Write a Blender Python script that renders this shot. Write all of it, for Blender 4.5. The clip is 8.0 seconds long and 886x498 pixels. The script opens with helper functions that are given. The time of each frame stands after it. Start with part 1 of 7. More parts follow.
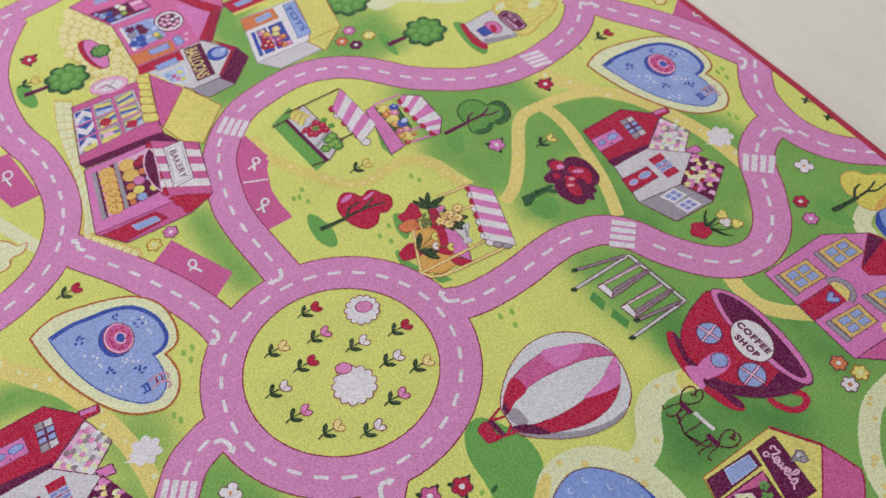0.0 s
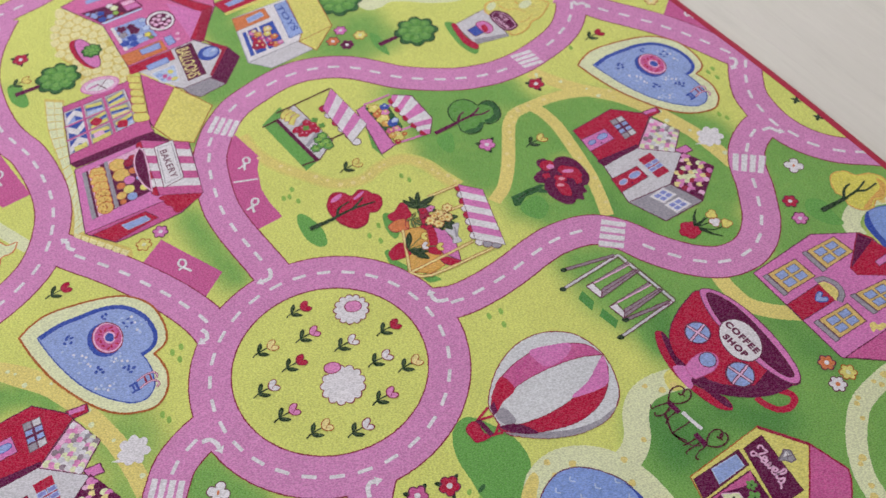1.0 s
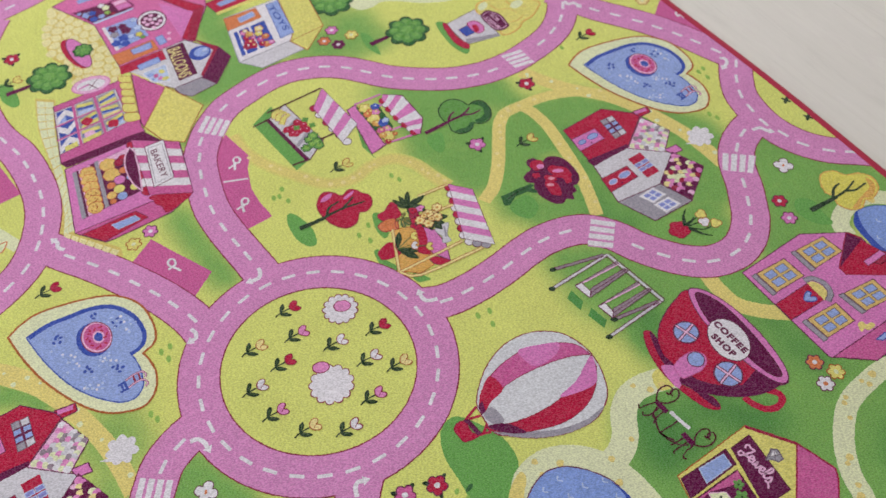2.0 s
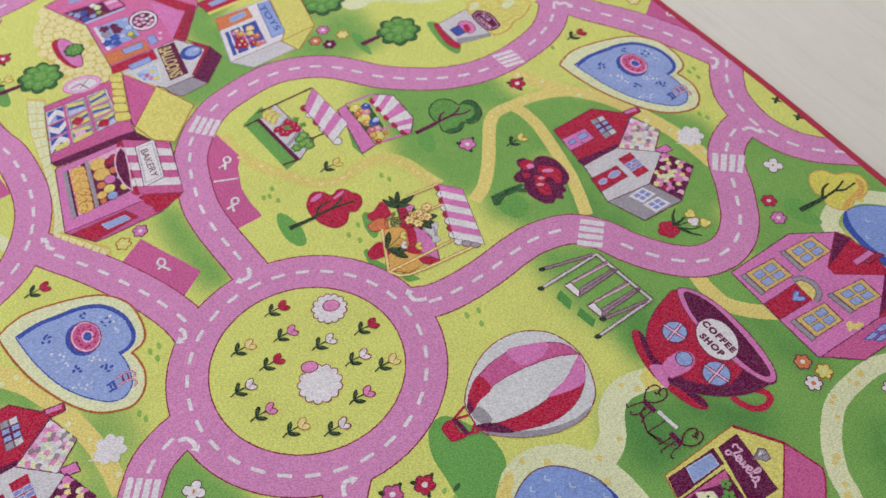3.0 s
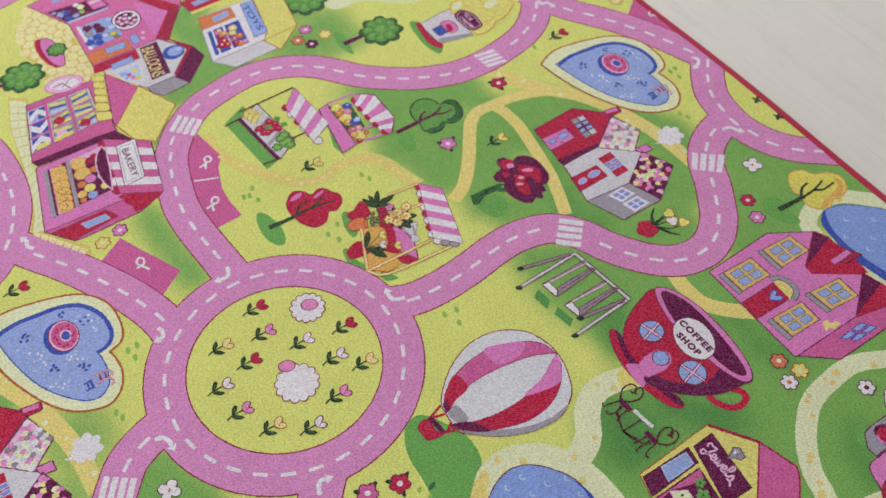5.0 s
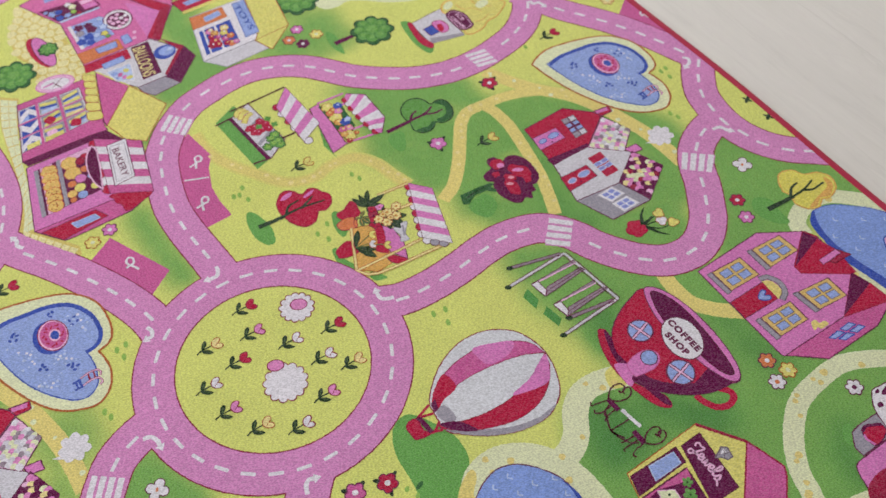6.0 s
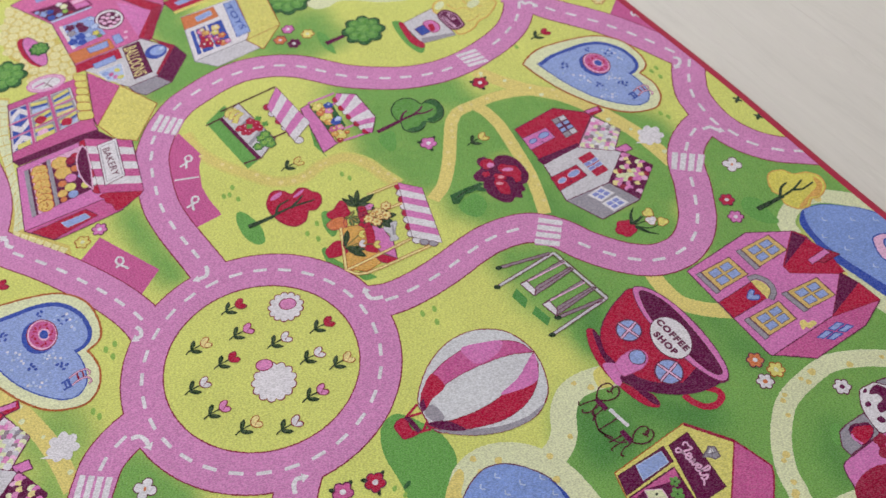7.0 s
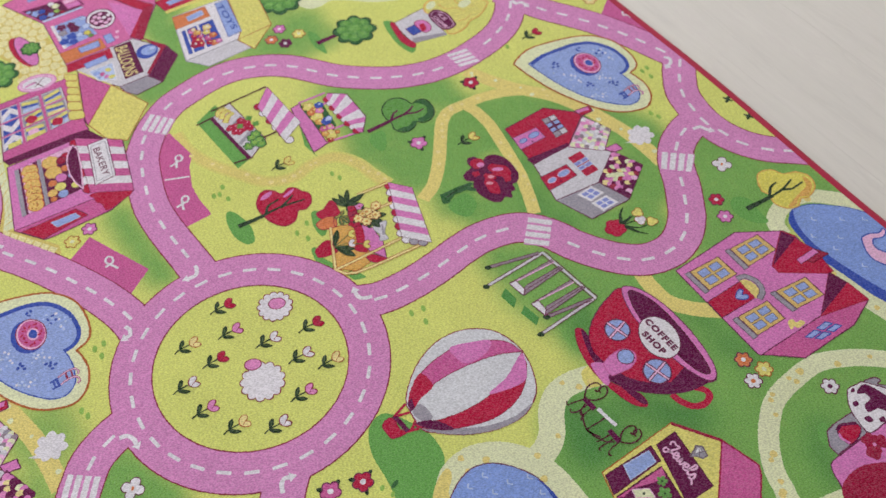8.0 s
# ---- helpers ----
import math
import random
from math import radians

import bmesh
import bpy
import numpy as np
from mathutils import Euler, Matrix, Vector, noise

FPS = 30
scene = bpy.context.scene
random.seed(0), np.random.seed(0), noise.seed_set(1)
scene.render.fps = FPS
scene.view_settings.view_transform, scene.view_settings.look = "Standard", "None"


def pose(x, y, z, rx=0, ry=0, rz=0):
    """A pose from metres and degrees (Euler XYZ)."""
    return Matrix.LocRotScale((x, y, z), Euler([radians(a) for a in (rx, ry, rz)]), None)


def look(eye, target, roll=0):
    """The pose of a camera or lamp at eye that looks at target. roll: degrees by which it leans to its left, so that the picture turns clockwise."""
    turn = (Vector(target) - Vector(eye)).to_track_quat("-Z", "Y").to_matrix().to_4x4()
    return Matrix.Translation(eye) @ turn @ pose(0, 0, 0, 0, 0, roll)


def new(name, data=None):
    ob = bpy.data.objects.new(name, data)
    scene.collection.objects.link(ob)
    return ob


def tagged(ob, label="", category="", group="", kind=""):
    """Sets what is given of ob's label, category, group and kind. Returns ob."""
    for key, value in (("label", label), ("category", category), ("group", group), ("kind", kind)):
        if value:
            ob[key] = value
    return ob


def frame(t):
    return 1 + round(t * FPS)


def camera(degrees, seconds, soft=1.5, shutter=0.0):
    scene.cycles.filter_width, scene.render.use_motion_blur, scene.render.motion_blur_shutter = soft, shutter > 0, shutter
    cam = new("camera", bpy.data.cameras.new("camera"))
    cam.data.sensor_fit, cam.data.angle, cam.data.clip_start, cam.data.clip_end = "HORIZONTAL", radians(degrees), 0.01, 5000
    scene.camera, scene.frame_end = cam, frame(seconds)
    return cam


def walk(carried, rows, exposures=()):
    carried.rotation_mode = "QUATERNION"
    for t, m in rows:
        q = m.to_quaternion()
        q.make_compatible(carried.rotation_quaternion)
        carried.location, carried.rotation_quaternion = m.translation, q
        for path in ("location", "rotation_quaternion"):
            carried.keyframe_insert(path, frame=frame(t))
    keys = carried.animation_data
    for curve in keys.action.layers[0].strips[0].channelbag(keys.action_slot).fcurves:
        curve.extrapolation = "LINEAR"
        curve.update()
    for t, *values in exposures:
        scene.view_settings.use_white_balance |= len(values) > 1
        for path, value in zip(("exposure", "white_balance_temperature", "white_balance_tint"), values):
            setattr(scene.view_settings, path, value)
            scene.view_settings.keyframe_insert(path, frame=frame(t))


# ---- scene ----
# ---- camera: slides slowly sideways over the rug ----
cam = camera(48.95, 8.0, soft=1.5)
cam.data.dof.use_dof, cam.data.dof.focus_distance, cam.data.dof.aperture_fstop = True, 1.68, 3.8  # the far side lies a little out of focus
EYE, SLIDE = (0.0002, -0.0018, 1.5506), (0.1268, -0.0962)
rows = []
for k in range(17):
    u = k / 16
    rows.append((8.0 * u, pose(EYE[0] + SLIDE[0] * u, EYE[1] + SLIDE[1] * u, EYE[2], 37.06, 0, -30.745 - 0.46 * u)
                 @ pose(0, 0, 0, 0, 0, -3.06 + 0.45 * u)))
walk(cam, rows, exposures=[(0.0, 0.02), (8.0, 0.05)])

# ---- daylight: sky, and two lamps added for unseen windows ----
world = bpy.data.worlds.new("sky")
world.use_nodes = True
sky = world.node_tree.nodes.new("ShaderNodeTexSky")
sky.sky_type, sky.sun_disc = "NISHITA", False
sky.sun_elevation, sky.sun_rotation = radians(38), radians(200)
world.node_tree.links.new(sky.outputs[0], world.node_tree.nodes["Background"].inputs[0])
world.node_tree.nodes["Background"].inputs[1].default_value = 0.1
scene.world = world


def area(name, where, target, w, h, power, colour):
    data = bpy.data.lights.new(name, "AREA")
    data.shape, data.size, data.size_y, data.energy, data.color = "RECTANGLE", w, h, power, colour
    ob = new(name, data)
    ob.matrix_world = look(where, target)
    return ob


ROOM = (-3.6, 3.9, -2.4, 6.4, 2.6)  # x0, x1, y0, y1, ceiling height
# both window lamps are assumed, placed and sized to even the brightness over the rug
area("added_daylight_north", (1.9, 6.38, 1.55), (1.4, 0.0, 0.4), 3.6, 1.7, 180, (0.98, 0.963, 1.0))
area("added_daylight_west", (-3.58, -0.2, 1.55), (0.3, 0.2, 0.2), 3.0, 1.7, 64, (0.98, 0.963, 1.0))


# ---- materials ----
def linear(c):
    return tuple((v / 255 / 12.92 if v <= 10 else ((v / 255 + 0.055) / 1.055) ** 2.4) for v in c)


def tree_of(name):
    m = bpy.data.materials.new(name)
    m.use_nodes = True
    n, l = m.node_tree.nodes, m.node_tree.links
    return m, n, l, n["Principled BSDF"]


def node(n, kind, **values):
    x = n.new(kind)
    for k, v in values.items():
        x.inputs[k.replace("_", " ")].default_value = v
    return x


def pile_surface(n, l, bsdf, colour_socket):
    """Short looped pile: tufts of about 2 by 4 mm; gap shade and the sheen of pale fibre flecks are put into the
    colour; faint wear.
    """
    where = n.new("ShaderNodeNewGeometry").outputs["Position"]
    turn = n.new("ShaderNodeVectorRotate")
    turn.rotation_type = "Z_AXIS"
    turn.inputs["Angle"].default_value = radians(29)
    l.new(where, turn.inputs["Vector"])
    long = n.new("ShaderNodeVectorMath")
    long.operation = "MULTIPLY"
    long.inputs[1].default_value = (0.6, 1.15, 1)
    l.new(turn.outputs[0], long.inputs[0])
    tuft = node(n, "ShaderNodeTexNoise", Scale=430.0, Detail=1.2, Roughness=0.55)
    fleck = node(n, "ShaderNodeTexNoise", Scale=600.0, Detail=1.0)
    wear = node(n, "ShaderNodeTexNoise", Scale=9.0, Detail=3.0)
    for x in (tuft, fleck):
        l.new(long.outputs[0], x.inputs["Vector"])
    l.new(where, wear.inputs["Vector"])
    total = n.new("ShaderNodeMath")
    total.operation = "ADD"
    # shade of the gaps between tufts, painted into the colour where the noise is low
    a = node(n, "ShaderNodeMapRange", From_Min=0.34, From_Max=0.64, To_Min=-0.2, To_Max=0.12)
    b = node(n, "ShaderNodeMapRange", From_Min=0.3, From_Max=0.7, To_Min=0.97, To_Max=1.04)
    l.new(tuft.outputs[0], a.inputs[0])
    l.new(wear.outputs[0], b.inputs[0])
    l.new(a.outputs[0], total.inputs[0])
    l.new(b.outputs[0], total.inputs[1])
    mix = n.new("ShaderNodeVectorMath")
    mix.operation = "SCALE"
    l.new(colour_socket, mix.inputs[0])
    l.new(total.outputs[0], mix.inputs["Scale"])
    # fibre sheen painted in: the fleck noise is added to the colour
    glint = node(n, "ShaderNodeMapRange", From_Min=0.34, From_Max=0.68, To_Min=-0.046, To_Max=0.054)
    l.new(fleck.outputs[0], glint.inputs[0])
    pale = n.new("ShaderNodeVectorMath")
    pale.operation = "ADD"
    l.new(mix.outputs[0], pale.inputs[0])
    l.new(glint.outputs[0], pale.inputs[1])
    l.new(pale.outputs[0], bsdf.inputs["Base Color"])
    bump = node(n, "ShaderNodeBump", Strength=0.9, Distance=0.0026)
    l.new(tuft.outputs[0], bump.inputs["Height"])
    l.new(bump.outputs[0], bsdf.inputs["Normal"])
    bsdf.inputs["Roughness"].default_value = 0.92
    bsdf.inputs["Specular IOR Level"].default_value = 0.15


INKS = {}


def ink(name, rgb):
    """Dyed pile in one printed colour."""
    m, n, l, bsdf = tree_of("pile_" + name)
    c = n.new("ShaderNodeRGB")
    c.outputs[0].default_value = (*linear(rgb), 1)
    pile_surface(n, l, bsdf, c.outputs[0])
    INKS[name] = m


PALETTE = {}
PALETTE.update(road=(212, 142, 194), road_edge=(144, 46, 72), white=(226, 223, 230), deep_green=(88, 150, 80), leaf=(54, 72, 54), crown=(104, 158, 82), crown_dark=(62, 104, 66))
PALETTE.update(straw=(226, 211, 130), cream=(222, 227, 188), yellow=(222, 215, 124), peach=(221, 208, 125), red=(182, 40, 74), crimson=(160, 42, 74), plum=(104, 30, 78))
PALETTE.update(magenta=(202, 100, 156), pink=(214, 128, 190), pale_pink=(230, 184, 216), orange=(212, 128, 84), brown=(178, 102, 60), blue=(150, 170, 222), pale_blue=(184, 200, 232))
PALETTE.update(dark_blue=(66, 88, 176), grey=(158, 154, 166), pale_grey=(208, 206, 214), dark_grey=(116, 100, 114), wine=(92, 40, 58), ink_line=(112, 54, 84), rose=(222, 142, 196))
PALETTE.update(sprig=(146, 188, 92), sprig_dark=(122, 172, 92), blotch=(224, 208, 132), amber=(220, 172, 96), joint=(214, 196, 112), stone=(229, 222, 166), sun=(222, 214, 106))
PALETTE.update(gold=(216, 186, 116), steel=(150, 134, 146), faint_peach=(217, 213, 122), custard=(230, 216, 152), shadow_green=(110, 168, 88), pool=(134, 160, 222), violet=(138, 142, 208))
PALETTE.update(cool_white=(212, 214, 220), candy=(212, 114, 168), biscuit=(224, 190, 112), moss=(92, 112, 72), blush=(226, 160, 178))
for name, rgb in PALETTE.items():
    ink(name, rgb)

lawn_mat, n, l, bsdf = tree_of("pile_lawn")
shade = n.new("ShaderNodeAttribute")
shade.attribute_name = "dye"
grain = node(n, "ShaderNodeTexNoise", Scale=60.0, Detail=4.0)
l.new(n.new("ShaderNodeNewGeometry").outputs["Position"], grain.inputs["Vector"])
soft = node(n, "ShaderNodeMapRange", From_Min=0.3, From_Max=0.7, To_Min=-0.025, To_Max=0.025)
l.new(grain.outputs[0], soft.inputs[0])
add = n.new("ShaderNodeMath")
add.operation, add.use_clamp = "ADD", True
l.new(shade.outputs["Fac"], add.inputs[0])
l.new(soft.outputs[0], add.inputs[1])
ramp = n.new("ShaderNodeValToRGB")
ramp.color_ramp.elements[0].color = (*linear((215, 221, 124)), 1)
ramp.color_ramp.elements[1].color = (*linear((84, 142, 76)), 1)
ramp.color_ramp.elements.new(0.5).color = (*linear((125, 174, 92)), 1)
l.new(add.outputs[0], ramp.inputs[0])
pile_surface(n, l, bsdf, ramp.outputs[0])


def plain(name, rgb, rough, noise_scale, amount, bump=0.0, spec=0.4):
    m, n, l, bsdf = tree_of(name)
    t = node(n, "ShaderNodeTexNoise", Scale=noise_scale, Detail=5.0)
    l.new(n.new("ShaderNodeNewGeometry").outputs["Position"], t.inputs["Vector"])
    r = node(n, "ShaderNodeMapRange", From_Min=0.3, From_Max=0.7, To_Min=1 - amount, To_Max=1 + amount)
    l.new(t.outputs[0], r.inputs[0])
    s = n.new("ShaderNodeVectorMath")
    s.operation = "SCALE"
    s.inputs[0].default_value = linear(rgb)
    l.new(r.outputs[0], s.inputs["Scale"])
    l.new(s.outputs[0], bsdf.inputs["Base Color"])
    bsdf.inputs["Roughness"].default_value, bsdf.inputs["Specular IOR Level"].default_value = rough, spec
    if bump:
        b = node(n, "ShaderNodeBump", Strength=0.4, Distance=bump)
        l.new(t.outputs[0], b.inputs["Height"])
        l.new(b.outputs[0], bsdf.inputs["Normal"])
    return m


BINDING = plain("binding_tape", (168, 36, 66), 0.8, 500, 0.15, 0.001)
BACKING = plain("rug_backing", (150, 140, 130), 0.95, 300, 0.15, 0.001)
PAINT = plain("wall_paint", (228, 227, 226), 0.9, 40, 0.02)

# pale limed floorboards: long soft grain, a tone of its own for each board
BOARD, n, l, bsdf = tree_of("limed_board")
where = n.new("ShaderNodeTexCoord")
own = n.new("ShaderNodeObjectInfo")
shift = n.new("ShaderNodeVectorMath")
shift.operation = "MULTIPLY_ADD"
shift.inputs[1].default_value = (1, 1, 1)
spread = n.new("ShaderNodeVectorMath")
spread.operation = "SCALE"
spread.inputs[0].default_value = (7, 31, 3)
l.new(own.outputs["Random"], spread.inputs["Scale"])
l.new(where.outputs["Object"], shift.inputs[0])
l.new(spread.outputs[0], shift.inputs[2])
stretch = n.new("ShaderNodeMapping")
stretch.inputs["Scale"].default_value = (9, 0.9, 1)
l.new(shift.outputs[0], stretch.inputs["Vector"])
vein = node(n, "ShaderNodeTexNoise", Scale=1.7, Detail=6.0, Roughness=0.58, Distortion=1.6)
fine = node(n, "ShaderNodeTexNoise", Scale=22.0, Detail=4.0)
broad = node(n, "ShaderNodeTexNoise", Scale=2.2, Detail=2.0)
l.new(stretch.outputs[0], vein.inputs["Vector"])
l.new(stretch.outputs[0], fine.inputs["Vector"])
l.new(shift.outputs[0], broad.inputs["Vector"])
ramp = n.new("ShaderNodeValToRGB")
e = ramp.color_ramp.elements
e[0].position, e[0].color = 0.0, (*linear((215, 212, 205)), 1)
e[1].position, e[1].color = 1.0, (*linear((225, 223, 216)), 1)
for at, c in ((0.34, (222, 219, 212)), (0.385, (214, 211, 204)), (0.41, (218, 215, 208)), (0.56, (221, 218, 211)), (0.585, (219, 215, 209)), (0.61, (222, 219, 212))):
    e.new(at).color = (*linear(c), 1)
l.new(vein.outputs[0], ramp.inputs[0])
tone = node(n, "ShaderNodeMapRange", To_Min=0.97, To_Max=1.02)
l.new(own.outputs["Random"], tone.inputs[0])
line = node(n, "ShaderNodeMapRange", From_Min=0.3, From_Max=0.7, To_Min=0.985, To_Max=1.012)
l.new(fine.outputs[0], line.inputs[0])
times = n.new("ShaderNodeMath")
times.operation = "MULTIPLY"
l.new(tone.outputs[0], times.inputs[0])
l.new(line.outputs[0], times.inputs[1])
s = n.new("ShaderNodeVectorMath")
s.operation = "SCALE"
l.new(ramp.outputs[0], s.inputs[0])
l.new(times.outputs[0], s.inputs["Scale"])
l.new(s.outputs[0], bsdf.inputs["Base Color"])
bsdf.inputs["Roughness"].default_value, bsdf.inputs["Specular IOR Level"].default_value = 0.5, 0.35
bump = node(n, "ShaderNodeBump", Strength=0.15, Distance=0.001)
l.new(fine.outputs[0], bump.inputs["Height"])
l.new(bump.outputs[0], bsdf.inputs["Normal"])

# ---- mesh helpers ----
TOP, STEP = 0.005, 0.00011  # the rug's printed face, and the height of one layer of print
HOME = {}
LIMIT = 1.4935  # the print ends under the bound edge


def solid(name, verts, faces, mats, slots=None, parent=None, label="", origin=None, flat=True):
    """Links one mesh object; vertices are given in the world and kept round an origin of their own."""
    v = np.array(verts, float)
    o = np.array(origin if origin is not None else (*(v.min(0) + v.max(0))[:2] / 2, v[:, 2].min()))
    me = bpy.data.meshes.new(name)
    me.from_pydata((v - o).tolist(), [], faces)
    for m in mats:
        me.materials.append(m)
    if slots:
        me.polygons.foreach_set("material_index", slots)
    ob = new(name, me)
    HOME[ob.name] = o
    if parent:
        ob.parent = parent
        o = o - HOME[parent.name]
    ob.location = o
    if label:
        ob["label"] = label
    return ob


def box(name, lo, hi, mat, parent=None, label=""):
    x0, y0, z0 = lo
    x1, y1, z1 = hi
    v = [(x, y, z) for z in (z0, z1) for y in (y0, y1) for x in (x0, x1)]
    f = [(0, 2, 3, 1), (4, 5, 7, 6), (0, 1, 5, 4), (2, 6, 7, 3), (0, 4, 6, 2), (1, 3, 7, 5)]
    return solid(name, v, f, [mat], None, parent, label)


def curve(points, closed=False, steps=7):
    """A smooth line through a few points."""
    p = [np.array(q, float) for q in points]
    k = len(p)
    out = []
    for i in range(k if closed else k - 1):
        a, b = p[i], p[(i + 1) % k]
        before = p[i - 1] if (closed or i) else 2 * a - b
        after = p[(i + 2) % k] if (closed or i + 2 < k) else 2 * b - a
        for s in range(steps):
            t = s / steps
            out.append(0.5 * (2 * a + (b - before) * t + (2 * before - 5 * a + 4 * b - after) * t * t + (3 * a - before - 3 * b + after) * t ** 3))
    if not closed:
        out.append(p[-1])
    return out


def oval(c, a, b, steps=28):
    """An oval round c that passes through the ends a and b of two of its half axes."""
    c, a, b = (np.array(q, float) for q in (c, a, b))
    return [c + (a - c) * math.cos(2 * math.pi * i / steps) + (b - c) * math.sin(2 * math.pi * i / steps) for i in range(steps)]


def disc(c, r, steps=14, squash=1.0, turn=0.0):
    ct, st = math.cos(turn), math.sin(turn)
    out = []
    for i in range(steps):
        x, y = r * math.cos(2 * math.pi * i / steps), squash * r * math.sin(2 * math.pi * i / steps)
        out.append((c[0] + ct * x - st * y, c[1] + st * x + ct * y))
    return out


def lobes(c, r, count, depth=0.12, turn=0.0, squash=1.0, steps=6, lean=0.0):
    """A scalloped outline: a ring of rounded lobes."""
    out = []
    for i in range(count * steps):
        a = 2 * math.pi * i / (count * steps)
        k = r * (1 - depth + depth * 2 * abs(math.sin(count * a / 2 + turn)) ** 0.7)
        x, y = k * math.cos(a), k * math.sin(a) * squash
        out.append((c[0] + math.cos(lean) * x - math.sin(lean) * y, c[1] + math.sin(lean) * x + math.cos(lean) * y))
    return out


def ragged(q):
    return q + np.array(noise.noise_vector((q[0] * 330, q[1] * 330, 0.5))[:2]) * 0.0012


def fray(pts, closed=True, rag=True):
    """Short steps along an outline; the tufts make every printed edge a little ragged."""
    p = [np.array((float(q[0]), float(q[1]))) for q in pts]
    out = []
    for i in range(len(p) if closed else len(p) - 1):
        a, b = p[i], p[(i + 1) % len(p)]
        k = max(1, int(np.linalg.norm(b - a) / 0.0025))
        out += [a + (b - a) * j / k for j in range(k)]
    if not closed:
        out.append(p[-1])
    return [ragged(q) for q in out] if rag else out


class Print:
    """Flat printed shapes that lie on the rug, gathered into one mesh."""

    def __init__(self):
        self.v, self.f, self.s, self.m, self.marks = [], [], [], [], []

    def slot(self, colour):
        if colour not in self.m:
            self.m.append(colour)
        return self.m.index(colour)

    def fill(self, pts, colour, level):
        z, k = TOP + STEP * level, len(self.v)
        self.marks.append((len(self.v), len(self.f)))
        pts = [(min(float(p[0]), LIMIT), float(p[1])) for p in fray(pts)]
        turn = sum(a[0] * b[1] - b[0] * a[1] for a, b in zip(pts, pts[1:] + pts[:1]))
        if turn < 0:
            pts = pts[::-1]
        c = len(pts)
        self.v += [(x, y, z) for x, y in pts] + [(x, y, TOP - 0.0004) for x, y in pts]
        self.f.append(tuple(range(k, k + c)))
        self.f += [(k + i, k + c + i, k + c + (i + 1) % c, k + (i + 1) % c) for i in range(c)]
        self.s += [self.slot(colour)] * (c + 1)
        return self

    def line(self, pts, width, colour, level, closed=False, taper=0.0):
        self.marks.append((len(self.v), len(self.f)))
        p = np.array(fray(pts, closed, False))
        keep = [0] + [i for i in range(1, len(p)) if np.linalg.norm(p[i] - p[i - 1]) > 1e-5]
        p = p[keep]
        if len(p) < 2:
            return self
        d = (np.roll(p, -1, 0) - np.roll(p, 1, 0)) if closed else np.gradient(p, axis=0)
        d /= np.maximum(np.linalg.norm(d, axis=1), 1e-9)[:, None]
        side = np.c_[-d[:, 1], d[:, 0]] * width / 2
        if taper:
            side *= (1 - taper * np.linspace(0, 1, len(p)))[:, None]
        z, k, c = TOP + STEP * level, len(self.v), len(p)
        self.v += [(min(x, LIMIT), y, z) for x, y in map(ragged, [*(p + side), *(p - side)])]
        for i in range(c if closed else c - 1):
            j = (i + 1) % c
            self.f.append((k + i, k + c + i, k + c + j, k + j))
            self.s.append(self.slot(colour))
        return self

    def shape(self, pts, colour, level, edge="ink_line", w=0.0022):
        """A filled shape with a drawn outline."""
        self.fill(pts, colour, level)
        if edge:
            self.line([*pts], w, edge, level + 0.07, closed=True)
            self.marks.pop()
        return self

    def put(self, name, parent, label=""):
        return solid(name, self.v, self.f, [INKS[c] for c in self.m], self.s, parent, label)

    def put_each(self, name, parent, rest="", label=""):
        """Every shape as an object of its own; the first is called name, the others rest."""
        first = None
        ends = self.marks[1:] + [(len(self.v), len(self.f))]
        for (v0, f0), (v1, f1) in zip(self.marks, ends):
            if f1 == f0:
                continue
            used = sorted(set(self.s[f0:f1]))
            ob = solid(name if first is None or not rest else rest, self.v[v0:v1], [tuple(i - v0 for i in f) for f in self.f[f0:f1]],
                       [INKS[self.m[c]] for c in used], [used.index(c) for c in self.s[f0:f1]], parent, label if first is None else "")
            first = first or ob
        return first


def patch(name, pts, colour, parent, level, edge="ink_line", w=0.0022, label=""):
    return Print().shape(pts, colour, level, edge, w).put(name, parent, label)


def across(q, u, v):
    """The point at shares u, v of a four-cornered field."""
    a, b, c, d = (np.array(p, float) for p in q)
    return a * (1 - u) * (1 - v) + b * u * (1 - v) + c * u * v + d * (1 - u) * v


def inset(q, u0, u1, v0, v1):
    return [across(q, u0, v0), across(q, u1, v0), across(q, u1, v1), across(q, u0, v1)]


# ---- room: floor, and unseen plain walls and ceiling added to bounce daylight ----
X0, X1, Y0, Y1, HIGH = ROOM
for name, lo, hi in (("wall_south", (X0 - 0.15, Y0 - 0.15, 0), (X1 + 0.15, Y0, HIGH)), ("wall_east", (X1, Y0, 0), (X1 + 0.15, Y1, HIGH))):
    tagged(box(name, lo, hi, PAINT), "plain white painted room wall", "wall", kind="structure")


def wall_with_window(name, start, end, w0, w1, place):
    """An unseen wall from start to end with an added window opening from w0 to w1 along it."""
    verts, faces = [], []
    for a, b, z0, z1 in ((start, w0, 0, HIGH), (w1, end, 0, HIGH), (w0, w1, 0, 0.7), (w0, w1, 2.4, HIGH)):
        k = len(verts)
        verts += [place(u, d, z) for z in (z0, z1) for d in (0, 0.15) for u in (a, b)]
        faces += [tuple(k + i for i in f) for f in ((0, 2, 3, 1), (4, 5, 7, 6), (0, 1, 5, 4), (2, 6, 7, 3), (0, 4, 6, 2), (1, 3, 7, 5))]
    tagged(solid(name, verts, faces, [PAINT]), "plain white painted wall out of view, with an added wide window opening", "wall", kind="structure")


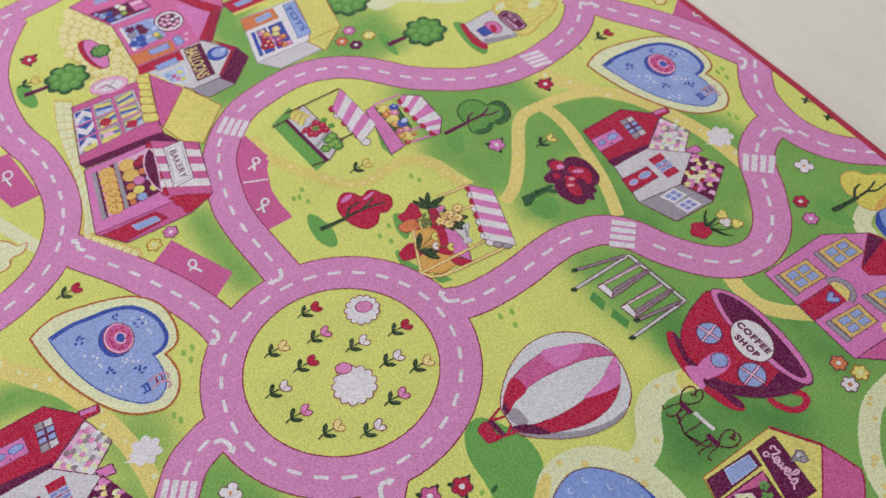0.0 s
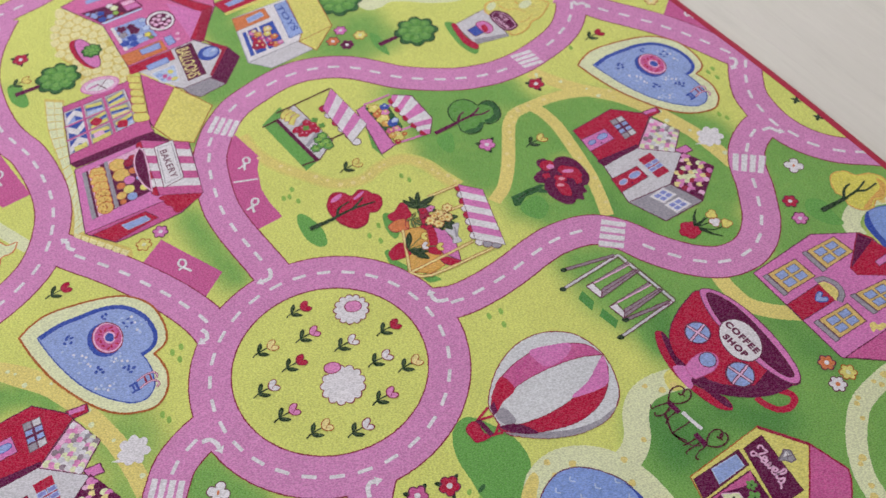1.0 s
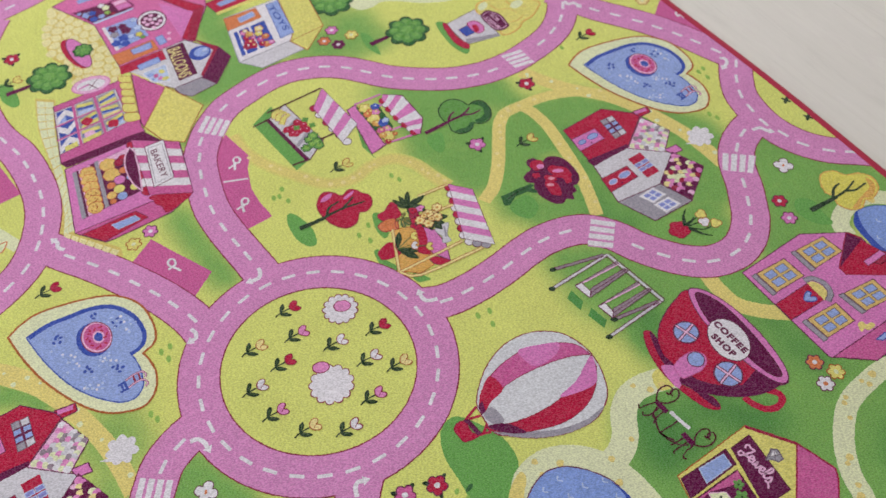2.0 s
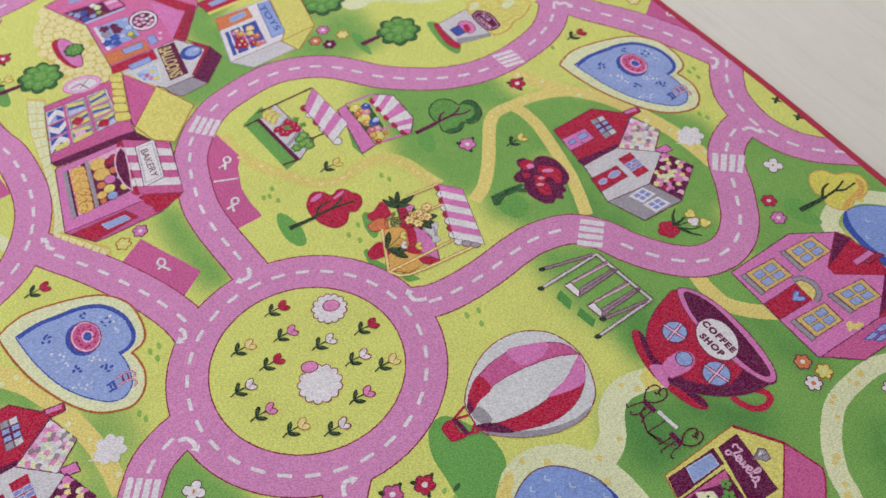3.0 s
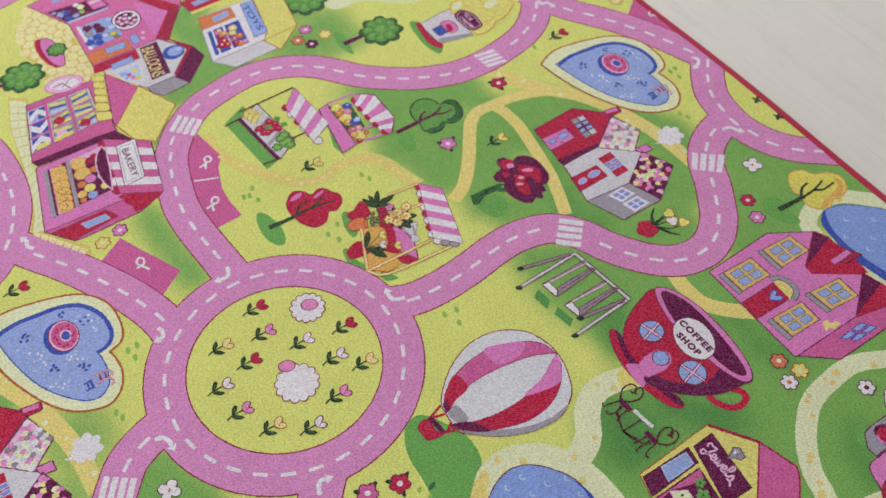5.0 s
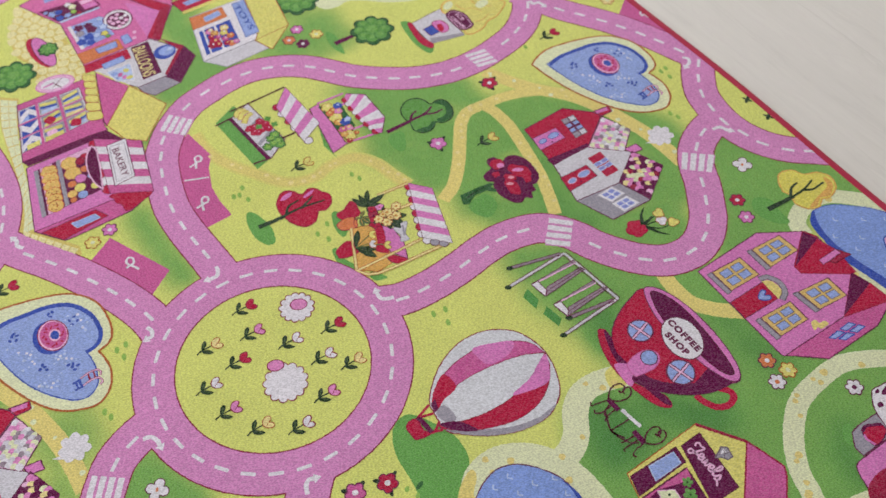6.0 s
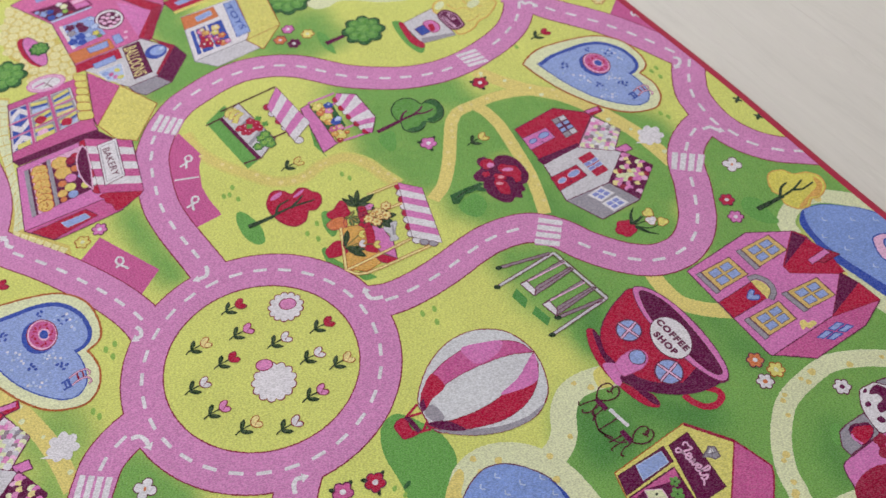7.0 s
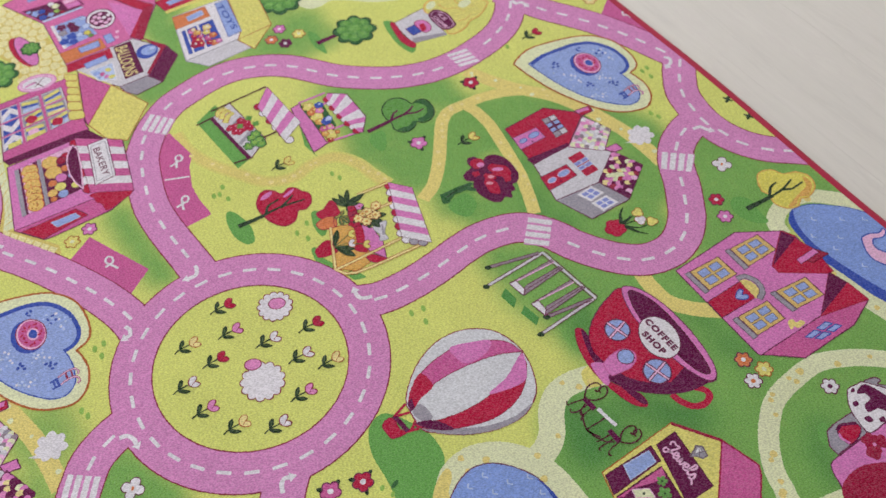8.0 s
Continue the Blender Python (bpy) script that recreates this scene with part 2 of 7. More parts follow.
wall_with_window("wall_north", X0 - 0.15, X1 + 0.15, 0.1, 3.7, lambda u, d, z: (u, Y1 + d, z))
wall_with_window("wall_west", Y0, Y1, -1.7, 1.3, lambda u, d, z: (X0 - d, u, z))
tagged(box("ceiling", (X0, Y0, HIGH), (X1, Y1, HIGH + 0.1), PAINT), "plain white ceiling", "ceiling", kind="structure")
floor = tagged(box("floor", (X0, Y0, -0.06), (X1, Y1, -0.006), PAINT), "pale limed wooden floor boards", "floor", kind="structure")

# ---- the rug: backing, lawn and bound edge ----
RX0, RX1, RY0, RY1 = -0.45, 1.5015, -0.03, 2.47
rug = new("play_rug")
HOME[rug.name] = np.zeros(3)
tagged(rug, "flat printed children's play rug with pink roads, red bound edge", "rug")
box("backing", (RX0 + 0.002, RY0 + 0.002, 0.0), (RX1 - 0.002, RY1 - 0.002, TOP - 0.001), BACKING, rug, "thin woven backing")

# the bound edge: a flattened half-round tape all the way round, with rounded corners
ring = []
for cx, cy, a0 in ((RX1, RY1, 0), (RX0, RY1, 90), (RX0, RY0, 180), (RX1, RY0, 270)):
    sx, sy = (1 if cx == RX1 else -1), (1 if cy == RY1 else -1)
    for i in range(7):
        a = radians(a0 + 15 * i)
        ring.append((cx - sx * 0.03 + 0.03 * math.cos(a), cy - sy * 0.03 + 0.03 * math.sin(a), math.cos(a), math.sin(a)))
# the long east side waves a little
ring += [(RX1 + 0.004 * math.sin(math.pi * k / 40) ** 0.5 * math.cos((y - 0.95) * 7.0), y, 1.0, 0.0) for k, y in ((k, RY0 + 0.03 + (RY1 - RY0 - 0.06) * k / 40) for k in range(1, 40))]
profile = [(0.003, 0.0), (0.0045, 0.002), (0.003, 0.0047), (-0.001, 0.0066), (-0.009, 0.0070), (-0.0125, 0.0064), (-0.0136, 0.0048)]
verts, faces = [], []
for x, y, dx, dy in ring:
    verts += [(x + dx * o, y + dy * o, z) for o, z in profile]
k = len(profile)
for i in range(len(ring)):
    j = (i + 1) % len(ring)
    faces += [(i * k + a, j * k + a, j * k + a + 1, i * k + a + 1) for a in range(k - 1)]
tape = solid("edge_binding", verts, faces, [BINDING], None, rug, "dark red woven edge binding tape")
tape.data.polygons.foreach_set("use_smooth", [True] * len(tape.data.polygons))

# soft airbrushed greens of the printed lawn: centre, radius, softness, amount
DYE = []


def dye(points, radius, soft=0.6, amount=1.0):
    for p in (points if isinstance(points, list) else [points]):
        DYE.append((p[0], p[1], radius, soft, amount))


dye([(0.227, 1.356), (0.2279, 1.319), (0.2288, 1.283), (0.2307, 1.247), (0.2325, 1.212), (0.2389, 1.179), (0.242, 1.155)], 0.034, 1.3)
dye([(0.3311, 1.545), (0.3492, 1.563)], 0.03, 0.5)
dye([(0.5489, 1.901), (0.5859, 1.914), (0.5046, 1.687), (0.4637, 1.692), (0.5284, 1.765), (0.4312, 1.669), (0.5803, 1.661), (0.5415, 1.672)], 0.045, 0.6)
dye([(0.526, 1.879), (0.5254, 1.836), (0.5647, 1.808), (0.5416, 1.743), (0.5241, 1.696), (0.4526, 1.654), (0.4877, 1.652), (0.5302, 1.65), (0.5714, 1.644), (0.4269, 1.645), (0.5441, 1.828)], 0.04, 0.5)
dye([(0.7868, 1.758), (0.7901, 1.653), (0.7306, 1.658), (0.8334, 1.673), (0.835, 1.597), (0.7547, 1.593), (0.689, 1.639)], 0.055, 0.8, 0.85)
dye([(0.8557, 1.36), (0.9131, 1.33), (0.9601, 1.286), (0.8417, 1.293), (0.8532, 1.222), (0.7924, 1.264), (0.7807, 1.314), (0.8838, 1.179), (0.7867, 1.147), (0.8169, 1.106), (0.9341, 1.165), (0.9045, 1.084), (0.9842, 1.109), (1.036, 1.157), (1.088, 1.142), (1.065, 1.094)], 0.06, 0.45)
dye([(0.7454, 1.215), (0.7628, 1.264), (0.7792, 1.094), (0.8471, 1.047), (0.8202, 0.9905), (0.8496, 0.9339), (0.8964, 0.9195), (0.8572, 1.021), (0.9437, 0.9795), (0.7928, 1.404)], 0.05, 0.75)
dye([(0.748, 1.44), (0.757, 1.418)], 0.045, 1.2, 0.3)
dye([(1.158, 1.071), (1.212, 1.002), (1.243, 0.9287), (1.238, 0.8716), (1.173, 0.8017), (1.091, 0.7312), (1.035, 0.7353), (0.999, 0.795), (0.9717, 0.8673), (1.043, 1.028), (0.9574, 0.8503), (1.214, 0.8295), (1.055, 1.081), (1.041, 0.9693), (1.08, 0.687)], 0.07, 0.45)
dye([(1.364, 0.7837), (1.358, 0.7297), (1.273, 0.6948), (1.247, 0.6234), (1.389, 0.6511), (1.198, 0.6058), (1.462, 0.6569), (1.357, 0.8088), (1.415, 0.6147), (1.294, 0.6083), (1.329, 0.7496), (1.502, 0.5732), (1.56, 0.6082)], 0.07, 0.35)
dye([(0.8110, 0.8480)], 0.045, 1.2, 0.7)
dye([(0.8259, 0.7949), (0.8711, 0.7638), (0.8895, 0.7183), (0.9252, 0.6776), (0.8195, 0.7183), (0.8468, 0.6682), (0.8479, 0.6214), (0.9429, 0.6495), (0.9784, 0.6411)], 0.06, 0.9)
dye([(0.8195, 0.558), (0.829, 0.592)], 0.034, 1.1, 0.8)
dye([(1.031, 0.5735), (1.037, 0.492), (1.053, 0.4367), (1.05, 0.3664), (1.137, 0.3792), (0.967, 0.3813), (0.9745, 0.322), (0.9101, 0.3393), (0.8377, 0.3883), (0.7732, 0.432), (0.7274, 0.4215), (0.6959, 0.3723), (0.7985, 0.3888), (0.9263, 0.2514), (1.065, 0.3146), (1.006, 0.2485), (0.9342, 0.1847), (0.6587, 0.3228), (1.179, 0.3505), (1.104, 0.2606)], 0.09, 0.4)
dye([(1.143, 0.2255), (1.263, 0.2559), (1.07, 0.222), (0.9988, 0.1928), (1, 0.1181), (1.111, 0.2612), (1.303, 0.3179), (1.379, 0.359)], 0.09, 0.4)
dye([(0.0116, 0.8192), (0.018, 0.7878), (0.034, 0.7553), (-0.0217, 0.7928), (0.0488, 0.7214), (0.0015, 0.7533)], 0.05, 0.35)
dye([(-0.1971, 1.145), (-0.2335, 1.162), (-0.16, 1.099), (-0.2561, 1.157)], 0.035, 0.5)
dye([(-0.1019, 0.9464), (-0.1061, 0.9621), (-0.1097, 0.8887), (-0.1174, 0.8573), (-0.1132, 0.8305), (-0.0479, 0.9488), (-0.0748, 1), (-0.0443, 0.9074), (-0.0454, 0.9803)], 0.04, 0.8, 0.5)
dye([(0.9677, 1.2685), (0.9869, 1.2302), (0.9469, 1.2979), (0.9204, 1.3195), (0.9997, 1.1981), (1.0324, 1.1723)], 0.032, 0.7)
dye([(-0.1331, 1.506), (0.025, 1.955)], 0.02, 0.6, 0.4)

# deeper green brushed beside the printed things
DEEP = []
for pts, radius, amount in (([(0.8400, 0.598), (0.8300, 0.5713)], 0.022, 0.75), ([(0.8647, 0.6163), (0.8223, 0.4265), (0.8476, 0.3879), (0.8699, 0.3542), (0.8994, 0.3435), (0.7179, 0.4864), (0.7073, 0.4406), (0.7003, 0.4004), (0.7497, 0.3925), (0.7534, 0.4357), (0.709, 0.3882)], 0.035, 0.8), ([(1.0477, 0.4915), (1.0438, 0.4267), (1.0567, 0.3816)], 0.03, 0.7), ([(1.0085, 1.0713), (0.9843, 0.989), (0.9623, 0.9191), (0.9526, 0.8711), (0.9756, 0.8195)], 0.026, 0.7), ([(1.0573, 0.2039), (1.0221, 0.1767), (1.0112, 0.1347)], 0.026, 0.8)):
    DEEP += [(p[0], p[1], radius, 1.4, amount) for p in pts]

CELL = 0.008
nx, ny = int((RX1 - RX0 - 0.008) / CELL), int((RY1 - RY0 - 0.008) / CELL)
gx, gy = np.meshgrid(np.linspace(RX0 + 0.004, RX1 - 0.004, nx), np.linspace(RY0 + 0.004, RY1 - 0.004, ny))


def brushed(strokes):
    out = np.zeros_like(gx)
    for x, y, r, soft, amount in strokes:
        d = np.hypot(gx - x, gy - y) / r
        out = 1 - (1 - out) * (1 - amount * np.clip((1 + soft / 2 - d) / soft, 0, 1) ** 1.3)
    return out


value = 0.5 * brushed(DYE) + 0.5 * brushed(DEEP)
for axis in (0, 1):  # the airbrushed edges run softly into one another
    for _ in range(5):
        value = (np.roll(value, 1, axis) + 2 * value + np.roll(value, -1, axis)) / 4
me = bpy.data.meshes.new("printed_lawn")
me.vertices.add(nx * ny)
me.vertices.foreach_set("co", np.stack([gx, gy, np.full_like(gx, TOP)], -1).ravel())
idx = np.arange(nx * ny).reshape(ny, nx)
quads = np.stack([idx[:-1, :-1], idx[:-1, 1:], idx[1:, 1:], idx[1:, :-1]], -1).reshape(-1, 4)
me.loops.add(quads.size)
me.loops.foreach_set("vertex_index", quads.ravel())
me.polygons.add(len(quads))
me.polygons.foreach_set("loop_start", np.arange(0, quads.size, 4))
me.update(calc_edges=True)
me.validate()
me.attributes.new("dye", "FLOAT", "POINT").data.foreach_set("value", value.ravel())
me.materials.append(lawn_mat)
lawn = new("printed_lawn", me)
lawn.parent = rug
lawn["label"] = "printed lawn fading from lime to mid green"
HOME[lawn.name] = np.zeros(3)

# ---- roads ----
REPEAT = (1.324, -0.0108)  # the print repeats across the rug
W, WIDTH = 0.0735, {"loop": 0.0718}
road = Print()
RING, R_IN, R_OUT = (0.2947, 0.8793), 0.1795, 0.2545
lanes = {}
lanes["north_west"] = curve([(0.2688, 2.249), (0.204, 2.234), (0.15, 2.227), (0.1, 2.22), (0.039, 2.217)])
lanes["west"] = curve([(0.1075, 2.199), (0.0737, 2.156), (0.0309, 2.092), (-0.0034, 2.01), (-0.0177, 1.917), (-0.0181, 1.831), (-0.0069, 1.771), (0.0059, 1.729), (0.0115, 1.678), (0.0124, 1.631), (0.009, 1.579), (-0.0027, 1.529), (-0.0224, 1.485), (-0.0467, 1.447), (-0.0809, 1.41), (-0.1224, 1.384), (-0.1711, 1.364), (-0.228, 1.35), (-0.2847, 1.342)])
lanes["market"] = curve([(-0.0379, 1.455), (-0.0201, 1.421), (0.0023, 1.385), (0.0328, 1.341), (0.0618, 1.294), (0.0871, 1.248), (0.1095, 1.204), (0.1287, 1.159), (0.1448, 1.109), (0.152, 1.064)])
lanes["loop"] = curve([(0.3074, 1.094), (0.3036, 1.14), (0.2998, 1.182), (0.295, 1.227), (0.2914, 1.278), (0.2920, 1.332), (0.3010, 1.384), (0.315, 1.436), (0.3295, 1.475), (0.3572, 1.516), (0.393, 1.554), (0.4449, 1.589), (0.4983, 1.604), (0.5506, 1.613), (0.6013, 1.614), (0.6495, 1.601), (0.6944, 1.578), (0.7324, 1.547), (0.7653, 1.507), (0.797, 1.466), (0.8334, 1.432), (0.8748, 1.4), (0.914, 1.375), (0.9616, 1.355), (1.007, 1.344), (1.071, 1.341), (1.151, 1.353), (1.205, 1.371), (1.245, 1.398), (1.281, 1.437), (1.309, 1.492)])
lanes["north"] = curve([(1.278, 1.492), (1.295, 1.469), (1.312, 1.423), (1.331, 1.378), (1.36, 1.332), (1.39, 1.285), (1.415, 1.24), (1.435, 1.194), (1.452, 1.15), (1.469, 1.099), (1.482, 1.065)])
lanes["east"] = curve([(1.55, 1.109), (1.51, 1.075), (1.475, 1.041), (1.442, 1.003), (1.415, 0.9618), (1.402, 0.917), (1.397, 0.8704), (1.402, 0.8211), (1.419, 0.7753), (1.449, 0.7323), (1.486, 0.7008), (1.525, 0.6674)])
lanes["house"] = curve([(1.411, 0.8767), (1.365, 0.8778), (1.329, 0.8662), (1.296, 0.8472), (1.267, 0.8178), (1.248, 0.7867), (1.236, 0.763), (1.211, 0.7254), (1.181, 0.6864), (1.143, 0.657), (1.099, 0.6437), (1.05, 0.6522), (1.011, 0.6794), (0.9793, 0.7176), (0.9523, 0.7615), (0.9359, 0.8002), (0.9147, 0.8339), (0.8887, 0.8589), (0.8564, 0.8725), (0.809, 0.8809), (0.7625, 0.8788), (0.7144, 0.8716), (0.6629, 0.8659), (0.6145, 0.8653), (0.568, 0.8703), (0.5291, 0.8859)])
lanes["south_west"] = curve([(0.0833, 0.897), (0.0417, 0.8881), (0.011, 0.8778), (-0.0215, 0.8603), (-0.0477, 0.8321), (-0.0732, 0.7976), (-0.0972, 0.7499)])
lanes["south"] = curve([(0.2656, 0.6602), (0.246, 0.6427), (0.2232, 0.6159), (0.2013, 0.5723)])
for i, (lane, path) in enumerate(lanes.items()):
    road.line(path, WIDTH.get(lane, W) + 0.0046, "road_edge", 1 + 0.12 * i)


def on_ring(a):
    """A point of the roundabout's middle line; the print is a little out of round."""
    r = (R_IN + R_OUT) / 2 + 0.0028 * math.cos(2 * (a + radians(50)))
    return (RING[0] + r * math.cos(a), RING[1] + r * math.sin(a))


circle = [on_ring(radians(a)) for a in range(0, 360, 4)]
road.line(circle, R_OUT - R_IN + 0.0046, "road_edge", 2.3, closed=True)
for i, (lane, path) in enumerate(lanes.items()):
    road.line(path, WIDTH.get(lane, W), "road", 2.6 + 0.12 * i)
road.line(circle, R_OUT - R_IN, "road", 3.9, closed=True)
road = road.put("printed_road", rug, "pink printed road with dark red edge lines")

# ---- lane markings ----
DASH = [(-0.0125, -0.0033), (0.0125, -0.0033), (0.0135, 0), (0.0125, 0.0033), (-0.0125, 0.0033), (-0.0135, 0)]
dash_mesh = bpy.data.meshes.new("lane_dash")
dash_mesh.from_pydata([(x, y, 0) for x, y in DASH] + [(x * 1.02, y * 1.05, -0.0004) for x, y in DASH], [],
                      [tuple(range(6))] + [(i, i + 6, (i + 1) % 6 + 6, (i + 1) % 6) for i in range(6)])
dash_mesh.materials.append(INKS["white"])


def lane_dash(x, y, angle):
    ob = new("lane_dash", dash_mesh)
    ob.parent = road
    o = np.array((x, y, TOP + 4.8 * STEP)) - HOME[road.name]
    ob.location, ob.rotation_euler = o, (0, 0, angle)


def dashes(path, centres):
    """Dashes at the given places, turned along the lane."""
    p = np.array(path)
    for c in centres:
        i = min(max(int(np.argmin(np.linalg.norm(p - np.array(c), axis=1))), 2), len(p) - 3)
        d = p[i + 2] - p[i - 2]
        lane_dash(c[0], c[1], math.atan2(d[1], d[0]))


dashes(lanes["north_west"], [(0.1524, 2.225), (0.1007, 2.222)])
dashes(lanes["west"], [(0.0805, 2.164), (0.0552, 2.129), (-0.0216, 1.881), (-0.0186, 1.833), (-0.0073, 1.781), (0.0054, 1.731), (0.011, 1.681), (0.0119, 1.633), (0.009, 1.579), (-0.0027, 1.529), (-0.0209, 1.485), (-0.0424, 1.449), (-0.0823, 1.406), (-0.1242, 1.382), (-0.1711, 1.364)])
dashes(lanes["market"], [(0.0023, 1.385), (0.0338, 1.34), (0.0614, 1.296), (0.0862, 1.249), (0.1095, 1.204), (0.1287, 1.159), (0.1462, 1.109)])
dashes(lanes["loop"], [(0.2998, 1.183), (0.295, 1.227), (0.2914, 1.278), (0.292, 1.333), (0.301, 1.384), (0.314, 1.436), (0.332, 1.483), (0.3543, 1.525), (0.4407, 1.591), (0.4949, 1.609), (0.5506, 1.613), (0.6004, 1.612), (0.6506, 1.6), (0.6944, 1.578), (0.7345, 1.545), (0.7653, 1.507), (0.797, 1.466), (0.8334, 1.432), (0.8748, 1.4), (0.9161, 1.376), (0.9616, 1.355), (1.008, 1.343), (1.156, 1.355), (1.203, 1.373), (1.246, 1.398), (1.279, 1.433)])
dashes(lanes["north"], [(1.331, 1.376), (1.36, 1.332), (1.389, 1.284), (1.412, 1.24), (1.434, 1.194), (1.452, 1.15), (1.469, 1.099)])
dashes(lanes["east"], [(1.476, 1.04), (1.442, 1.003), (1.415, 0.9618), (1.402, 0.917), (1.395, 0.8692), (1.405, 0.8209), (1.417, 0.7748), (1.448, 0.7312), (1.483, 0.701)])
dashes(lanes["house"], [(1.336, 0.8716), (1.296, 0.8472), (1.238, 0.7659), (1.211, 0.7254), (1.181, 0.6864), (1.144, 0.6564), (1.099, 0.6437), (1.05, 0.6522), (1.011, 0.6794), (0.9793, 0.7176), (0.9514, 0.7621), (0.8564, 0.8725), (0.809, 0.8809), (0.7634, 0.8781), (0.7136, 0.8705), (0.6638, 0.8653), (0.6145, 0.8653), (0.5688, 0.8696)])
dashes(lanes["south_west"], [(0.0182, 0.8794), (-0.0232, 0.8565)])
for i in range(28):
    a = 2 * math.pi * i / 28 - 0.003
    lane_dash(*on_ring(a), a + math.pi / 2)
# hooked turn marks where roads meet
for pts in ([(-0.001, 1.408), (-0.0094, 1.421), (-0.0063, 1.433), (-0.01, 1.442)], [(0.3037, 1.144), (0.3023, 1.132), (0.2932, 1.121), (0.2776, 1.123)], [(0.556, 0.8816), (0.5387, 0.8887), (0.5334, 0.9003), (0.5355, 0.9115)], [(0.1327, 1.088), (0.1371, 1.077), (0.1335, 1.064), (0.1237, 1.063)],
            [(0.0353, 0.8743), (0.0486, 0.8704), (0.0557, 0.8578), (0.056, 0.8448)], [(0.2273, 0.6227), (0.2326, 0.6371), (0.2415, 0.6445), (0.2518, 0.6412)], [(1.359, 0.8659), (1.376, 0.8618), (1.381, 0.8501), (1.387, 0.8422)], [(1.459, 1.076), (1.466, 1.066), (1.461, 1.054), (1.446, 1.048)],
            [(1.292, 1.443), (1.292, 1.429), (1.306, 1.425), (1.309, 1.409)]):
    tip, way = np.array(pts[3]), np.array(pts[3]) - np.array(pts[2])
    way = way / np.linalg.norm(way)
    off = np.array((-way[1], way[0]))
    Print().line(curve(pts, False, 5), 0.0082, "white", 4.7).fill([tip - off * 0.0092 - way * 0.002, tip + off * 0.0092 - way * 0.002, tip + way * 0.011], "white", 4.75).put("turn_mark", road, "white hooked turning arrow")


def crossing(a, b, c, d, bars):
    """A crossing: the field a, b, c, d with bars from side a-d to side b-c."""
    field = [a, b, c, d]
    pr = Print().fill(field, "road", 5.2)
    for i in range(bars):
        pr.fill(inset(field, 0.0, 1.0, (i + 0.14) / bars, (i + 0.82) / bars), "white", 5.8)
    return pr.put("crossing", road, "white striped pedestrian crossing")


for f in ([(0.3585, 1.557), (0.3961, 1.592), (0.4374, 1.542), (0.4024, 1.508)], [(1.051, 1.373), (1.101, 1.365), (1.102, 1.307), (1.054, 1.317)], [(0.871, 0.8192), (0.9077, 0.7855), (0.9555, 0.8374), (0.921, 0.8719)], [(1.312, 0.8065), (1.274, 0.7731), (1.224, 0.8191), (1.257, 0.8543)],
          [(-0.0166, 0.8222), (-0.0464, 0.7795), (-0.0966, 0.8193), (-0.0661, 0.8617)]):
    crossing(*f, 4)

# parking fields with a painted letter: a loop and two crossing legs
def parking(field, level, letters, split=None):
    pr = patch("parking_field", field, "magenta", rug, level, None, label="dark pink printed parking field with a white letter")
    for loop, leg, bar in letters:
        p = Print().line(oval(*loop, 16), 0.0046, "white", 6, closed=True).line(leg, 0.005, "white", 6.4).line(bar, 0.0046, "white", 6.8)
        p.put("letter", pr)
    if split:
        Print().line(split, 0.0042, "white", 6).put("divider", pr)
    return pr


parking([(0.4085, 1.512), (0.4235, 1.423), (0.4041, 1.393), (0.3856, 1.339), (0.3835, 1.293), (0.3878, 1.246), (0.3293, 1.244), (0.3078, 1.273), (0.325, 1.39), (0.3626, 1.482)], 0.93,
        [([(0.3951, 1.429), (0.4012, 1.425), (0.3988, 1.437)], [(0.3880, 1.4255), (0.3800, 1.4050)], [(0.3705, 1.4165), (0.3905, 1.4205)]), ([(0.3586, 1.314), (0.3651, 1.311), (0.3628, 1.322)], [(0.3502, 1.311), (0.3445, 1.289)], [(0.3346, 1.303), (0.3544, 1.306)])], [(0.345, 1.388), (0.392, 1.367)])
parking([(0.1555, 1.333), (0.224, 1.189), (0.1696, 1.151), (0.1429, 1.151), (0.0867, 1.29)], 0.94, [([(0.1668, 1.253), (0.1728, 1.248), (0.1709, 1.262)], [(0.1637, 1.244), (0.1745, 1.225)], [(0.1543, 1.242), (0.1686, 1.244)])])
parking([(-0.1004, 1.764), (-0.0444, 1.762), (-0.0254, 1.605), (-0.0875, 1.603), (-0.1153, 1.696)], 0.95, [([(-0.0661, 1.699), (-0.0574, 1.695), (-0.0624, 1.71)], [(-0.0738, 1.69), (-0.0698, 1.664)], [(-0.0829, 1.689), (-0.0687, 1.691)])])
parking([(1.488, 1.316), (1.417, 1.263), (1.448, 1.191), (1.476, 1.107), (1.525, 1.084), (1.537, 1.249), (1.53, 1.312)], 0.96, [([(1.485, 1.248), (1.488, 1.243), (1.49, 1.253)], [(1.486, 1.242), (1.488, 1.228)], [(1.476, 1.242), (1.487, 1.242)])])

